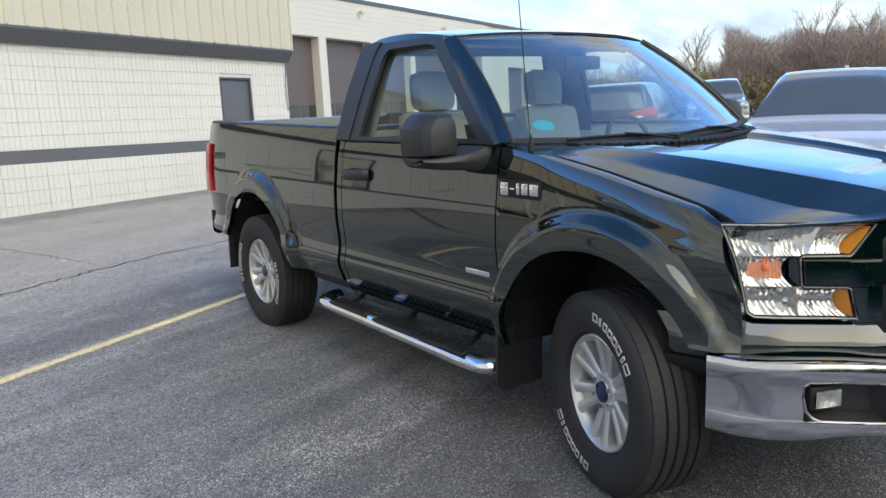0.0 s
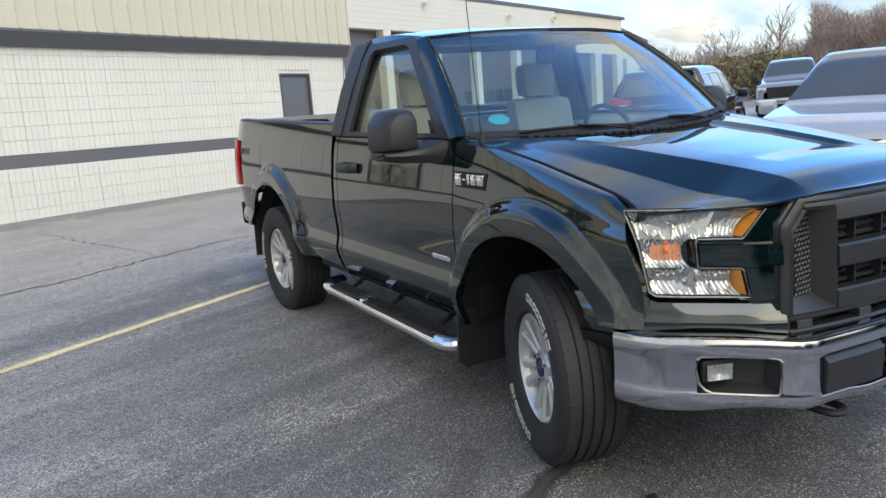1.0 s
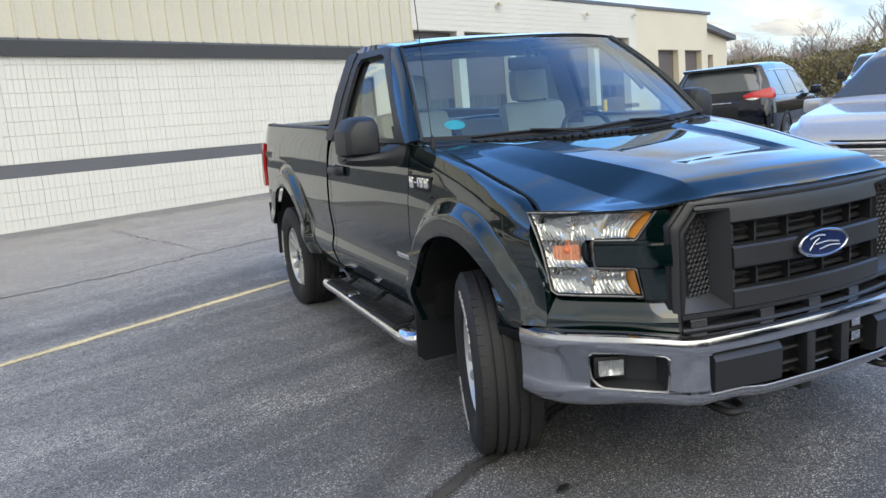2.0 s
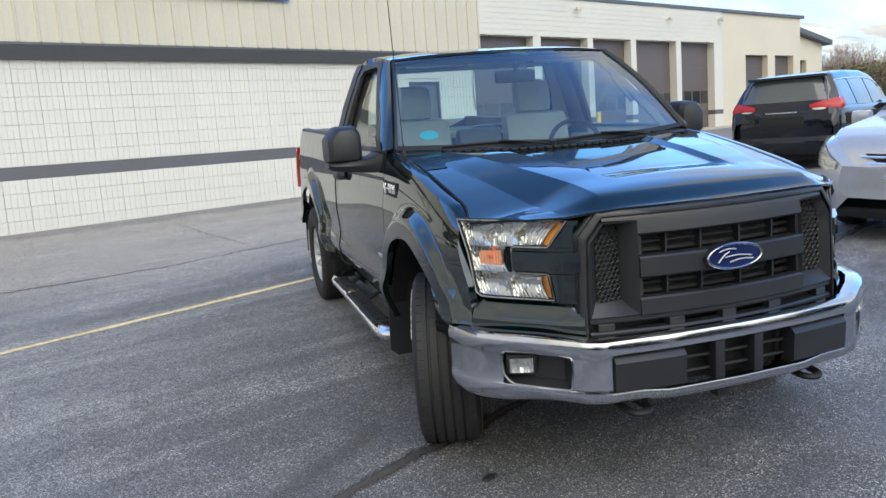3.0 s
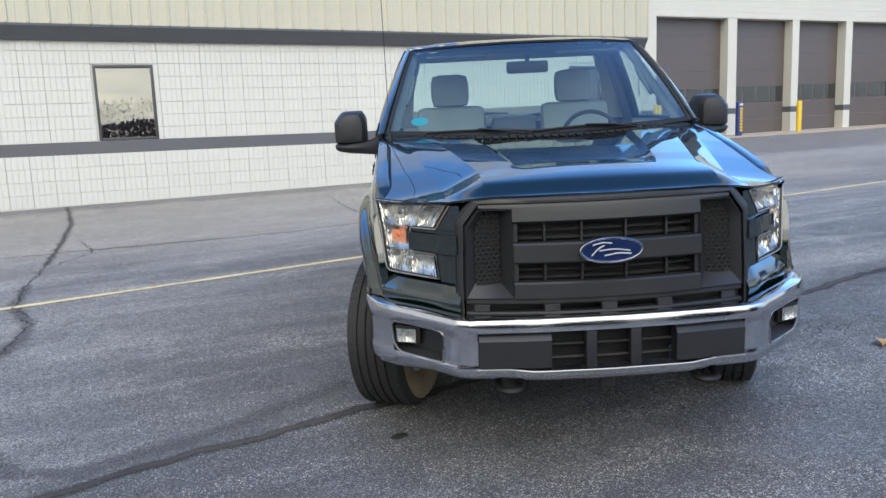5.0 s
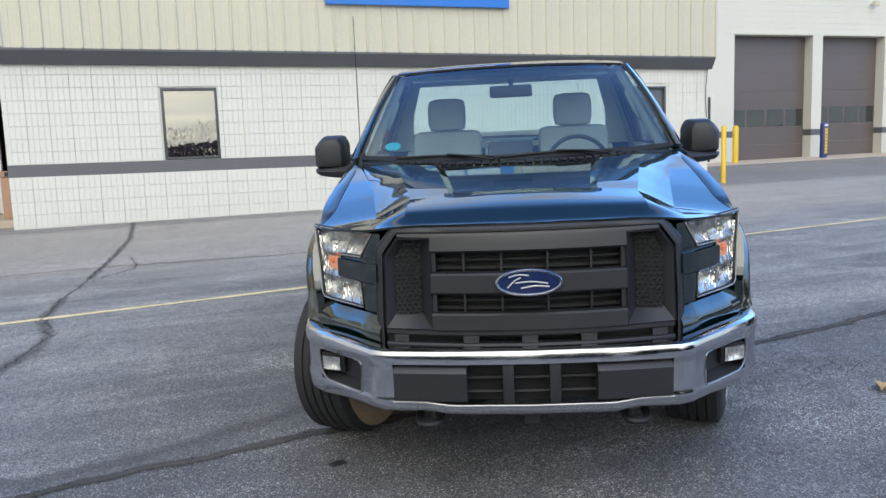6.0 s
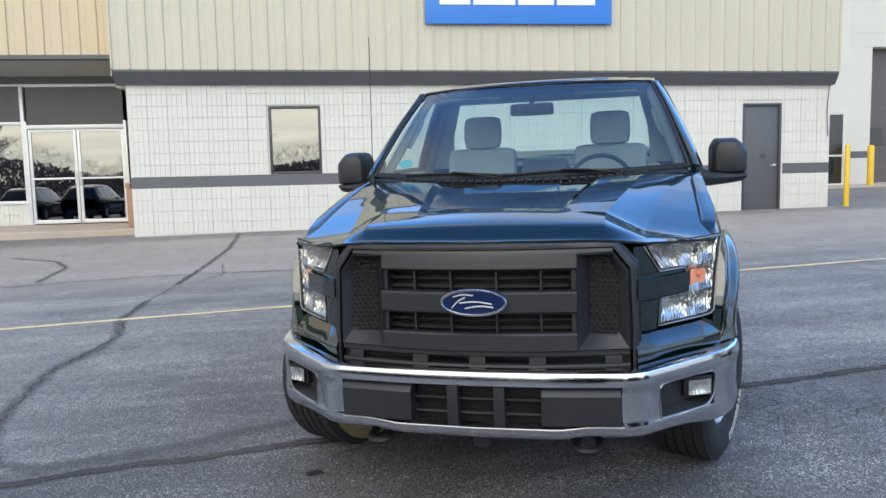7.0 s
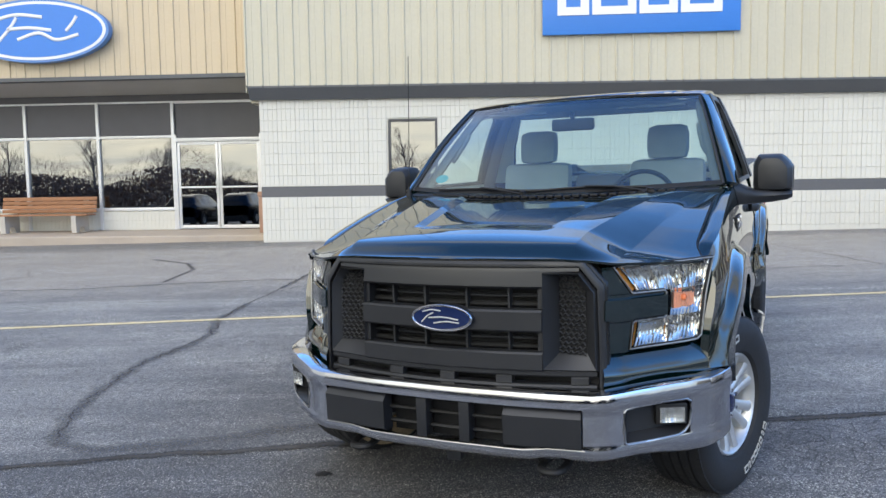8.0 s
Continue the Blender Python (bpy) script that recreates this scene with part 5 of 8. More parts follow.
# side mirrors: rounded housing, lower skirt, arm and glass
for s in (-1, 1):
    def mx(a):
        return s * a
    # the arm sweeps from the door's corner out under the housing
    rings = []
    for x, ya, yc, za, zc in ((0.905, 0.600, 0.800, 1.225, 1.350), (0.935, 0.610, 0.805, 1.222, 1.338), (0.975, 0.640, 0.835, 1.222, 1.312), (1.020, 0.680, 0.868, 1.224, 1.296), (1.110, 0.706, 0.904, 1.232, 1.289), (1.175, 0.722, 0.904, 1.242, 1.289), (1.199, 0.745, 0.900, 1.254, 1.287)):
        h, r = zc - za, 0.022
        rings.append([(mx(x), yy, zz) for yy, zz in ((ya + 0.004, za + r * 1.4), (ya + r, za + 0.006), (ya + 2.4 * r, za), (yc - r, za), (yc, za + r), (yc, zc - 0.006), (yc - 0.006, zc), (ya + r, zc), (ya + 0.006, zc - 0.008), (ya, zc - 0.4 * h))])
    arm = sheet(B(), rings, closed_u=True)
    for q in (rings[0], rings[-1]):
        arm.faces.new([arm.verts.new(p) for p in q])
    bmesh.ops.remove_doubles(arm, verts=arm.verts, dist=0.0005)
    arm_ob = part("mirror_arm", arm, M_TRIM, truck, "black mirror arm and lower skirt")

    def sec(y, x0, x1, z0, z1, r, cut=0.0):
        """A housing outline: rounded below, its outer upper corner cut away, the inner one a little."""
        c = 0.35 * cut
        pts = [(x1 - r * 0.3, z0 + r * 0.3), (x1, z0 + r), (x1, lerp(z0, z1 - cut, 0.5)), (x1, z1 - cut - 0.010), (x1 - 0.004, z1 - cut), (x1 - cut * 0.5, z1 - cut * 0.42), (x1 - cut * 0.9, z1 - 0.004), (x1 - cut - 0.012, z1),
               (lerp(x0, x1, 0.4), z1), (x0 + c * 1.4 + 0.010, z1), (x0 + c * 1.2, z1 - 0.004), (x0 + c * 0.4, z1 - c * 1.4), (x0, z1 - c * 2.2 - 0.008), (x0, lerp(z0, z1, 0.5)), (x0, z0 + r), (x0 + r * 0.3, z0 + r * 0.3), (x0 + r, z0), (x1 - r, z0)]
        return [(mx(px), y, pz) for px, pz in pts]

    def shell(secs):
        bm = sheet(B(), secs, closed_u=True)
        bm.faces.new([bm.verts.new(p) for p in secs[0]])
        bm.faces.new([bm.verts.new(p) for p in secs[-1]])
        bmesh.ops.remove_doubles(bm, verts=bm.verts, dist=0.0005)
        return bm
    secs = [sec(0.708, 1.065, 1.145, 1.320, 1.425, 0.020, 0.030), sec(0.718, 1.034, 1.172, 1.298, 1.458, 0.020, 0.045), sec(0.748, 1.014, 1.196, 1.291, 1.474, 0.018, 0.058), sec(0.840, 1.006, 1.206, 1.290, 1.482, 0.016, 0.060), sec(0.905, 1.010, 1.204, 1.291, 1.477, 0.016, 0.060)]
    part("mirror_housing", shell(secs), M_TRIM, arm_ob, "black textured mirror housing", smooth=28)
    bm = B()
    bm.faces.new([bm.verts.new(p) for p in sec(0.907, 1.020, 1.194, 1.300, 1.467, 0.016, 0.055)])
    part("mirror_glass", bm, M_BRIGHT, arm_ob, "mirror glass")

# cab back with its window
bm = B()
def yb(z):
    return float(np.interp(z, [0.5, 1.33, 1.86], [1.945, 1.945, 1.893]))
out_ = [(-0.925, 1.335), (0.925, 1.335), (0.80, 1.70), (0.73, 1.855), (-0.73, 1.855), (-0.80, 1.70)]
inn_ = [(-0.72, 1.375), (0.72, 1.375), (0.70, 1.60), (0.645, 1.800), (-0.645, 1.800), (-0.70, 1.60)]
def dense2(poly, n=8):
    return [(lerp(poly[i][0], poly[(i + 1) % len(poly)][0], k / n), lerp(poly[i][1], poly[(i + 1) % len(poly)][1], k / n)) for i in range(len(poly)) for k in range(n)]
sheet(bm, [[(x, yb(z), z) for x, z in dense2(q)] for q in (out_, inn_)], closed_u=True)
part("cab_back", thick(bm, 0.03), M_PAINT, truck)
bm = B()
sheet(bm, [[(x, yb(z) - 0.04, z) for x, z in dense2(q)] for q in ([(x * 0.97, z) for x, z in out_], inn_)], closed_u=True)
part("cab_back_lining", bm, M_HEAD, truck, "pale lining round the rear window")
part("cab_back_panel", box(B(), (-0.90, 1.915, 0.50), (0.90, 1.945, 1.335), 0.01), M_PAINT, truck)
bm = B()
sheet(bm, [[(x * float(np.interp(z, [1.37, 1.6, 1.805], [0.725, 0.705, 0.648])), yb(z) - 0.005, z) for x in np.linspace(-1, 1, 9)] for z in np.linspace(1.37, 1.805, 6)])
part("rear_window", bm, M_SIDEGLASS, truck, "clear rear window")

# ---- front end ----
def face_y(x):
    """Plan line of the front corners, carrying the headlamps."""
    return float(np.interp(abs(x), [0.0, 0.50, 0.57, 0.638, 0.72, 0.82, 0.90, 0.955, 0.985], [-0.965, -0.925, -0.900, -0.848, -0.758, -0.655, -0.555, -0.455, -0.33]))


def face_patch(s, x0, x1, z0, z1, off=0.0, n=10, m=6, xf=None):
    """A piece of the front surface between two x and two heights; off moves it forward."""
    rows = []
    for j in range(m + 1):
        z = lerp(z0, z1, j / m)
        a, b = (x0, x1) if xf is None else xf(z)
        row = []
        for i in range(n + 1):
            x = lerp(a, b, i / n)
            e = 0.004
            d = Vector((face_y(x + e) - face_y(x - e), -2 * e, 0)).normalized()
            lean = 0.10 * (z - 0.95)
            row.append((s * (x + d.x * off), face_y(x) + d.y * off + lean, z))
        rows.append(row)
    return rows


def hl_in(z):
    """Inner edge of the C-shaped headlamp."""
    if z > 0.985:
        return lerp(0.664, 0.606, (z - 0.985) / 0.10)
    if z < 0.885:
        return lerp(0.658, 0.668, (z - 0.785) / 0.10)
    return 0.768


def hl_out(z):
    return float(np.interp(z, [0.78, 0.85, 0.95, 1.03, 1.09], [0.878, 0.884, 0.893, 0.905, 0.915]))


for s in (-1, 1):
    bm = B()
    sheet(bm, face_patch(s, 0.555, 0.980, 0.64, 1.088, -0.052, 22, 12))
    part("front_corner", bm, M_PAINT, truck)
    # painted panel between the lamp and the grille, level with the lens
    bm = B()
    for z0, z1 in ((0.785, 0.894), (0.896, 0.994), (0.996, 1.096)):
        def xs_(z, a=z0, b=z1):
            return 0.572, hl_in(clamp(z, a + 0.001, b - 0.001) - 0.010) - 0.005
        pan = face_patch(s, 0, 0, z0, z1, 0.003, 10, 4, xs_)
        sheet(bm, pan)
        sheet(bm, [[r[-1] for r in pan], [(x, y + 0.05, z) for x, y, z in [r[-1] for r in pan]]])
        for q in (pan[0], pan[-1]):
            sheet(bm, [q, [(x, y + 0.05, z) for x, y, z in q]])
    part("lamp_surround", bm, M_PAINT, truck, smooth=25)
    # reflector bowls behind the lens: tilted facets in upright columns
    hl = empty("headlamp", pose(0, 0, 0.010), "", "")
    hl.parent = truck
    hl["label"] = "clear C-shaped headlamp with amber corners"
    for z0, z1, bowls in ((0.787, 0.885, 2), (0.885, 0.985, 1), (0.985, 1.085, 3)):
        def xf(z, a=z0, b=z1):
            q = clamp(z, a + 0.001, b - 0.001)
            return hl_in(q) + 0.018, hl_out(q) - 0.004
        nc = 36 * bowls
        rh = random.Random(17 + bowls)
        cells = {(a, b): (rh.uniform(0.4, 1.3), rh.uniform(-0.6, 1.0)) for a in range(nc // 4 + 1) for b in range(4)}
        rows = face_patch(s, 0, 0, z0, z1, -0.006, nc, 14, xf)
        for j, r in enumerate(rows):
            for i, (x, y, z) in enumerate(r):
                u, v = (i * bowls / nc) % 1.0, j / 14
                if i == nc:
                    u = 1.0
                deep = 0.036 * (1 if i * bowls < nc / 2 else 1 - abs(2 * u - 1) ** 2.4) * (1 - abs(2 * v - 1) ** 2.2)
                tilt = cells[(i // 4, j // 5)]
                flute = 0.0026 * (1 - abs((i % 4) / 2 - 1)) * tilt[0] + 0.0030 * tilt[1] * ((j % 5) / 4)
                r[i] = (x, y + deep + flute, z)
        bm = B()
        sheet(bm, rows)
        part("reflector", bm, M_REFLECT, hl, smooth=10)
    for q, (cx, cz) in enumerate(((0.820, 1.040), (0.795, 0.836))):
        p = Vector(face_patch(s, cx, cx + 0.001, cz, cz, -0.012, 1, 1)[0][0])
        part("bulb_cap", rod(B(), p + Vector((0, 0.012, 0)), p, 0.013, 14, 0.010), M_BRIGHT, hl)
    bm = B()
    for z0, z1 in ((0.785, 0.885), (0.885, 0.985), (0.985, 1.087)):
        def xf2(z, a=z0, b=z1):
            q = clamp(z, a + 0.001, b - 0.001)
            return 0.768, hl_out(z)

        def xf3(z, a=z0, b=z1):
            q = clamp(z, a + 0.001, b - 0.001)
            return hl_in(q), 0.768
        sheet(bm, face_patch(s, 0, 0, z0, z1, 0.006, 10, 5, xf2))
        if z0 != 0.885:
            sheet(bm, face_patch(s, 0, 0, z0, z1, 0.006, 8, 5, xf3))
    bmesh.ops.remove_doubles(bm, verts=bm.verts, dist=0.0004)
    part("lens", bm, M_LENS, hl, "clear plastic lens")
    # amber strips at the inner ends of both arms
    for z0, z1 in ((0.992, 1.078), (0.792, 0.880)):
        bm = B()
        lines = [face_patch(s, 0, 0, z0, z1, off, 1, 4, lambda z: (hl_in(z) + dx, hl_in(z) + dx + 0.001)) for dx, off in ((0.007, 0.000), (0.017, -0.015), (0.027, -0.030), (0.038, -0.045))]
        sheet(bm, [[r[0] for r in q] for q in lines])
        part("side_marker", bm, M_AMBER, hl, "amber marker")
    bm = B()
    p = Vector(face_patch(s, 0.838, 0.839, 0.945, 0.945, -0.020, 1, 1)[0][0])
    bmesh.ops.create_uvsphere(bm, u_segments=14, v_segments=8, radius=1.0, matrix=Matrix.Translation(p) @ Matrix.Diagonal((0.012, 0.012, 0.013, 1)))
    part("turn_signal", bm, M_ORANGE, hl, "orange turn signal bulb")
    bm = B()
    pat = face_patch(s, 0.806, 0.872, 0.905, 0.968, -0.022, 16, 5)
    sheet(bm, [[(x, y + 0.004 * (i % 2), z) for i, (x, y, z) in enumerate(r)] for r in pat])
    part("signal_reflector", bm, M_BLUSH, hl, "pale orange tinted reflector", smooth=0)
    # pale edge and dark gasket all round the C
    out_line = [(hl_in(1.086) + 0.002, 1.086)] + [(lerp(hl_in(1.086), hl_out(1.087), k / 6), 1.087) for k in range(1, 7)]
    out_line += [(hl_out(z), z) for z in np.linspace(1.07, 0.80, 12)] + [(hl_out(0.785) - 0.012, 0.786)]
    out_line += [(lerp(hl_out(0.785) - 0.012, hl_in(0.786), k / 5), 0.785) for k in range(1, 6)] + [(hl_in(0.88), 0.878), (hl_in(0.88) + 0.006, 0.885), (0.762, 0.886), (0.768, 0.892), (0.768, 0.978), (0.762, 0.985), (hl_in(0.99) + 0.006, 0.986), (hl_in(0.99), 0.992)]
    for name, r, off, m_ in (("lamp_edge", 0.0030, 0.006, M_LAMPEDGE), ("lamp_gasket", 0.0075, -0.001, M_BLACK)):
        bm = B()
        tube(bm, [Vector(face_patch(s, x, x + 0.001, z, z, off, 1, 1)[0][0]) for x, z in out_line], r, r, 6, closed=True)
        part(name, bm, m_, hl)
    # bracket that reaches into the C
    bm = B()
    f = face_patch(s, 0.575, 0.762, 0.908, 0.980, 0.026, 10, 4)
    bk = face_patch(s, 0.575, 0.768, 0.900, 0.992, -0.052, 10, 4)
    sheet(bm, f)
    for a, b in ((f[0], bk[0]), (f[-1], bk[-1]), ([r[0] for r in f], [r[0] for r in bk]), ([r[-1] for r in f], [r[-1] for r in bk])):
        sheet(bm, [a, b])
    bmesh.ops.remove_doubles(bm, verts=bm.verts, dist=0.0005)
    part("lamp_bracket", bm, M_PAINT, truck)
    # painted ledge under the headlamp
    bm = B()
    rows = []
    for z, off in ((0.640, -0.01), (0.652, 0.012), (0.700, 0.022), (0.720, 0.018), (0.760, -0.004), (0.785, -0.022)):
        rows += [face_patch(s, 0.575, 0.992, z, z, off, 22, 1)[0]]
    sheet(bm, rows)
    part("lower_fascia", bm, M_PAINT, truck)
    bm = B()
    rows = [face_patch(s, 0.56, 0.992, z, z, off, 22, 1)[0] for z, off in ((0.56, -0.05), (0.600, -0.01), (0.636, -0.004), (0.642, -0.03))]
    sheet(bm, rows)
    part("filler_panel", bm, M_BLACK, truck, "black filler above the bumper")

# grille: frame, bars, mesh and emblem
def gy(x, z):
    """Plane of the grille, bowed and leaning back to the top."""
    return -0.985 + 0.245 * abs(x) ** 2.0 + 0.045 * (z - 0.88)


def gpatch(bm, x0, x1, z0, z1, off=0.0, depth=0.03, n=12, taper=0.0):
    """A raised bar of the grille with a chamfer."""
    xs = np.linspace(x0, x1, n + 1)
    c = 0.007
    rows = []
    for z, o in ((z0, -depth), (z0, -c), (z0 + c, 0.0), (z1 - c, 0.0), (z1, -c), (z1, -depth)):
        rows.append([(x, gy(x, z) - (off + o), z) for x in xs])
    sheet(bm, rows)
    for k in (0, -1):
        bm.faces.new([bm.verts.new(r[k]) for r in rows])
    bmesh.ops.remove_doubles(bm, verts=bm.verts, dist=0.0003)
    return bm


GO = [(-0.515, 1.124), (0.515, 1.124), (0.585, 1.036), (0.592, 0.80), (0.592, 0.625), (-0.592, 0.625), (-0.592, 0.80), (-0.585, 1.036)]
GI = [(-0.500, 1.106), (0.500, 1.106), (0.562, 1.024), (0.570, 0.80), (0.570, 0.640), (-0.570, 0.640), (-0.570, 0.80), (-0.562, 1.024)]


def gring(outer, inner, off0, off1, n=10):
    bm = B()
    o, i_ = dense2(outer, n), dense2(inner, n)
    mid = [(lerp(a[0], b[0], 0.5), lerp(a[1], b[1], 0.5)) for a, b in zip(o, i_)]
    sheet(bm, [[(x, gy(x, z) + 0.06, z) for x, z in o], [(x, gy(x, z) - off0, z) for x, z in o], [(x, gy(x, z) - off1, z) for x, z in mid], [(x, gy(x, z) - off1, z) for x, z in i_], [(x, gy(x, z) + 0.05, z) for x, z in i_]], closed_u=True)
    return bm


grille = empty("grille", Matrix.Identity(4), "", "")
grille.parent = truck
grille["label"] = "dark grey plastic grille with two bars and mesh sides"
part("outer_frame", gring([(x * 1.014, z + 0.008 if z > 0.7 else z) for x, z in GO], GO, -0.004, 0.002), M_GLOSSBLACK, grille)
part("grille_frame", gring(GO, GI, 0.010, 0.018), M_GRILLE, grille)
bm = B()
rows = []
for z, o in ((1.026, -0.05), (1.026, 0.012), (1.034, 0.021), (1.060, 0.018), (1.084, 0.015), (1.088, 0.014), (1.100, 0.012), (1.109, 0.004), (1.111, -0.05)):
    hw = 0.372 if z < 1.086 else 0.500
    rows.append([(x, gy(x, z) - o, z) for x in np.linspace(-hw, hw, 25)])
part("bar", sheet(bm, rows), M_GRILLE, grille)
part("bar", gpatch(B(), -0.372, 0.372, 0.868, 0.948, 0.030, 0.06), M_GRILLE, grille)
part("bar", gpatch(B(), -0.372, 0.372, 0.722, 0.792, 0.024, 0.05), M_GRILLE, grille)
for s in (-1, 1):
    # end plates of the two openings
    for z0, z1 in ((0.948, 1.028), (0.792, 0.868)):
        part("bar_end", gpatch(B(), 0.352 if s > 0 else -0.370, 0.370 if s > 0 else -0.352, z0 - 0.004, z1 + 0.004, 0.006, 0.09, 2), M_GRILLE, grille)
    # sloped pocket round the mesh, deepest along its inner side
    bm = B()
    po = [(0.368, 1.086), (0.506, 1.086), (0.562, 1.014), (0.570, 0.722), (0.368, 0.722)]
    pm = [(0.372, 1.080), (0.498, 1.080), (0.550, 1.010), (0.557, 0.730), (0.374, 0.730)]
    pi_ = [(0.414, 1.066), (0.480, 1.066), (0.514, 1.004), (0.520, 0.782), (0.418, 0.782)]
    o, q_, i_ = dense2(po, 6), dense2(pm, 6), dense2(pi_, 6)
    sheet(bm, [[(s * x, gy(x, z) - 0.004, z) for x, z in o], [(s * x, gy(x, z) - 0.020, z) for x, z in q_],
               [(s * x, gy(x, z) + lerp(0.052, 0.020, clamp((x - 0.414) / 0.10)), z) for x, z in i_]], closed_u=True)
    part("mesh_pocket", bm, M_GRILLE, grille)
    # honeycomb mesh as wavy strands
    bm = B()
    for k in range(17):
        z = 0.786 + k * 0.0171
        xm = float(np.interp(z, [1.004, 1.066], [0.517, 0.482]))
        pts = []
        for i in range(29):
            x = lerp(0.416, xm, i / 28)
            pts.append((s * x, gy(x, z) + lerp(0.044, 0.012, clamp((x - 0.414) / 0.10)), z + 0.0045 * math.sin((x - 0.414) * 2 * math.pi / 0.0215 + math.pi * k)))
        tube(bm, pts, 0.0030, 0.0045, 4, up=(0, 1, 0))
    part("mesh_insert", bm, M_MESH, grille, "black honeycomb mesh", smooth=0)
    bm = B()
    bm.faces.new([bm.verts.new((s * x, gy(x, z) + lerp(0.056, 0.024, clamp((x - 0.414) / 0.10)), z)) for x, z in pi_])
    part("mesh_backing", bm, M_BLACK, grille, smooth=0)
    # slim shutters in the two openings
for z0, z1 in ((0.948, 1.028), (0.792, 0.868)):
    bm = B()
    sheet(bm, [[(x, gy(x, z) + 0.09, z) for x in np.linspace(-0.39, 0.39, 9)] for z in (z0 - 0.01, z1 + 0.01)])
    part("shutter_back", bm, M_BLACK, grille)
    zm = (z0 + z1) / 2
    for dz, hz in ((-0.004, 0.012), (-0.040, 0.020), (0.022, 0.020)):
        bm = B()
        gpatch(bm, -0.355, 0.355, zm + dz, zm + dz + hz, -0.038, 0.02)
        part("slat", bm, M_MESH if hz < 0.015 else M_BLACK, grille)
    for x in (-0.245, -0.100, 0.075, 0.240):
        bm = B()
        box(bm, (x - 0.004, gy(x, zm) + 0.012, z0), (x + 0.004, gy(x, zm) + 0.05, z1))
        part("upright", bm, M_TRIM, grille, smooth=0)
bm = B()
gpatch(bm, -0.56, 0.56, 0.640, 0.672, 0.014, 0.05)
gpatch(bm, -0.56, 0.56, 0.700, 0.730, 0.010, 0.05)
for x in (-0.50, -0.225, 0.0, 0.225, 0.50):
    gpatch(bm, x - 0.03, x + 0.03, 0.668, 0.704, 0.010, 0.04, 2)
part("lower_bar", bm, M_GRILLE, grille)
part("slot_back", box(B(), (-0.56, -0.90, 0.66), (0.56, -0.88, 0.71)), M_BLACK, grille, smooth=0)
# emblem: chrome rim, blue oval, pale strokes
em = empty("emblem", pose(0.0, -1.022, 0.915, -3, 0, 0), "", "")
em.parent = truck
em["label"] = "blue oval emblem with a chrome rim"
part("emblem_back", prism(B(), ellipse(0.124, 0.050, 48), 1, -0.010, 0.04), M_GRILLE, em)
part("emblem_rim", tube(B(), [(x, -0.014, z) for x, z in ellipse(0.120, 0.0465, 48)], 0.0060, 0.007, 10, closed=True, up=(0, 1, 0)), M_CHROME, em, "chrome oval rim")
part("emblem_face", prism(B(), ellipse(0.114, 0.041, 48), 1, -0.017, 0.0), M_EMBLEM, em)
for a, b in (((-0.075, 0.022), (0.0, 0.027)), ((-0.08, -0.018), (-0.03, 0.02)), ((-0.05, 0.0), (0.07, -0.004)), ((-0.03, -0.02), (0.075, -0.016))):
    part("emblem_stroke", tube(B(), smooth_path([(a[0], -0.022, a[1]), ((a[0] + b[0]) / 2, -0.022, (a[1] + b[1]) / 2 + 0.006), (b[0], -0.022, b[1])], 4), 0.0026, 0.0015, 6, up=(0, 1, 0)), M_ALLOY, em, "pale plain stroke")


# bumper: a wrapped chrome shell with openings
def bump_y(x):
    return float(np.interp(abs(x), [0, 0.30, 0.56, 0.615, 0.75, 0.86, 0.925, 0.958, 0.975, 0.980], [-1.065, -1.055, -1.025, -1.005, -0.905, -0.800, -0.705, -0.625, -0.545, -0.520]))


BX = sorted(set([round(v, 4) for v in list(np.linspace(0, 0.53, 9)) + [0.56, 0.60, 0.615, 0.64] + list(np.linspace(0.66, 0.865, 8)) + list(np.linspace(0.885, 0.980, 10))]))
BZ = [(0.660, -0.060), (0.664, -0.014), (0.658, 0.0), (0.640, 0.006), (0.612, 0.006), (0.600, 0.0), (0.585, -0.002), (0.54, -0.003), (0.49, -0.002), (0.470, 0.0), (0.452, 0.002), (0.438, 0.002), (0.422, -0.002), (0.410, -0.016), (0.408, -0.06)]


def bump_row(xs, z, off):
    row = []
    for x in xs:
        a = abs(x)
        e = 0.004
        d = Vector((bump_y(a + e) - bump_y(a - e), -2 * e, 0)).normalized()
        sg = 1 if x >= 0 else -1
        rise = 0.018 * sstep(0.55, 0.80, a) * (1 - 0.6 * sstep(0.85, 0.99, a))
        zc = z + rise + (0.012 * sstep(0.30, 0.42, a) if z < 0.46 else 0) - (0.026 * sstep(0.70, 0.92, a) if z < 0.45 else 0)
        row.append((sg * (a + d.x * off), bump_y(a) + d.y * off, zc))
    return row


xs = [-x for x in BX[::-1]] + BX[1:]
rows = [bump_row(xs, z, o) for z, o in BZ]


def bump_open(i, j):
    xm, zm = abs(xs[j] + xs[j + 1]) / 2, (BZ[i][0] + BZ[i + 1][0]) / 2
    if xm < 0.53 and 0.452 < zm < 0.612:
        return True
    return 0.66 < xm < 0.865 and 0.470 < zm < 0.600


bumper = part("front_bumper", thick(sheet(B(), rows, bump_open), -0.004), M_CHROME, truck, "chrome front bumper")
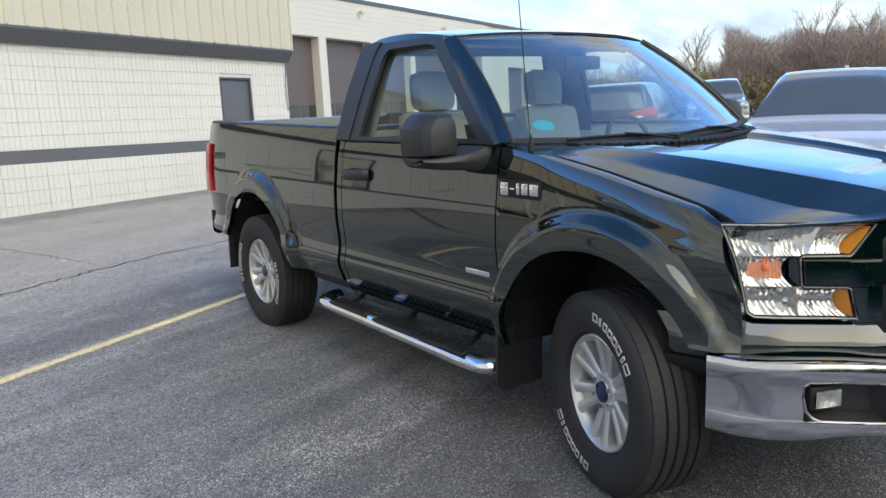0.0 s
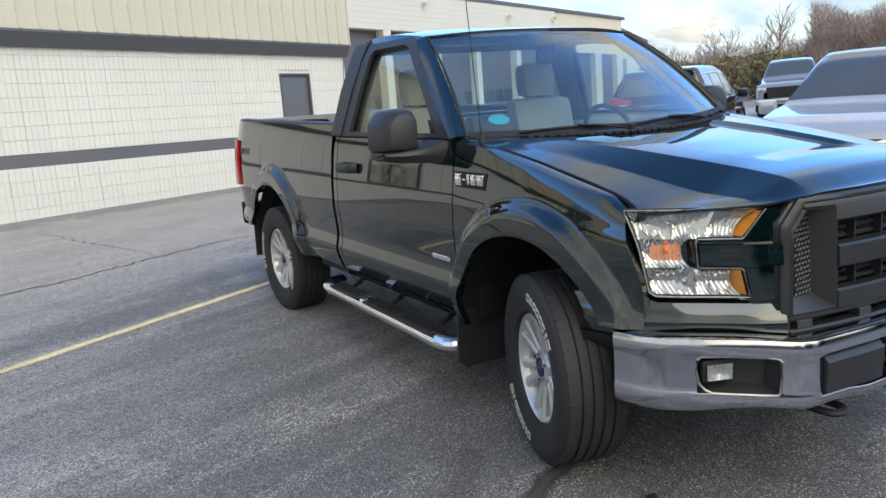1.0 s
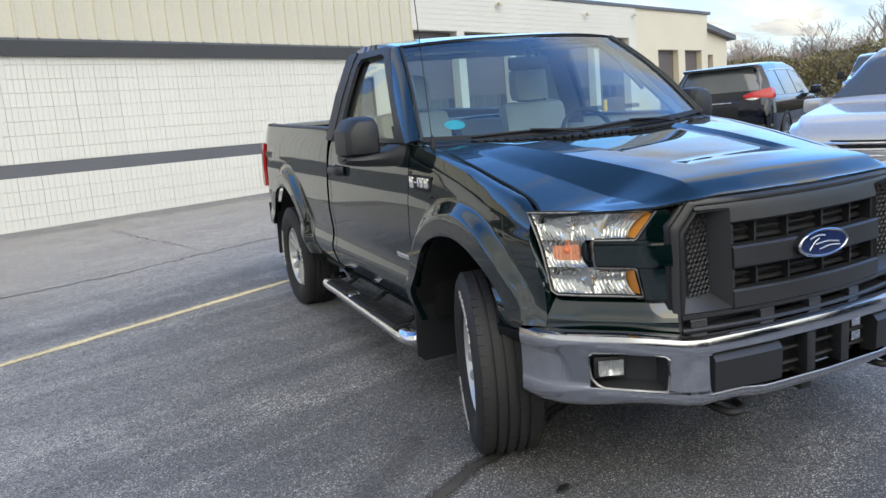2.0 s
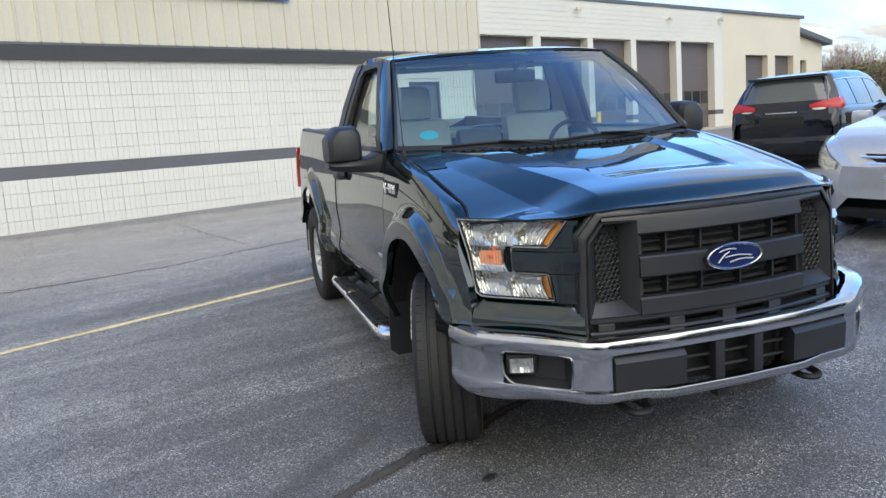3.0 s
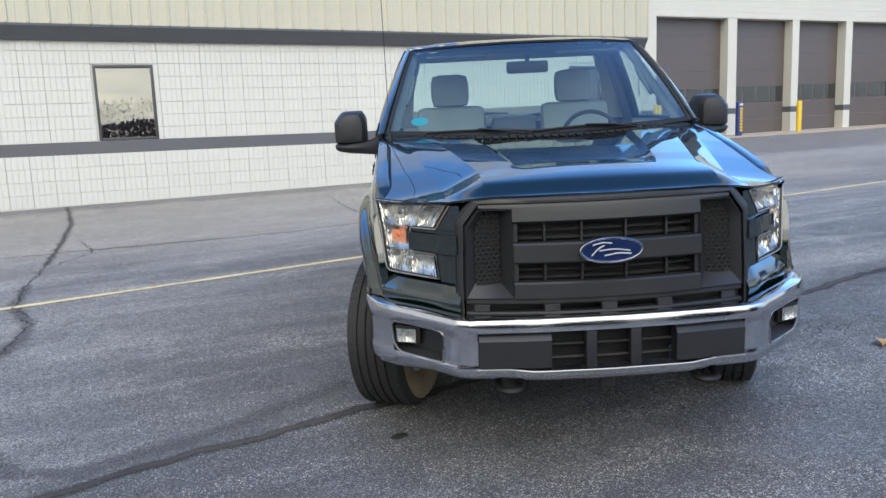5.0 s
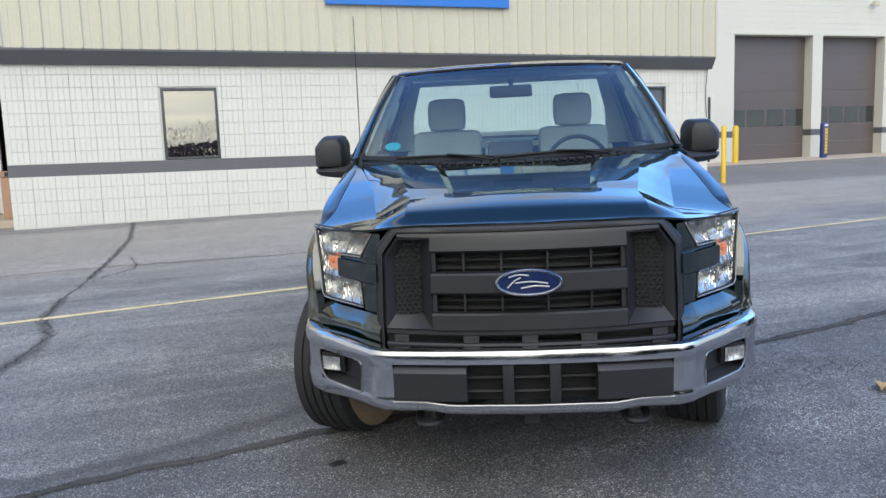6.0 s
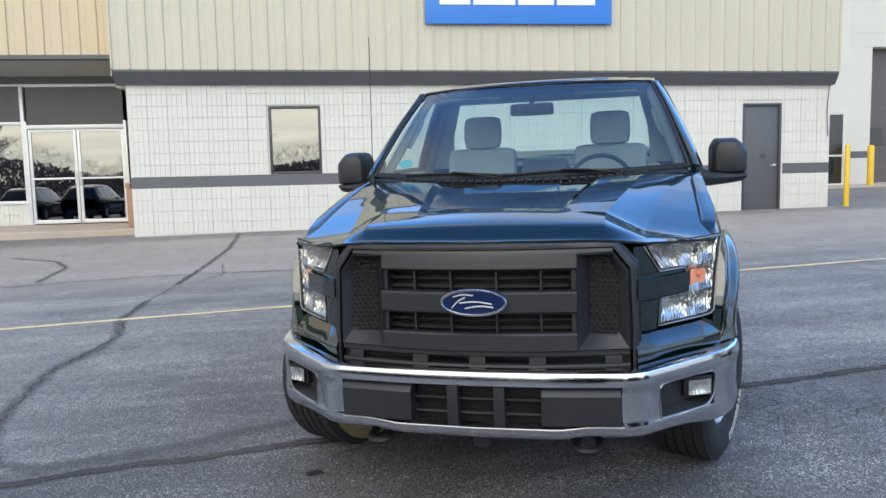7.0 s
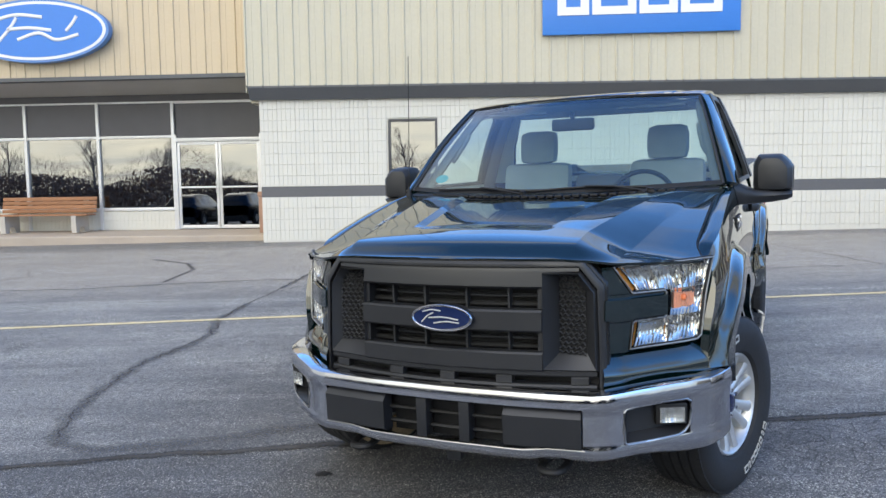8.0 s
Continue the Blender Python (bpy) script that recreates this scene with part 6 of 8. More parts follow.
# dark pads and centre opening
for s in (-1, 1):
    bm = B()
    xa = np.linspace(0.245, 0.525, 8)
    rws = [[(s * x, y, z) for x, y, z in bump_row(xa, z, o)] for z, o in ((0.455, -0.05), (0.456, -0.004), (0.470, 0.016), (0.580, 0.020), (0.598, 0.004), (0.608, -0.012), (0.608, -0.05))]
    sheet(bm, rws)
    for k in (0, -1):
        bm.faces.new([bm.verts.new(r[k]) for r in rws])
    bmesh.ops.remove_doubles(bm, verts=bm.verts, dist=0.0003)
    part("bumper_pad", bm, M_GRILLE, bumper, "dark grey plastic bumper pad")
    # fog lamp pocket
    pocket = B()
    xo, xi = np.linspace(0.655, 0.87, 8), np.linspace(0.672, 0.855, 8)
    f0 = [[(s * x, y, z) for x, y, z in bump_row(xo, z, -0.002)] for z in (0.466, 0.604)]
    b0 = [[(s * x, y + 0.045, z) for x, y, z in bump_row(xi, z, -0.02)] for z in (0.492, 0.590)]
    sheet(pocket, b0)
    sheet(pocket, [f0[0], b0[0]])
    sheet(pocket, [f0[1], b0[1]])
    sheet(pocket, [[f0[0][0], f0[1][0]], [b0[0][0], b0[1][0]]])
    sheet(pocket, [[f0[0][-1], f0[1][-1]], [b0[0][-1], b0[1][-1]]])
    part("fog_pocket", pocket, M_TRIM, bumper, "black fog lamp pocket", smooth=30)
    c = bump_row([0.816], 0.545, -0.016)[0]
    ang = math.atan2(bump_y(0.86) - bump_y(0.74), 0.12)
    fm = Matrix.Translation((s * c[0], c[1], c[2])) @ pose(0, 0, 0, 0, 0, math.degrees(s * ang * 0.55))
    fog = part("fog_lamp", box(B(), (-0.058, -0.004, -0.040), (0.058, 0.05, 0.040), 0.010, fm), M_BLACK, bumper, "small clear fog lamp")
    bm = B()
    sheet(bm, [[fm @ Vector((x, -0.014 + 0.009 * (1 - (x / 0.044) ** 2) * (1 - (z / 0.03) ** 2) + 0.002 * math.sin(x * 400), z)) for x in np.linspace(-0.044, 0.044, 15)] for z in np.linspace(-0.028, 0.028, 6)])
    part("fog_reflector", bm, M_FOG, fog, smooth=20)
    bm = B()
    sheet(bm, [[fm @ Vector((x, -0.017, z)) for x in (-0.045, 0.0, 0.045)] for z in (-0.029, 0.029)])
    part("fog_lens", bm, M_LENS, fog)
    # chamfer that cuts the pocket's lower outer corner, bright edge
    bm = B()
    rim = [(0.664, 0.480), (0.672, 0.470), (0.72, 0.468), (0.78, 0.468), (0.830, 0.470), (0.848, 0.482), (0.862, 0.505), (0.867, 0.55), (0.865, 0.588), (0.855, 0.600), (0.78, 0.603), (0.70, 0.603), (0.670, 0.600), (0.662, 0.588), (0.661, 0.53)]
    tube(bm, [(s * x, y, z) for x, y, z in [bump_row([q[0]], q[1], 0.0015)[0] for q in rim]], 0.0048, 0.0055, 6, closed=True)
    part("pocket_edge", bm, M_LIP, bumper)
    # tow hook
    bm = B()
    tube(bm, smooth_path([(s * 0.375, -0.86, 0.37), (s * 0.36, -0.98, 0.365), (s * 0.385, -1.02, 0.362), (s * 0.43, -1.01, 0.362), (s * 0.445, -0.95, 0.365), (s * 0.44, -0.86, 0.37)], 5), 0.016, 0.014, 8)
    box(bm, (s * 0.36 - 0.02, -0.96, 0.37), (s * 0.36 + 0.02, -0.84, 0.42), 0.005)
    part("tow_hook", bm, M_BLACK, truck, "black steel tow hook")
# chrome lips above and below the centre opening
for zz, oo in ((0.614, 0.003), (0.449, 0.004)):
    bm = B()
    tube(bm, bump_row(np.linspace(-0.535, 0.535, 25), zz, oo), 0.0035, 0.0035, 6)
    part("opening_edge", bm, M_LIP, bumper)
bm = B()
sheet(bm, [[(x, y + 0.09, z) for x, y, z in bump_row(np.linspace(-0.25, 0.25, 5), z, 0)] for z in (0.44, 0.62)])
part("intake_back", bm, M_BLACK, bumper, smooth=0)
for x in (-0.088, 0.088):
    part("intake_post", box(B(), (x - 0.021, bump_y(x) - 0.002, 0.455), (x + 0.021, bump_y(x) + 0.06, 0.605), 0.004), M_GRILLE, bumper)
for z in (0.49, 0.545):
    bm = B()
    tube(bm, [(x, y + 0.045, z) for x, y, z in bump_row(np.linspace(-0.245, 0.245, 7), z, 0)], 0.012, 0.008, 6)
    part("intake_slat", bm, M_BLACK, bumper)
bm = B()
rows = [bump_row(np.linspace(-0.72, 0.72, 25), z, o) for z, o in ((0.414, -0.04), (0.396, -0.06), (0.372, -0.10), (0.368, -0.2))]
part("air_dam", sheet(bm, rows), M_BLACK, truck, "black lower valance")
part("skid_tab", box(B(), (-0.03, -0.97, 0.335), (0.03, -0.92, 0.40), 0.006), M_GRILLE, truck)

# fender badge on both sides: plain chrome shapes on a dark plate
for s in (-1, 1):
    w = fender_w(0.40, 1.17)
    part("badge_plate", box(B(), (s * (w - 0.01), 0.275, 1.115), (s * (w + 0.007), 0.53, 1.190), 0.004), M_BLACK, truck)
    for a, b, z0, z1 in ((0.465, 0.515, 1.125, 1.182), (0.425, 0.455, 1.150, 1.160), (0.395, 0.415, 1.133, 1.182), (0.345, 0.385, 1.133, 1.182), (0.285, 0.335, 1.133, 1.182)):
        part("badge_shape", box(B(), (s * (w + 0.004), a, z0), (s * (w + 0.013), b, z1), 0.005), M_BRIGHT, truck, "plain chrome badge shape")

# inner wheel wells and underside
for yc in (0.0, AXR):
    for s in (-1, 1):
        bm = B()
        rows = [[(s * x, yc + 0.55 * math.cos(a), WR + 0.60 * math.sin(a)) for a in np.linspace(0.06, math.pi - 0.06, 22)] for x in (0.962, 0.45)]
        sheet(bm, rows)
        bm.faces.new([bm.verts.new(p) for p in rows[1]])
        part("wheel_well", bm, M_BLACK, truck)
bm = B()
box(bm, (-0.44, -0.75, 0.42), (0.44, 4.0, 0.50))
box(bm, (-0.9, 0.6, 0.44), (0.9, 2.45, 0.52))
box(bm, (-0.44, -0.80, 0.50), (0.44, -0.6, 1.05))
box(bm, (-0.88, 0.50, 0.45), (0.88, 0.56, 1.28))
part("underbody", bm, M_BLACK, truck, smooth=0)
bm = B()
rod(bm, (-0.75, AXR, WR), (0.75, AXR, WR), 0.05)
bmesh.ops.create_uvsphere(bm, u_segments=16, v_segments=10, radius=0.16, matrix=Matrix.Translation((0, AXR, WR)))
rod(bm, (-0.72, 0.02, WR - 0.02), (0.72, 0.02, WR - 0.02), 0.045)
for s in (-1, 1):
    box(bm, (s * 0.43 - 0.04, -0.7, 0.44), (s * 0.43 + 0.04, 4.1, 0.58))
part("axle", bm, M_BLACK, truck)

# bed floor, front wall, tailgate, rear bumper
part("bed_floor", box(B(), (-0.84, 1.98, 0.86), (0.84, 4.07, 0.90)), M_TRIM, truck, smooth=0)
part("bed_front", box(B(), (-0.90, 1.975, 0.52), (0.90, 2.02, 1.40), 0.008), M_PAINT, truck)
bm = B()
box(bm, (-0.80, 4.06, 0.80), (0.80, 4.125, 1.435), 0.015)
part("tailgate", bm, M_PAINT, truck)
bm = B()
rows = [[(x, 4.20 - 0.10 * abs(x / 0.95) ** 3 + dy, z) for x in np.linspace(-0.95, 0.95, 21)] for z, dy in ((0.74, -0.12), (0.745, -0.02), (0.73, 0.0), (0.58, 0.0), (0.56, -0.03), (0.56, -0.12))]
part("rear_bumper", sheet(bm, rows), M_CHROME, truck, "chrome rear bumper")

# step bars and mud flaps
for s in (-1, 1):
    bar = B()
    x = s * 0.985
    tube(bar, smooth_path([(s * 0.86, 0.60, 0.33), (s * 0.94, 0.615, 0.328), (x, 0.68, 0.325), (x, 1.0, 0.33), (x, 1.8, 0.345), (x, 2.10, 0.35), (s * 0.93, 2.19, 0.352), (s * 0.86, 2.20, 0.355)], 6), 0.058, 0.040, 14)
    bar = part("step_bar", bar, M_BRIGHT, truck, "chrome tubular side step")
    for y0, zp in ((0.74, 0.364), (1.14, 0.368), (1.62, 0.376)):
        bm = B()
        box(bm, (x - 0.060, y0, zp), (x + 0.040, y0 + 0.38, zp + 0.012), 0.004)
        for k in range(9):
            box(bm, (x - 0.036, y0 + 0.02 + k * 0.04, zp + 0.010), (x + 0.036, y0 + 0.034 + k * 0.04, zp + 0.022))
        part("step_pad", bm, M_TRIM, bar, "black ribbed step pad", smooth=0)
    for y in (0.85, 1.40, 1.95):
        part("step_bracket", rod(B(), (s * 0.70, y, 0.46), (s * 0.96, y, 0.33), 0.014, 8), M_BLACK, bar)
    bm = B()
    prism(bm, [(0.70, 0.62), (0.985, 0.62), (0.995, 0.26), (0.955, 0.225), (0.72, 0.225)], 1, 0.535, 0.548)
    for v in bm.verts:
        v.co.x *= s
    part("mud_flap", bm, M_TRIM, truck, "black front mud flap")
    bm = B()
    prism(bm, [(0.70, 0.70), (0.985, 0.70), (0.995, 0.33), (0.72, 0.33)], 1, AXR + 0.56, AXR + 0.573)
    for v in bm.verts:
        v.co.x *= s
    part("mud_flap", bm, M_TRIM, truck, "black rear mud flap")


# wheels: outer face towards +x of the wheel's own axes
def make_wheel():
    w = empty("wheel", Matrix.Identity(4), "", "")
    # tyre carcass with circumferential grooves
    prof = [(-0.095, 0.222), (-0.118, 0.235), (-0.132, 0.275), (-0.136, 0.315), (-0.130, 0.350), (-0.118, 0.372), (-0.104, 0.381)]
    for a in (-0.062, -0.020, 0.022, 0.064):
        prof += [(a - 0.006, 0.3855), (a - 0.004, 0.376), (a + 0.004, 0.376), (a + 0.006, 0.3855)]
    prof += [(0.104, 0.381), (0.118, 0.372), (0.130, 0.350), (0.136, 0.315), (0.132, 0.275), (0.118, 0.235), (0.095, 0.222), (0.080, 0.216), (-0.080, 0.216), (-0.095, 0.222)]
    tyre = part("tyre", lathe(B(), prof, 72), M_TYRE, w, "worn black tyre with raised white letters")
    # tread blocks: fine cross cuts on the shoulders as raised lugs
    bm = B()
    for k in range(60):
        t = 2 * math.pi * k / 60
        for a0, a1 in ((-0.112, -0.070), (0.072, 0.112)):
            box(bm, (a0, -0.0182, 0.3690), (a1, 0.0182, 0.3832), 0.0, Matrix.Rotation(t, 4, "X"))
        for a0, a1 in ((-0.054, -0.028), (-0.012, 0.014), (0.030, 0.056)):
            box(bm, (a0, -0.0165, 0.380), (a1, 0.0165, 0.3868), 0.0, Matrix.Rotation(t + 0.03, 4, "X"))
    tagged(part("tread", bm, M_TYRE, tyre, smooth=0), kind="stuff")
    # letter-like marks on the sidewall, two groups
    for c0 in (0.6, 0.6 + math.pi):
        bm = B()
        for k, wd in enumerate((0.020, 0.007, 0.015, 0.015, 0.014, 0.013, 0.007, 0.016)):
            t = c0 + (k - 3.5) * 0.118
            m4 = Matrix.Rotation(t, 4, "X")
            h = 0.030
            for lo, hi in (((0.1325, -wd, 0.292), (0.1385, -wd + 0.004, 0.292 + h)), ((0.1325, wd - 0.004, 0.292), (0.1385, wd, 0.292 + h)), ((0.1325, -wd + 0.004, 0.292), (0.1385, wd - 0.004, 0.296)), ((0.1325, -wd + 0.004, 0.288 + h), (0.1385, wd - 0.004, 0.292 + h))):
                box(bm, lo, hi, 0.0, m4)
        part("sidewall_lettering", bm, M_LETTER, tyre, "white raised sidewall marks", smooth=0)
    # rim
    prof = [(0.085, 0.2235), (0.104, 0.2225), (0.107, 0.216), (0.098, 0.206), (0.060, 0.198), (0.0, 0.194), (-0.09, 0.200), (-0.104, 0.222), (-0.085, 0.2235)]
    rim = part("rim", lathe(B(), prof, 56), M_ALLOY, w, "silver alloy rim with paired spokes")
    for k in range(6):
        t = 2 * math.pi * k / 6
        bm = B()
        for sgn in (-1, 1):
            secs = []
            for r, half, yc, x0, x1 in ((0.050, 0.017, 0.014, 0.030, 0.074), (0.085, 0.018, 0.020, 0.030, 0.078), (0.130, 0.019, 0.028, 0.040, 0.085), (0.175, 0.021, 0.038, 0.048, 0.094), (0.202, 0.026, 0.046, 0.050, 0.099)):
                c = sgn * yc
                secs.append([(x0, c - half, r), (x1 - 0.006, c - half, r), (x1, c - half * 0.45, r), (x1, c + half * 0.45, r), (x1 - 0.006, c + half, r), (x0, c + half, r)])
            sheet(bm, secs, closed_u=True)
        box(bm, (0.038, -0.020, 0.06), (0.066, 0.020, 0.19))
        bmesh.ops.rotate(bm, verts=bm.verts, matrix=Matrix.Rotation(t, 3, "X"))
        part("spoke", bm, M_ALLOY, rim, smooth=30)
        bm = B()
        t2 = t + math.pi / 6
        rod(bm, (0.055, 0.0575 * math.cos(t2), 0.0575 * math.sin(t2)), (0.094, 0.0575 * math.cos(t2), 0.0575 * math.sin(t2)), 0.0105, 6, 0.009)
        part("lug_nut", bm, M_BRIGHT, rim)
    bm = B()
    lathe(bm, [(0.03, 0.078), (0.070, 0.076), (0.078, 0.070), (0.080, 0.045), (0.085, 0.042)], 32)
    part("hub", bm, M_ALLOY, rim)
    bm = B()
    lathe(bm, [(0.080, 0.042), (0.092, 0.038), (0.096, 0.024), (0.097, 0.0005)], 24)
    part("centre_cap", bm, M_EMBLEM, rim, "dark blue centre cap")
    bm = B()
    lathe(bm, [(-0.1345, 0.352), (-0.1385, 0.318), (-0.1345, 0.275), (-0.1205, 0.236), (-0.100, 0.222)], 60)
    part("dusty_inner_wall", bm, M_RUSTY, tyre, "dusty brown inner tyre wall")
    # brake disc and dusty inner side
    bm = B()
    lathe(bm, [(-0.02, 0.06), (-0.02, 0.165), (0.005, 0.165), (0.005, 0.06)], 40)
    part("brake_disc", bm, M_ALLOY, w, "steel brake disc")
    bm = B()
    lathe(bm, [(-0.100, 0.221), (-0.094, 0.205), (-0.06, 0.19), (-0.045, 0.12), (-0.05, 0.02)], 40)
    part("inner_dust_shield", bm, M_RUSTY, w, "rust brown dusty inner wheel side")
    return w


wheel = make_wheel()
wheel.parent = truck
STEER = -19.0
WSC = Matrix.Scale(1.022, 4)
WZ = 0.384
wheel.matrix_local = pose(0.872, -0.045, WZ, 0, 0, STEER) @ WSC
for x, y, rz, spin in ((-0.858, -0.062, 180 + STEER, 115), (-0.868, AXR, 180, 50), (0.868, AXR, 0, 10)):
    c = copy_thing(wheel, pose(x, y, WZ, 0, 0, rz) @ pose(0, 0, 0, spin, 0, 0) @ WSC)
    c.parent = truck

# ---- cab interior ----
bm = B()
rows = []
for z, y in ((0.60, 0.95), (1.00, 0.86), (1.18, 0.80), (1.27, 0.76), (1.30, 0.68), (1.305, 0.55), (1.30, 0.40)):
    rows.append([(x, y - 0.05 * (1 - (x / 0.83) ** 2) - (0.03 if z < 1.28 and abs(x) < 0.2 else 0), z + (0.035 * math.exp(-((x - 0.40) / 0.2) ** 2) if z > 1.2 else 0)) for x in np.linspace(-0.83, 0.83, 25)])
part("dashboard", sheet(bm, rows), M_DASH, truck, "dark grey dashboard")
steer = part("steering_wheel", tube(B(), [(0.40 + 0.185 * math.cos(a), 0.93 + 0.185 * math.sin(a) * 0.36, 1.235 + 0.185 * math.sin(a) * 0.93) for a in np.linspace(0, 2 * math.pi, 37)[:-1]], 0.014, 0.014, 8, closed=True, up=(0.1, 0.9, -0.4)), M_BLACK, truck, "black steering wheel")
bm = B()
for a in (0.1, math.pi - 0.1, -math.pi / 2):
    rod(bm, (0.40, 0.92, 1.235), (0.40 + 0.18 * math.cos(a), 0.93 + 0.065 * math.sin(a), 1.235 + 0.165 * math.sin(a)), 0.014, 8)
rod(bm, (0.40, 0.93, 1.235), (0.40, 0.70, 1.17), 0.035, 12)
part("steering_hub", bm, M_BLACK, steer)


def cushion(bm, cx, y0, y1, z0, z1, half, lean, round_=0.06):
    """A padded upright block."""
    v0 = len(bm.verts)
    box(bm, (cx - half, y0, z0), (cx + half, y1, z1), round_)
    bm.verts.ensure_lookup_table()
    for v in bm.verts[v0:]:
        v.co.y += (v.co.z - z0) * lean
        v.co.z += 0.0
    return bm


for cx in (-0.445, 0.445):
    seat = empty("seat", Matrix.Identity(4), "", "")
    seat.parent = truck
    seat["label"] = "grey cloth bucket seat with a headrest"
    part("seat_base", cushion(B(), cx, 1.00, 1.52, 0.72, 0.90, 0.26, 0.0), M_SEAT, seat)
    part("backrest", cushion(B(), cx, 1.47, 1.60, 0.86, 1.475, 0.245, 0.22, 0.062), M_SEAT, seat)
    part("headrest", cushion(B(), cx, 1.61, 1.74, 1.470, 1.700, 0.135, 0.10, 0.062), M_SEAT, seat)
    bm = B()
    for dx in (-0.06, 0.06):
        rod(bm, (cx + dx, 1.64, 1.40), (cx + dx, 1.665, 1.50), 0.007, 8)
    part("headrest_post", bm, M_BRIGHT, seat)
part("centre_seat", cushion(B(), 0.0, 1.45, 1.56, 0.80, 1.39, 0.16, 0.20, 0.04), M_DASH, truck, "dark folded centre backrest")
mir = part("rear_view_mirror", box(B(), (-0.130, 0.915, 1.662), (0.130, 0.948, 1.735), 0.018), M_BLACK, truck, "black rear view mirror")
part("mirror_stalk", rod(B(), (0.0, 0.925, 1.73), (0.0, 0.918, 1.775), 0.014, 8), M_BLACK, mir)
for s in (-1, 1):
    part("sun_visor", box(B(), (s * 0.42 - 0.2, 1.13, 1.785), (s * 0.42 + 0.2, 1.28, 1.800), 0.006), M_PILLAR, truck)
# sticker inside the lower right corner of the screen
p = screen(-0.80, 0.12)
bm = B()
rows = [[screen(-0.80 + 0.055 * math.cos(a) * r, 0.135 + 0.038 * math.sin(a) * r) + Vector((0, 0.006, -0.006)) for a in np.linspace(0, 2 * math.pi, 21)[:-1]] for r in (0.05, 0.6, 1.0)]
part("sticker", sheet(bm, rows, closed_u=True), M_STICKER, truck, "cyan oval sticker inside the windscreen")
# wipers: thin blades lying low on the glass
for x0, x1, base in ((-0.06, -0.66, -0.10), (0.52, -0.06, 0.55)):
    def wp(x, v):
        return screen(x / 0.887, v) + Vector((0, -0.010, 0.008))
    bm = B()
    tube(bm, [wp(lerp(x0, x1, k / 10), 0.012 + 0.020 * math.sin(math.pi * k / 10)) for k in range(11)], 0.0055, 0.007, 6)
    w_ = part("wiper", bm, M_BLACK, truck, "black wiper")
    bm = B()
    tube(bm, [Vector((base, 0.255 + 0.24 * base * base, 1.318)), wp(lerp(base, x1, 0.30), 0.012) + Vector((0, -0.010, 0.012)), wp(lerp(x0, x1, 0.52), 0.034) + Vector((0, -0.004, 0.006))], 0.009, 0.006, 6)
    part("wiper_arm", bm, M_BLACK, w_)
    part("wiper_pivot", rod(B(), (base, 0.255 + 0.24 * base * base, 1.29), (base, 0.25 + 0.24 * base * base, 1.335), 0.016, 10), M_BLACK, w_)
# antenna on the right front fender
ant = part("antenna", rod(B(), (-0.862, 0.43, 1.33), (-0.868, 0.50, 2.13), 0.0022, 6), M_BLACK, truck, "thin black mast antenna")
bm = B()
lathe(bm, [(0.0, 0.018), (0.015, 0.014), (0.04, 0.008), (0.06, 0.004)], 12, "Z")
bmesh.ops.translate(bm, verts=bm.verts, vec=(-0.862, 0.428, 1.312))
part("antenna_base", bm, M_BLACK, ant)


# ---- other vehicles ----
M_SILVER = paint_mat("silver_paint", (0.56, 0.57, 0.59), 0.45, 1.5)
M_NAVY = paint_mat("near_black_paint", (0.010, 0.012, 0.018), 0.2, 1.5)
M_GREYPAINT = paint_mat("grey_paint", (0.34, 0.36, 0.39), 0.5, 1.5)
M_CARGLASS = mat("dark_car_glass", (0.075, 0.082, 0.085), 0.03, 0, 0.1, 2, 20, spec=0.8, coat=0.3)


class CarShape:
    """A car body from stations along its length: y, half width, sill, belt, top, half width at the top."""

    def __init__(self, stations):
        self.st = np.array(stations, float)

    def section(self, y):
        st = self.st
        w, zs, zb, zt, wt = [float(np.interp(y, st[:, 0], st[:, k])) for k in range(1, 6)]
        h = zb - zs
        pts = [(w * 0.86, zs), (w * 0.965, zs + 0.05), (w * 0.985, zs + 0.25 * h), (w, zs + 0.55 * h), (w * 0.99, zs + 0.82 * h), (w * 0.955, zb), (w * 0.93, zb + 0.02 * min(1, (zt - zb) / 0.1))]
        for k in (0.25, 0.5, 0.75, 0.92):
            pts.append((lerp(w * 0.92, wt, k), lerp(zb, zt, 0.06 + 0.90 * k ** 0.92)))
        for k in (0.94, 0.80, 0.55, 0.28, 0.0):
            pts.append((wt * k, zt - 0.025 * k ** 3 * min(1.0, (zt - zb) / 0.2)))
        return pts

    def patch(self, bm, i0, i1, y0, y1, off=0.0, n=12, sides=(-1, 1), mid=False):
        ys = np.linspace(y0, y1, n + 1)
        for s in sides:
            rows = []
            for y in ys:
                p = self.section(y)
                c = Vector((0, 0.9))
                row = []
                for k in range(i0, i1 + 1):
                    a, b = Vector(p[max(k - 1, 0)]), Vector(p[min(k + 1, len(p) - 1)])
                    d = b - a
                    nrm = Vector((d.y, -d.x)).normalized() if d.length > 1e-6 else Vector((0, 1))
                    q = Vector(p[k]) + nrm * off
                    row.append((s * max(q.x, 0.0), y, q.y))
                rows.append(row)
            sheet(bm, rows)
        bmesh.ops.remove_doubles(bm, verts=bm.verts, dist=0.0006)
        return bm


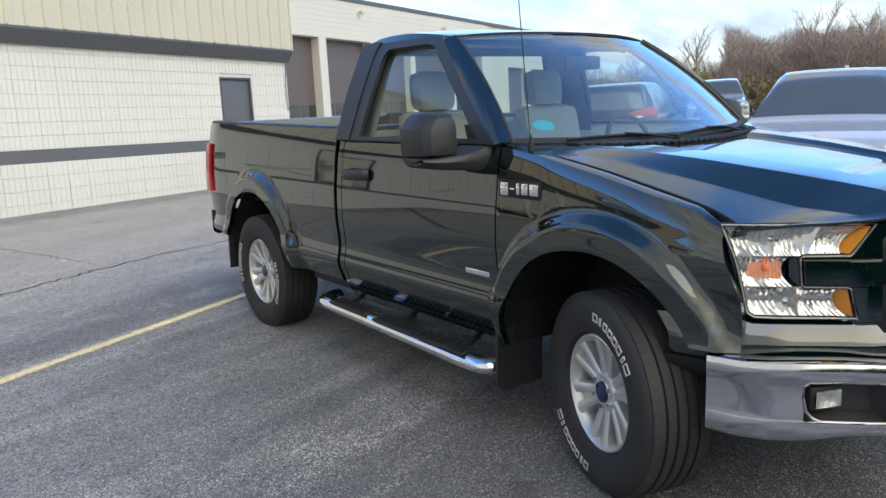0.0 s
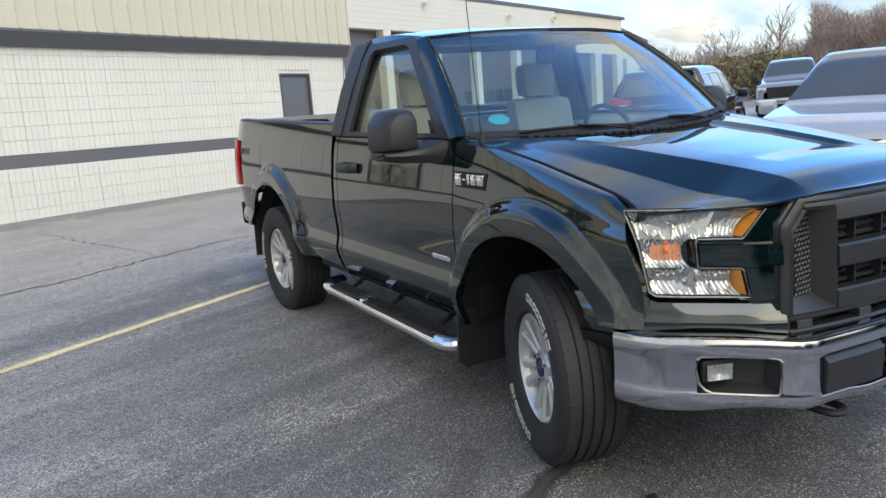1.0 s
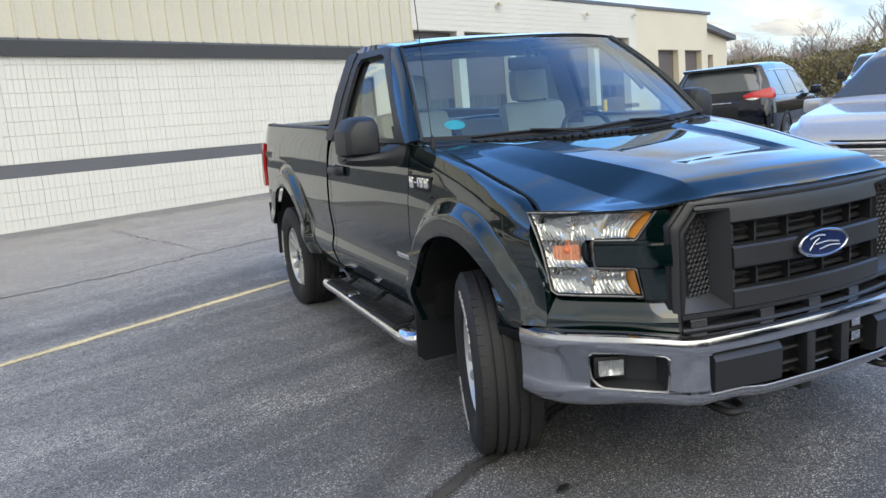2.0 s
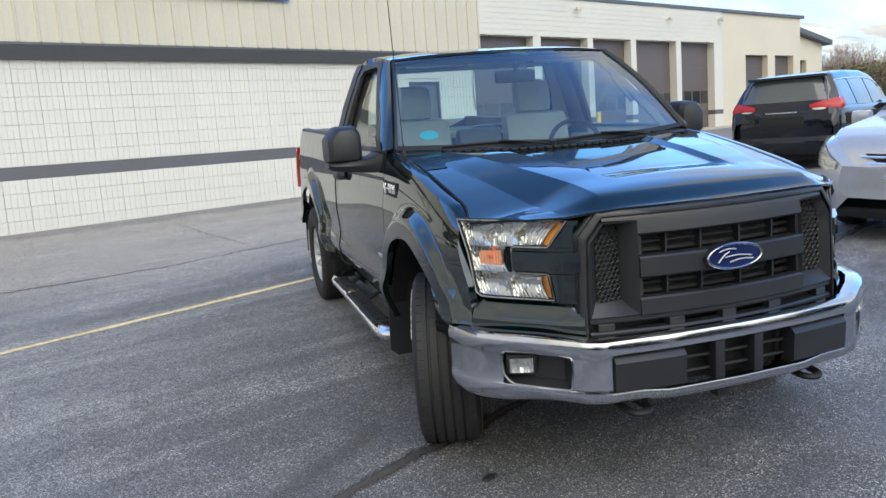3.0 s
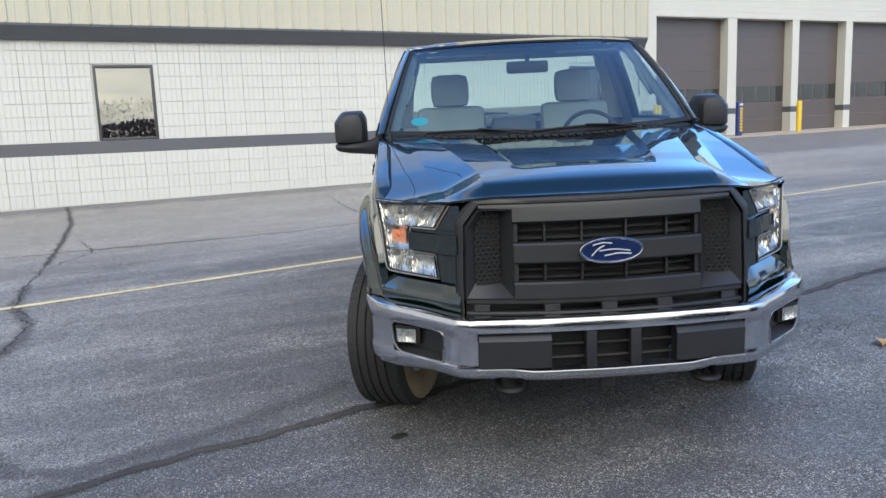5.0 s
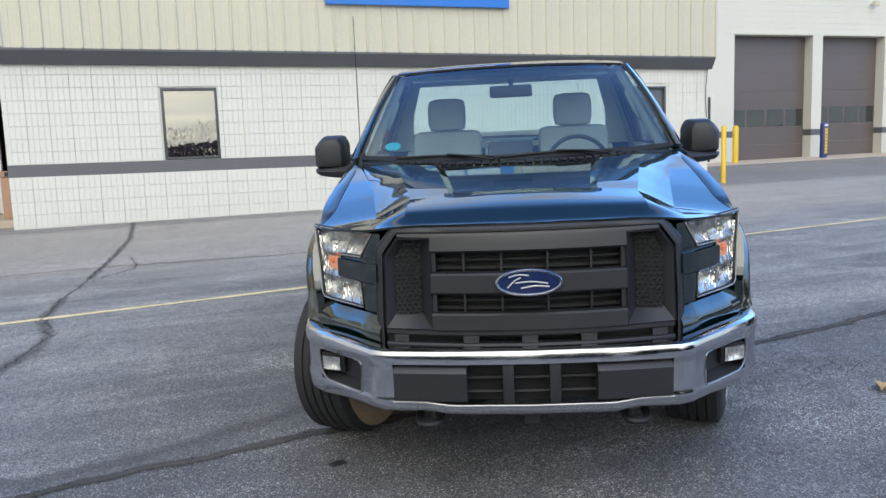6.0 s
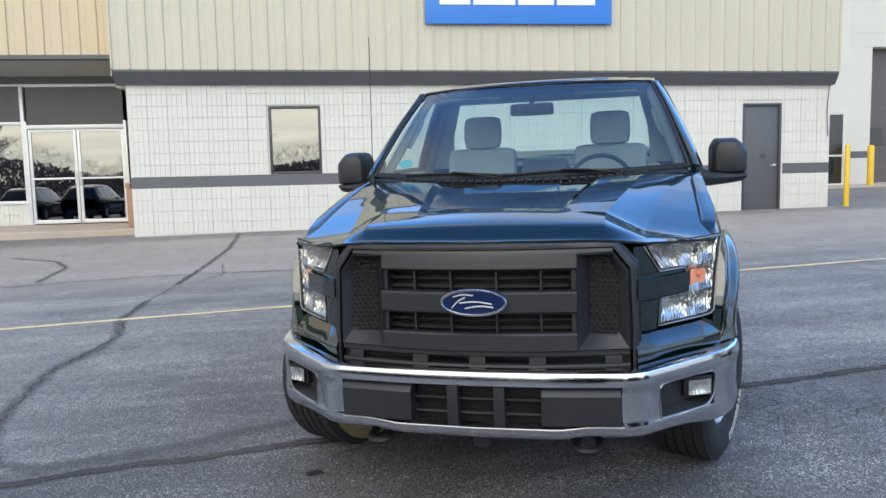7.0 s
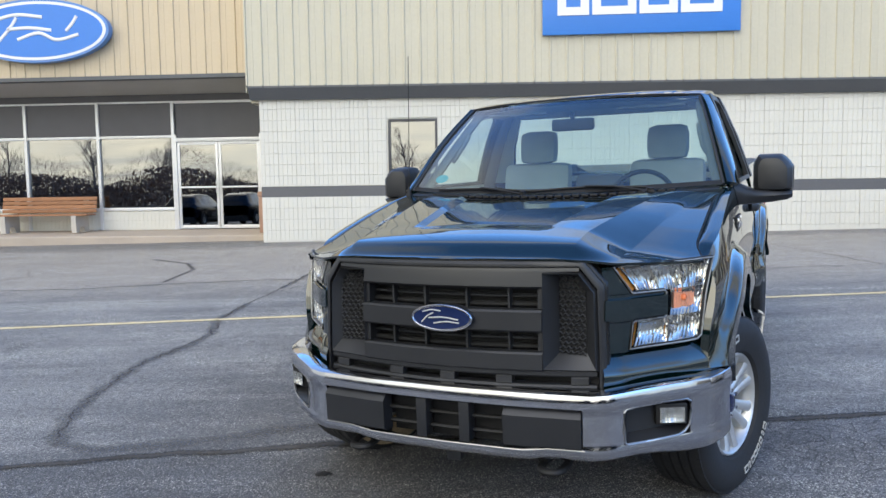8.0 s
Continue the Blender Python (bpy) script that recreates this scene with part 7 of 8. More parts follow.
def car_wheel(car, x, y, r, s, material):
    w = empty("wheel", Matrix.Identity(4), "", "")
    w.parent = car
    w.matrix_local = pose(x, y, r, 0, 0, 0 if s > 0 else 180)
    part("tyre", lathe(B(), [(-0.11, r * 0.62), (-0.115, r * 0.9), (-0.09, r * 0.99), (0.09, r * 0.99), (0.115, r * 0.9), (0.11, r * 0.62), (-0.11, r * 0.62)], 40), M_TYRE, w)
    bm = B()
    lathe(bm, [(0.09, r * 0.64), (0.10, r * 0.60), (0.05, r * 0.56), (0.0, r * 0.5), (0.0, 0.01)], 32)
    for k in range(10):
        a = 2 * math.pi * k / 10
        box(bm, (0.06, -0.018, 0.04), (0.095, 0.018, r * 0.6), 0.0, Matrix.Rotation(a, 4, "X"))
    part("rim", bm, material, w)
    return w


def wheel_arch(car, x, y, r, s):
    bm = B()
    sheet(bm, [[(s * xx, y + rr * math.cos(a), r + rr * math.sin(a)) for a in np.linspace(-0.3, math.pi + 0.3, 24)] for xx, rr in ((x + 0.005, r + 0.10), (x + 0.022, r + 0.09), (x + 0.022, r + 0.045), (x - 0.12, r + 0.04))])
    part("wheel_arch", bm, M_BLACK, car, "black wheel arch trim")


def crossover(m, label, paint, group=""):
    car = empty("crossover_car", m, label, "car", group)
    sh = CarShape([(0.00, 0.60, 0.42, 0.72, 0.74, 0.45), (0.05, 0.74, 0.30, 0.82, 0.88, 0.60), (0.18, 0.86, 0.24, 0.92, 0.99, 0.70), (0.45, 0.93, 0.24, 0.98, 1.06, 0.80), (0.95, 0.965, 0.26, 1.02, 1.11, 0.82),
                   (1.28, 0.965, 0.28, 1.04, 1.15, 0.80), (1.50, 0.965, 0.28, 1.05, 1.30, 0.72), (1.95, 0.965, 0.28, 1.06, 1.60, 0.61), (2.35, 0.965, 0.28, 1.07, 1.72, 0.60), (3.2, 0.965, 0.28, 1.09, 1.74, 0.60),
                   (4.0, 0.955, 0.28, 1.12, 1.70, 0.58), (4.35, 0.94, 0.32, 1.13, 1.60, 0.56), (4.62, 0.92, 0.38, 1.12, 1.30, 0.60), (4.78, 0.86, 0.44, 0.98, 1.02, 0.62)])
    body = sh.patch(B(), 0, 15, 0.0, 4.78, 0, 70)
    # close the nose
    p = [q for q in sh.section(0.0)]
    sheet(body, [[(x, 0.0, z) for x, z in p], [(x * 0.5, -0.035, z) for x, z in p], [(0.0, -0.045, z) for x, z in p], [(-x * 0.5, -0.035, z) for x, z in p], [(-x, 0.0, z) for x, z in p]])
    part("body", body, paint, car)
    bm = B()
    sh.patch(bm, 9, 15, 1.36, 2.22, 0.006, 10)
    part("windscreen", bm, M_CARGLASS, car, "dark reflecting windscreen")
    for s in (-1, 1):
        part("side_window", sh.patch(B(), 6, 9, 1.75, 2.72, 0.006, 10, (s,)), M_CARGLASS, car)
        part("side_window", sh.patch(B(), 6, 9, 2.80, 3.55, 0.006, 8, (s,)), M_CARGLASS, car)
        part("side_window", sh.patch(B(), 6, 9, 3.62, 4.10, 0.006, 6, (s,)), M_CARGLASS, car)
        # headlamp that runs back along the corner
        bm = B()
        rows = []
        for y in np.linspace(0.015, 0.46, 12):
            p = sh.section(y)
            rows.append([(s * (p[k][0] + 0.010), y - 0.008, p[k][1] + dz) for k, dz in ((3, 0.10), (4, 0.04), (5, 0.0))])
        sheet(bm, rows)
        lamp = part("headlamp", bm, M_REFLECT, car, "clear wrap-around headlamp")
        bm = B()
        sheet(bm, [[(x * 1.0 + s * 0.012, y - 0.012, z) for x, y, z in r] for r in rows])
        part("lens", bm, M_LENS, lamp)
        bm = B()
        prism(bm, [(s * 0.66, 0.47), (s * 0.70, 0.57), (s * 0.82, 0.50), (s * 0.80, 0.42), (s * 0.70, 0.41)], 1, 0.02, 0.16)
        for v in bm.verts:
            v.co.y += (abs(v.co.x) - 0.66) * 0.62
        part("fog_pocket", bm, M_BLACK, car)
        bm = B()
        tube(bm, smooth_path([(s * 0.93, 1.62, 1.06), (s * 1.0, 1.60, 1.08)], 3), 0.04, 0.02, 8)
        box(bm, (s * 1.06 - 0.10, 1.52, 1.03), (s * 1.06 + 0.10, 1.66, 1.19), 0.04)
        part("door_mirror", bm, paint, car)
        for yw in (0.98, 3.83):
            wheel_arch(car, 0.955, yw, 0.36, s)
            car_wheel(car, s * 0.86, yw, 0.36, s, M_ALLOY)
        bm = B()
        sheet(bm, [[(s * x, y, z) for y in np.linspace(1.4, 3.42, 8)] for x, z in ((0.93, 0.26), (0.968, 0.30), (0.972, 0.42), (0.955, 0.45))])
        part("sill_trim", bm, M_BLACK, car)
    # grille with bright bars, dark lower bumper
    bm = B()
    sheet(bm, [[(x, -0.030 + 0.10 * (x / 0.5) ** 2 + 0.06 * (z - 0.6), z) for x in np.linspace(-0.50, 0.50, 13)] for z in (0.58, 0.70, 0.84)])
    part("grille", bm, M_BLACK, car, "black grille with bright bars")
    for z in (0.63, 0.69, 0.75, 0.81):
        bm = B()
        tube(bm, [(x, -0.045 + 0.10 * (x / 0.5) ** 2 + 0.06 * (z - 0.6), z) for x in np.linspace(-0.50, 0.50, 13)], 0.010, 0.014, 6)
        part("grille_bar", bm, M_BRIGHT, car)
    bm = B()
    sheet(bm, [[(x, 0.02 + 0.17 * abs(x / 0.85) ** 2.5 + dy, z) for x in np.linspace(-0.88, 0.88, 21)] for z, dy in ((0.20, 0.10), (0.23, -0.03), (0.29, -0.04), (0.32, 0.0))])
    part("lower_bumper", bm, M_BLACK, car, "black lower bumper")
    bm = B()
    for a, b in ((-0.62, -0.02), (0.55, -0.05)):
        tube(bm, [(a, 1.33, 1.155), (a + 0.3, 1.34, 1.17), (a + 0.62, 1.36, 1.168)], 0.012, 0.012, 6)
    part("wiper", bm, M_BLACK, car)
    part("roof_antenna", box(B(), (-0.02, 3.75, 1.70), (0.02, 3.90, 1.78), 0.01), paint, car)
    part("underside", box(B(), (-0.75, 0.3, 0.18), (0.75, 4.5, 0.5)), M_BLACK, car, smooth=0)
    return car


def minivan(m, label, paint):
    car = empty("minivan", m, label, "minivan")
    sh = CarShape([(0.0, 0.62, 0.40, 0.70, 0.73, 0.5), (0.15, 0.88, 0.26, 0.82, 0.90, 0.72), (0.6, 0.98, 0.22, 0.94, 1.02, 0.80), (1.0, 1.0, 0.22, 1.0, 1.10, 0.82), (1.5, 1.005, 0.22, 1.03, 1.42, 0.76), (2.0, 1.01, 0.22, 1.05, 1.68, 0.68),
                   (2.6, 1.01, 0.22, 1.06, 1.76, 0.66), (3.6, 1.01, 0.22, 1.07, 1.77, 0.66), (4.5, 1.0, 0.24, 1.09, 1.74, 0.65), (4.82, 0.985, 0.28, 1.10, 1.69, 0.64), (4.98, 0.965, 0.32, 1.10, 1.42, 0.70), (5.10, 0.93, 0.36, 1.06, 1.12, 0.76), (5.17, 0.88, 0.42, 0.86, 0.90, 0.76)])
    part("body", sh.patch(B(), 0, 15, 0.0, 5.17, 0, 80), paint, car)
    def tail(x, z, off=0.0):
        """The van's rounded rear, x across from -1 to 1."""
        w = float(np.interp(z, [0.40, 0.60, 0.86, 1.10, 1.28, 1.45, 1.68], [0.90, 0.96, 0.97, 0.955, 0.90, 0.83, 0.70]))
        y = float(np.interp(z, [0.40, 0.60, 0.86, 1.00, 1.12, 1.28, 1.45, 1.68], [5.12, 5.19, 5.20, 5.19, 5.165, 5.10, 5.015, 4.89]))
        return (x * (w + off), y - 0.17 * abs(x) ** 3.5 + off, z)

    zs = (0.40, 0.50, 0.60, 0.75, 0.86, 0.95, 1.02, 1.12, 1.20, 1.28, 1.36, 1.45, 1.56, 1.68)
    bm = B()
    sheet(bm, [[tail(x, z) for x in np.linspace(-1, 1, 25)] for z in zs])
    part("tailgate", bm, paint, car)
    bm = B()
    sheet(bm, [[tail(x * (0.90 if z > 1.3 else 0.84), z, 0.008) for x in np.linspace(-1, 1, 17)] for z in (1.235, 1.30, 1.42, 1.54, 1.64)])
    part("rear_window", bm, M_CARGLASS, car, "dark rear window")
    bm = B()
    sheet(bm, [[tail(x, z, 0.010 * (1 - abs(2 * k - 1))) for x in np.linspace(-0.40, 0.40, 9)] for k, z in ((0.0, 0.76), (0.5, 0.84), (1.0, 0.97))])
    part("plate_recess", bm, M_BLACK, car, "dark recess below the tailgate strip")
    bm = B()
    sheet(bm, [[(x * 0.68, y - 0.06 * abs(x) ** 3, z) for x in np.linspace(-1, 1, 11)] for y, z in ((4.78, 1.72), (5.00, 1.70), (5.02, 1.66), (4.90, 1.64))])
    part("roof_spoiler", bm, paint, car)
    for s in (-1, 1):
        # tear-shaped lamp: a pointed inner end, full height round the corner
        rows = []
        for k in range(13):
            x = lerp(0.50, 1.0, k / 12)
            half = 0.095 * math.sin(math.pi * (0.08 + 0.42 * k / 12)) ** 0.8
            zc = lerp(1.130, 1.165, k / 12)
            rows.append([tail(s * x, zc + q * half, 0.016 * math.cos(q * 1.3)) for q in (-1, -0.6, 0, 0.6, 1)])
        rows.append([(p[0] + s * 0.006, p[1] - 0.22, p[2] + 0.01) for p in rows[-1]])
        lamp = part("tail_lamp", sheet(B(), rows), M_RED, car, "tear-shaped red tail lamp")
        rows = []
        for k in range(7):
            x = lerp(0.54, 0.76, k / 6)
            half = 0.020 * math.sin(math.pi * (0.1 + 0.8 * k / 6))
            rows.append([tail(s * x, 1.085 + q * half, 0.018) for q in (-1, 0, 1)])
        part("reversing_lamp", sheet(B(), rows), M_FOG, lamp, "clear reversing lamp")
        part("side_window", sh.patch(B(), 6, 9, 1.95, 2.75, 0.006, 8, (s,)), M_CARGLASS, car)
        part("side_window", sh.patch(B(), 6, 9, 2.83, 3.85, 0.006, 8, (s,)), M_CARGLASS, car)
        part("side_window", sh.patch(B(), 6, 9, 3.92, 4.72, 0.006, 8, (s,)), M_CARGLASS, car)
        bm = B()
        pts = []
        for y in np.linspace(4.74, 1.7, 16):
            p = sh.section(y)[9]
            pts.append((s * (p[0] + 0.008), y, p[1]))
        pts = [(s * (sh.section(4.80)[6][0] + 0.006), 4.80, sh.section(4.80)[6][1])] + pts
        tube(bm, pts, 0.010, 0.014, 6)
        part("window_trim", bm, M_BRIGHT, car, "bright window trim")
        bm = B()
        box(bm, (s * 1.10 - 0.11, 1.55, 1.02), (s * 1.10 + 0.11, 1.70, 1.20), 0.04)
        rod(bm, (s * 0.95, 1.62, 1.06), (s * 1.05, 1.62, 1.08), 0.03, 8)
        part("door_mirror", bm, paint, car)
        for yw in (0.98, 4.05):
            wheel_arch(car, 0.995, yw, 0.35, s)
            car_wheel(car, s * 0.89, yw, 0.35, s, M_ALLOY)
    part("badge_strip", box(B(), (-0.28, 5.188, 1.035), (0.28, 5.200, 1.052), 0.003), M_BRIGHT, car, "chrome strip on the tailgate")
    part("exhaust_trim", box(B(), (0.62, 5.10, 0.44), (0.86, 5.20, 0.50), 0.01), M_BRIGHT, car)
    part("bumper_strip", tube(B(), [tail(x, 0.555, 0.03) for x in np.linspace(-0.9, 0.9, 15)], 0.008, 0.010, 6), M_LIP, car, "dull bright strip along the bumper")
    bm = B()
    sheet(bm, [[(x, 5.225 - 0.16 * abs(x / 0.96) ** 3.5 - dy, z) for x in np.linspace(-0.97, 0.97, 17)] for z, dy in ((0.28, 0.06), (0.34, 0.01), (0.54, 0.0), (0.60, 0.02), (0.62, 0.06))])
    part("rear_bumper", bm, paint, car)
    part("underside", box(B(), (-0.8, 0.3, 0.16), (0.8, 4.9, 0.5)), M_BLACK, car, smooth=0)
    return car


def far_pickup(m, label, paint):
    car = empty("pickup_truck", m, label, "pickup truck")
    sh = CarShape([(0.0, 0.75, 0.55, 0.95, 1.02, 0.65), (0.08, 0.92, 0.48, 1.02, 1.12, 0.78), (0.3, 1.0, 0.46, 1.10, 1.20, 0.82), (1.0, 1.01, 0.46, 1.16, 1.28, 0.84), (1.45, 1.01, 0.46, 1.18, 1.32, 0.84), (1.75, 1.01, 0.46, 1.20, 1.60, 0.74), (2.15, 1.01, 0.46, 1.22, 1.90, 0.66),
                   (2.6, 1.01, 0.46, 1.24, 1.96, 0.66), (3.5, 1.01, 0.46, 1.26, 1.95, 0.66), (3.85, 1.01, 0.46, 1.28, 1.86, 0.68), (3.9, 1.01, 0.46, 1.30, 1.36, 0.90), (5.7, 1.0, 0.46, 1.32, 1.38, 0.90), (5.8, 0.97, 0.5, 1.30, 1.36, 0.88)])
    part("body", sh.patch(B(), 0, 15, 0.0, 5.8, 0, 70), paint, car)
    part("windscreen", sh.patch(B(), 9, 15, 1.55, 2.08, 0.006, 8), M_CARGLASS, car)
    bm = B()
    prism(bm, [(-0.62, 0.72), (0.62, 0.72), (0.66, 1.06), (-0.66, 1.06)], 1, -0.03, 0.10)
    part("grille", bm, M_BLACK, car, "black grille")
    for s in (-1, 1):
        part("side_window", sh.patch(B(), 6, 9, 1.95, 3.7, 0.006, 10, (s,)), M_CARGLASS, car)
        part("headlamp", box(B(), (s * 0.80 - 0.13, -0.01, 0.90), (s * 0.80 + 0.13, 0.12, 1.06), 0.03), M_REFLECT, car)
        bm = B()
        box(bm, (s * 1.14 - 0.11, 1.75, 1.20), (s * 1.14 + 0.11, 1.90, 1.45), 0.04)
        rod(bm, (s * 0.95, 1.82, 1.25), (s * 1.08, 1.82, 1.27), 0.03, 8)
        part("door_mirror", bm, M_BLACK, car)
        for yw in (0.95, 4.55):
            wheel_arch(car, 1.0, yw, 0.41, s)
            car_wheel(car, s * 0.87, yw, 0.41, s, M_ALLOY)
    part("front_bumper", box(B(), (-0.98, -0.08, 0.50), (0.98, 0.14, 0.70), 0.04), M_CHROME, car)
    part("underside", box(B(), (-0.7, 0.3, 0.3), (0.7, 5.4, 0.6)), M_BLACK, car, smooth=0)
    return car


def stand(x, y, rz):
    """A pose on the ground, tilted with it."""
    ax = Vector((1, 0, gz(x + 0.5, y) - gz(x - 0.5, y)))
    ay = Vector((0, 1, gz(x, y + 0.5) - gz(x, y - 0.5)))
    n = ax.cross(ay).normalized()
    q = Vector((0, 0, 1)).rotation_difference(n).to_matrix().to_4x4()
    return Matrix.Translation((x, y, gz(x, y))) @ q @ pose(0, 0, 0, 0, 0, rz)


edge_car = crossover(stand(8.33, 1.0, -90), "silver crossover car parked with its front to the lane", M_SILVER)
minivan(stand(19.5, 6.1, 99), "near-black minivan parked with its tail to the lane", M_NAVY)
far_pickup(stand(26.5, 5.85, -78), "light grey pickup truck parked far off", M_GREYPAINT)
# cars behind the lane that the shop glass mirrors
south = crossover(stand(-4.0, -11.0, 8), "dark crossover car parked across the lane", M_NAVY, "cars parked across the lane")
for x, y, r in ((-12.7, -11.2, 1), (-9.8, -11.3, 2), (-6.9, -10.9, -2), (-1.1, -11.1, 3), (1.8, -11.2, -4), (4.8, -11.3, 2), (7.6, -11.0, 3)):
    copy_thing(south, stand(x, y, r))

# ---- trees ----
M_BARK = mat("grey_brown_bark", (0.24, 0.20, 0.17), 0.9, 0, 0.25, 2, 20, 0.3, per_object=0.15)
# twig brown is paled: the haze of distance is put into the colour
M_TWIG = mat("hazed_brown_twigs", (0.33, 0.27, 0.235), 0.9, 0, 0.25, 1, 10, 0, per_object=0.2)
M_SCRUB = mat("olive_brown_scrub", (0.17, 0.15, 0.075), 0.9, 0, 0.5, 0.25, 4)
M_SCRUB2 = mat("red_brown_scrub", (0.22, 0.15, 0.115), 0.9, 0, 0.4, 0.25, 4)


def bare_tree(m, h, seed):
    rnd = random.Random(seed)
    tree = empty("tree", m, "bare grey-brown deciduous tree with fine twigs", "tree", "bare trees beyond the car park")
    trunk, crown = B(), B()

    def branch(bm, a, d, L, r, level):
        n = 3 if level < 2 else 2
        pts, p, dd = [a], a.copy(), d.copy()
        for _ in range(n):
            dd = (dd + Vector((rnd.uniform(-1, 1), rnd.uniform(-1, 1), rnd.uniform(-0.2, 0.7))) * 0.18).normalized()
            p = p + dd * (L / n)
            pts.append(p.copy())
        rings = []
        sides = 6 if level == 0 else 3
        for i, q in enumerate(pts):
            rr = r * (1 - 0.62 * i / n)
            t = (pts[min(i + 1, n)] - pts[max(i - 1, 0)]).normalized()
            s = t.orthogonal().normalized()
            u = t.cross(s)
            rings.append([bm.verts.new(q + (s * math.cos(2 * math.pi * k / sides) + u * math.sin(2 * math.pi * k / sides)) * rr) for k in range(sides)])
        for i in range(n):
            for k in range(sides):
                bm.faces.new((rings[i][k], rings[i][(k + 1) % sides], rings[i + 1][(k + 1) % sides], rings[i + 1][k]))
        if level < 3:
            kids = (13, 7, 6)[level]
            for k in range(kids):
                f = rnd.uniform(0.28 if level == 0 else 0.2, 1.0)
                i = min(int(f * n), n - 1)
                q = pts[i].lerp(pts[i + 1], f * n - i)
                ang = rnd.uniform(0, 2 * math.pi)
                spread = rnd.uniform(0.45, 0.85)
                side = dd.orthogonal().normalized()
                side = Matrix.Rotation(ang, 3, dd) @ side
                branch(crown, q, (dd * (1 - spread * 0.5) + side * spread + Vector((0, 0, 0.35))).normalized(), L * rnd.uniform(0.32, 0.50) * (1.15 - 0.4 * f), max(r * 0.40, 0.010), level + 1)

    branch(trunk, Vector((0, 0, -0.3)), Vector((0, 0, 1)), h * 0.86, 0.15, 0)
    part("trunk", trunk, M_BARK, tree)
    part("crown", crown, M_TWIG, tree, smooth=0)
    return tree


rt = random.Random(5)
kinds = [bare_tree(stand(84.0, -6.0, 20), 10.5, 11), bare_tree(stand(82.0, 9.0, 80), 9.5, 12), bare_tree(stand(88.0, 1.0, 140), 11.5, 13), bare_tree(stand(80.0, 20.0, 200), 8.5, 14)]
for k in range(95):
    a = radians(rt.uniform(-8, 26))
    d = rt.uniform(78, 104)
    x, y = d * math.cos(a), d * math.sin(a)
    s = rt.uniform(0.42, 0.66) if a > radians(11) else rt.uniform(0.62, 0.92)
    t = copy_thing(kinds[k % 4], stand(x, y, rt.uniform(0, 360)))
    t.scale = (s, s, s * rt.uniform(0.9, 1.1))
for k in range(16):
    x, y = rt.uniform(-75, 55), rt.uniform(-78, -62)
    copy_thing(kinds[k % 4], stand(x, y, rt.uniform(0, 360)))


def scrub(name, count, place, size, material, label):
    """A thicket of small leaf and twig flakes."""
    rnd = random.Random(count)
    verts, faces = [], []
    for i in range(count):
        c = Vector(place(rnd))
        s = rnd.uniform(*size)
        q = Euler((rnd.uniform(0, 6), rnd.uniform(0, 6), rnd.uniform(0, 6))).to_matrix()
        b = len(verts)
        verts += [c + q @ Vector((-s, -s * 0.5, 0)), c + q @ Vector((s, -s * 0.4, 0)), c + q @ Vector((0.2 * s, s * 0.6, 0.3 * s))]
        faces.append((b, b + 1, b + 2))
    me = bpy.data.meshes.new(name)
    me.from_pydata([tuple(v) for v in verts], [], faces)
    me.materials.append(material)
    return tagged(new(name, me), label, "bushes", kind="stuff")


def hedge_place(a0, a1, d0, d1, hfun):
    def f(rnd):
        a, d = radians(rnd.uniform(a0, a1)), rnd.uniform(d0, d1)
        h = hfun(math.degrees(a)) * (0.85 + 0.30 * noise.noise(Vector((a * 22, d * 0.08, 0))))
        x, y = d * math.cos(a), d * math.sin(a)
        return (x, y, gz(x, y) + h * rnd.random() ** 0.7)
    return f


scrub("scrub_olive", 42000, hedge_place(-8, 30, 76, 92, lambda a: 4.6 if a > 10 else 4.0), (0.08, 0.26), M_SCRUB, "olive brown scrub thicket beyond the car park")
scrub("scrub_brown", 36000, hedge_place(-8, 11, 88, 100, lambda a: 7.0), (0.08, 0.22), M_SCRUB2, "red-brown bare thicket beyond the car park")
def twig_haze(name, count, place, material, label):
    """The fine outer twigs of many bare trees: long thin slivers that mostly point up."""
    rnd = random.Random(count + 1)
    verts, faces = [], []
    for i in range(count):
        c = Vector(place(rnd))
        L, w = rnd.uniform(0.5, 1.5), rnd.uniform(0.010, 0.024)
        d = Vector((rnd.gauss(0, 0.5), rnd.gauss(0, 0.5), rnd.uniform(0.4, 1.0))).normalized()
        side = d.cross(Vector((rnd.uniform(-1, 1), rnd.uniform(-1, 1), 0.1))).normalized() * w
        b = len(verts)
        verts += [c - side, c + side, c + d * L]
        faces.append((b, b + 1, b + 2))
    me = bpy.data.meshes.new(name)
    me.from_pydata([tuple(v) for v in verts], [], faces)
    me.materials.append(material)
    return tagged(new(name, me), label, "bare trees", kind="stuff")


# lighter than bare twigs, with distance haze mixed into the colour
M_HAZE = mat("hazed_fine_twigs", (0.30, 0.235, 0.20), 0.9, 0, 0.3, 0.4, 3)
twig_haze("twig_thicket", 90000, hedge_place(-9, 12, 80, 108, lambda a: 9.0), M_HAZE, "dense brown-grey bare twigs of the trees beyond the car park")
twig_haze("twig_thicket", 40000, hedge_place(11, 30, 80, 108, lambda a: 5.6), M_HAZE, "low brown-grey bare twigs beyond the car park")
def south_place(top):
    def f(rnd):
        x, y = rnd.uniform(-85, 65), rnd.uniform(-76, -64)
        return (x, y, gz(x, -12) + top * (0.75 + 0.5 * noise.noise(Vector((x * 0.09, 3.0, 0)))) * rnd.random() ** 0.8)
    return f


scrub("scrub_south", 42000, south_place(5.2), (0.12, 0.36), M_SCRUB2, "dark bare thicket across the road")
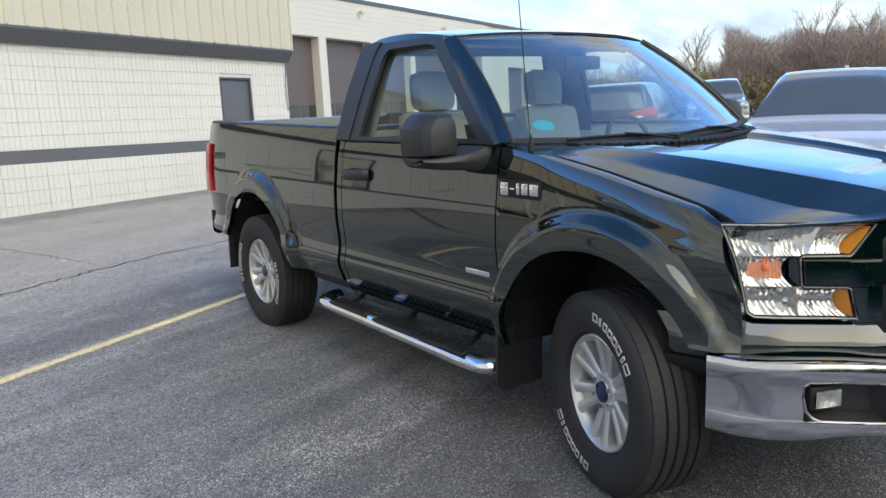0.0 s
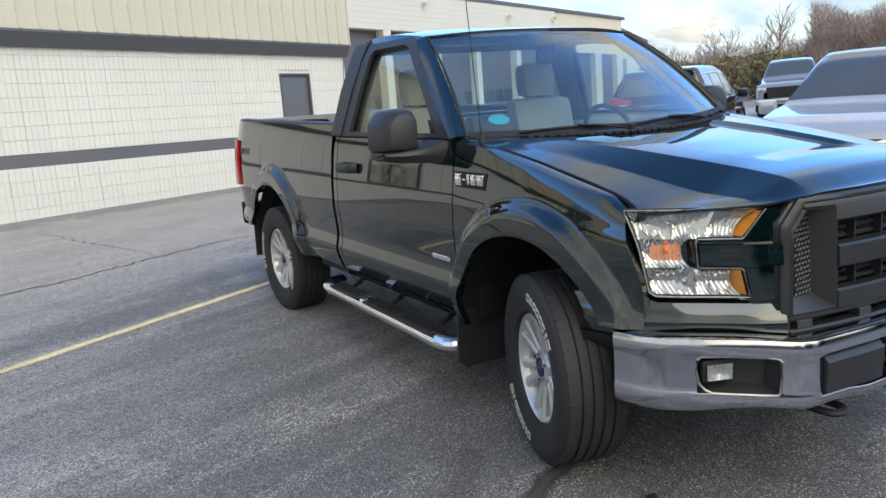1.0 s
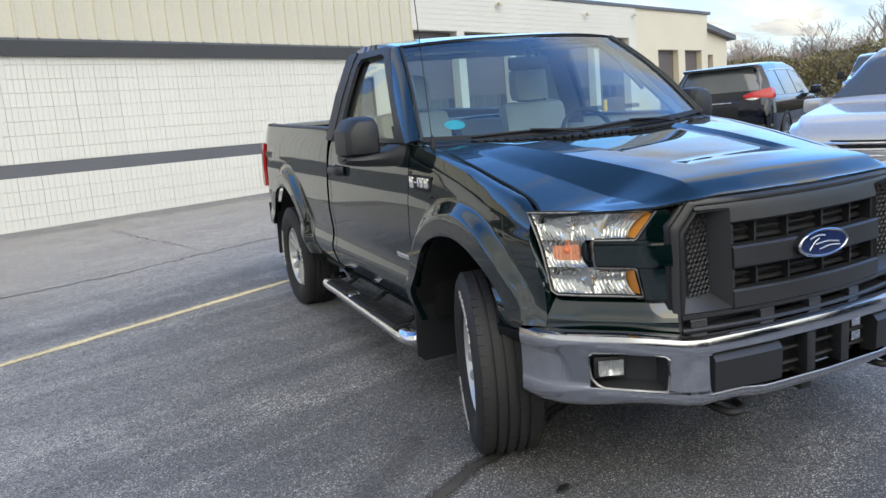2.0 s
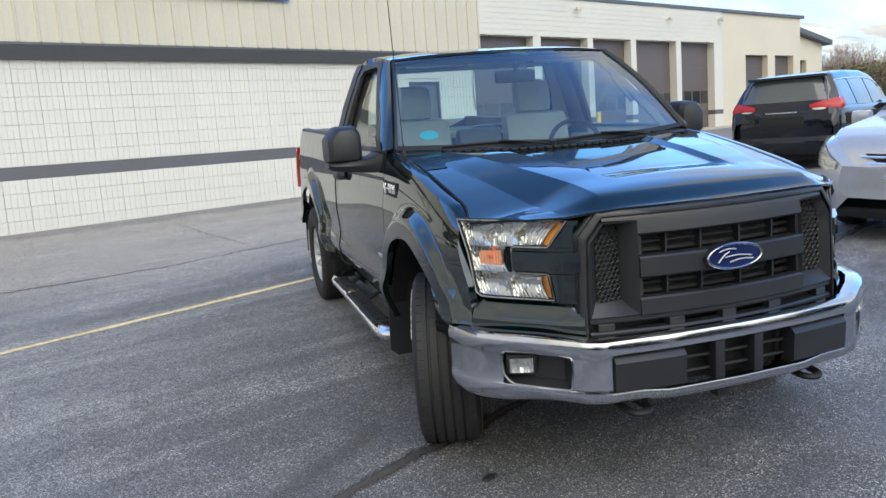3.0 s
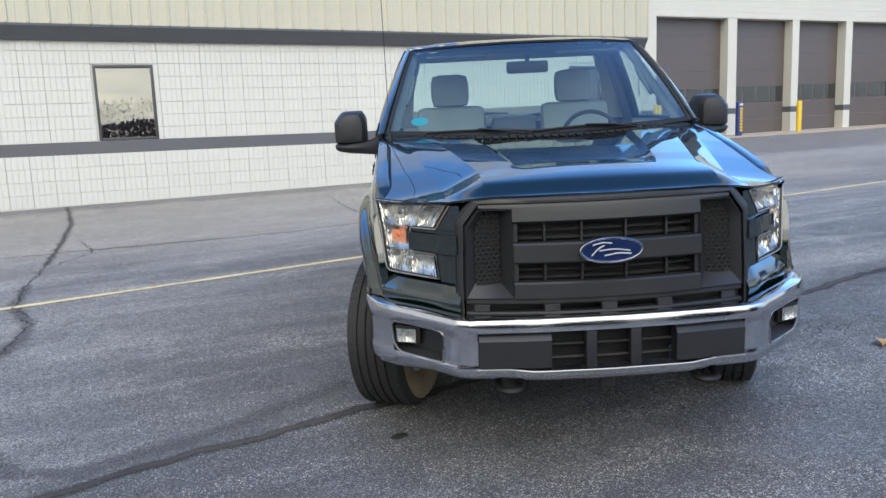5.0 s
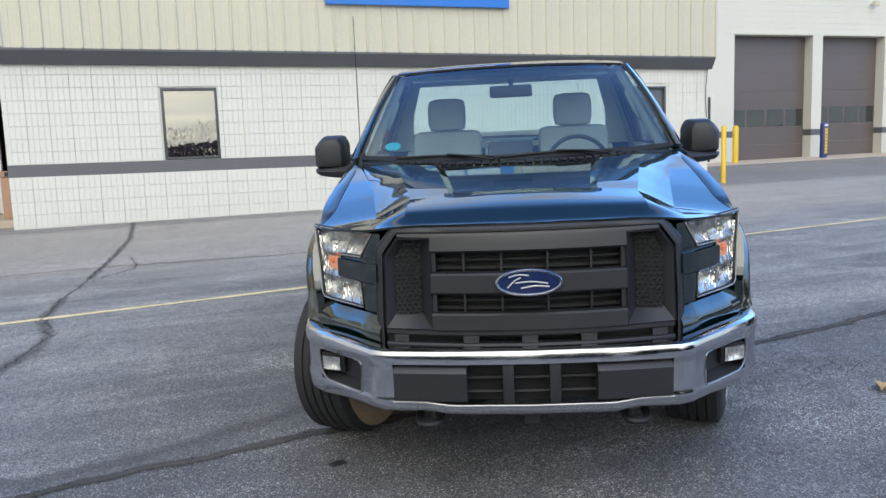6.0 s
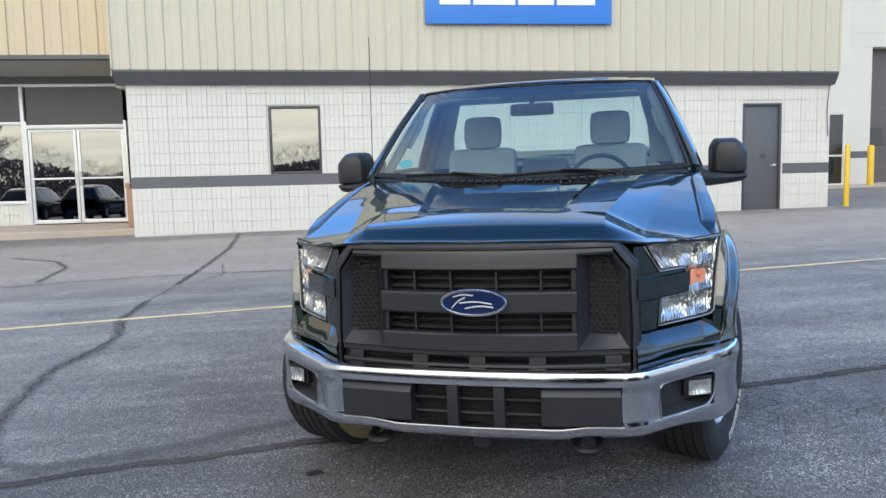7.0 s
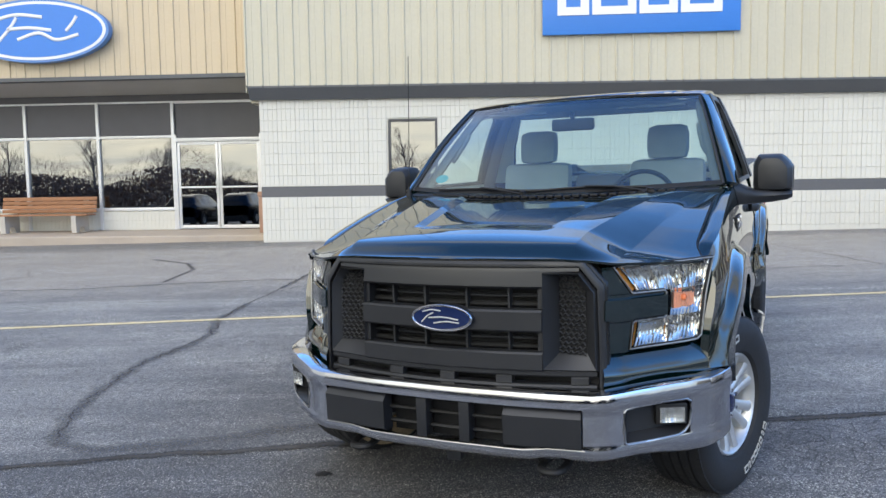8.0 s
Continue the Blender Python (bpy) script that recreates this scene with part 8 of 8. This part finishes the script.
twig_haze("twig_thicket", 26000, south_place(8.0), M_HAZE, "bare twigs of the trees across the road")

# ---- small things on the ground ----
leaf = B()
rows = []
for i in range(7):
    u = i / 6
    w = 0.05 * math.sin(math.pi * clamp(u + 0.05)) + 0.004 * (i % 2)
    rows.append([(lerp(-0.075, 0.075, u), s * w, 0.012 + 0.022 * abs(s) ** 2 + 0.015 * math.sin(u * 5)) for s in (-1, -0.5, 0, 0.5, 1)])
sheet(leaf, rows)
lf = thing("dry_leaf", thick(leaf, 0.002), mat("dry_leaf", (0.45, 0.30, 0.14), 0.8, 0, 0.25, 20, 90, 0.3), "curled dry tan leaf lying on the asphalt", "leaf")
lf.matrix_world = stand(5.58, 0.27, 30)
def crumb(seed):
    """A flat ragged scrap."""
    rnd = random.Random(seed)
    pts = [(0.050 * math.cos(t) * rnd.uniform(0.6, 1.0), 0.026 * math.sin(t) * rnd.uniform(0.5, 1.0)) for t in np.linspace(0, 2 * math.pi, 15)[:-1]]
    bm = B()
    sheet(bm, [[(x * k, y * k, z + rnd.uniform(0, 0.003)) for x, y in pts] for k, z in ((1.0, 0.001), (0.9, 0.010), (0.45, 0.014), (0.05, 0.012))], closed_u=True)
    return bm


M_SCRAP = mat("black_scrap", (0.012, 0.012, 0.012), 0.6, 0, 0.3, 20, 90, 0.5)
ck = thing("asphalt_crumb", crumb(3), M_SCRAP, "small black scrap lying on the asphalt", "debris")
ck.matrix_world = stand(2.66, 0.505, 10)


# ---- wall blocks, last ----
full = block_mesh()
full.materials.append(M_BLOCK)
cut_meshes = {}
loose_blocks = B()
made = 0
for x, w, z in wall_blocks():
    near = x < 6.2
    if abs(w - BW) < 0.01:
        me = full
    else:
        key = round(w, 2)
        if key not in cut_meshes:
            cut_meshes[key] = block_mesh(w)
            cut_meshes[key].materials.append(M_BLOCK)
        me = cut_meshes[key]
    if near and made < 300:
        o = new("block", me)
        o.parent = wall_south
        o.matrix_local = pose(x, WY - 0.010, z + 0.004)
        made += 1
    else:
        v0 = len(loose_blocks.verts)
        loose_blocks.from_mesh(me)
        loose_blocks.verts.ensure_lookup_table()
        for v in loose_blocks.verts[v0:]:
            v.co += Vector((x, WY - 0.010, z + 0.004))
tagged(part("block_courses", loose_blocks, M_BLOCK, wall_south, smooth=0), kind="stuff")
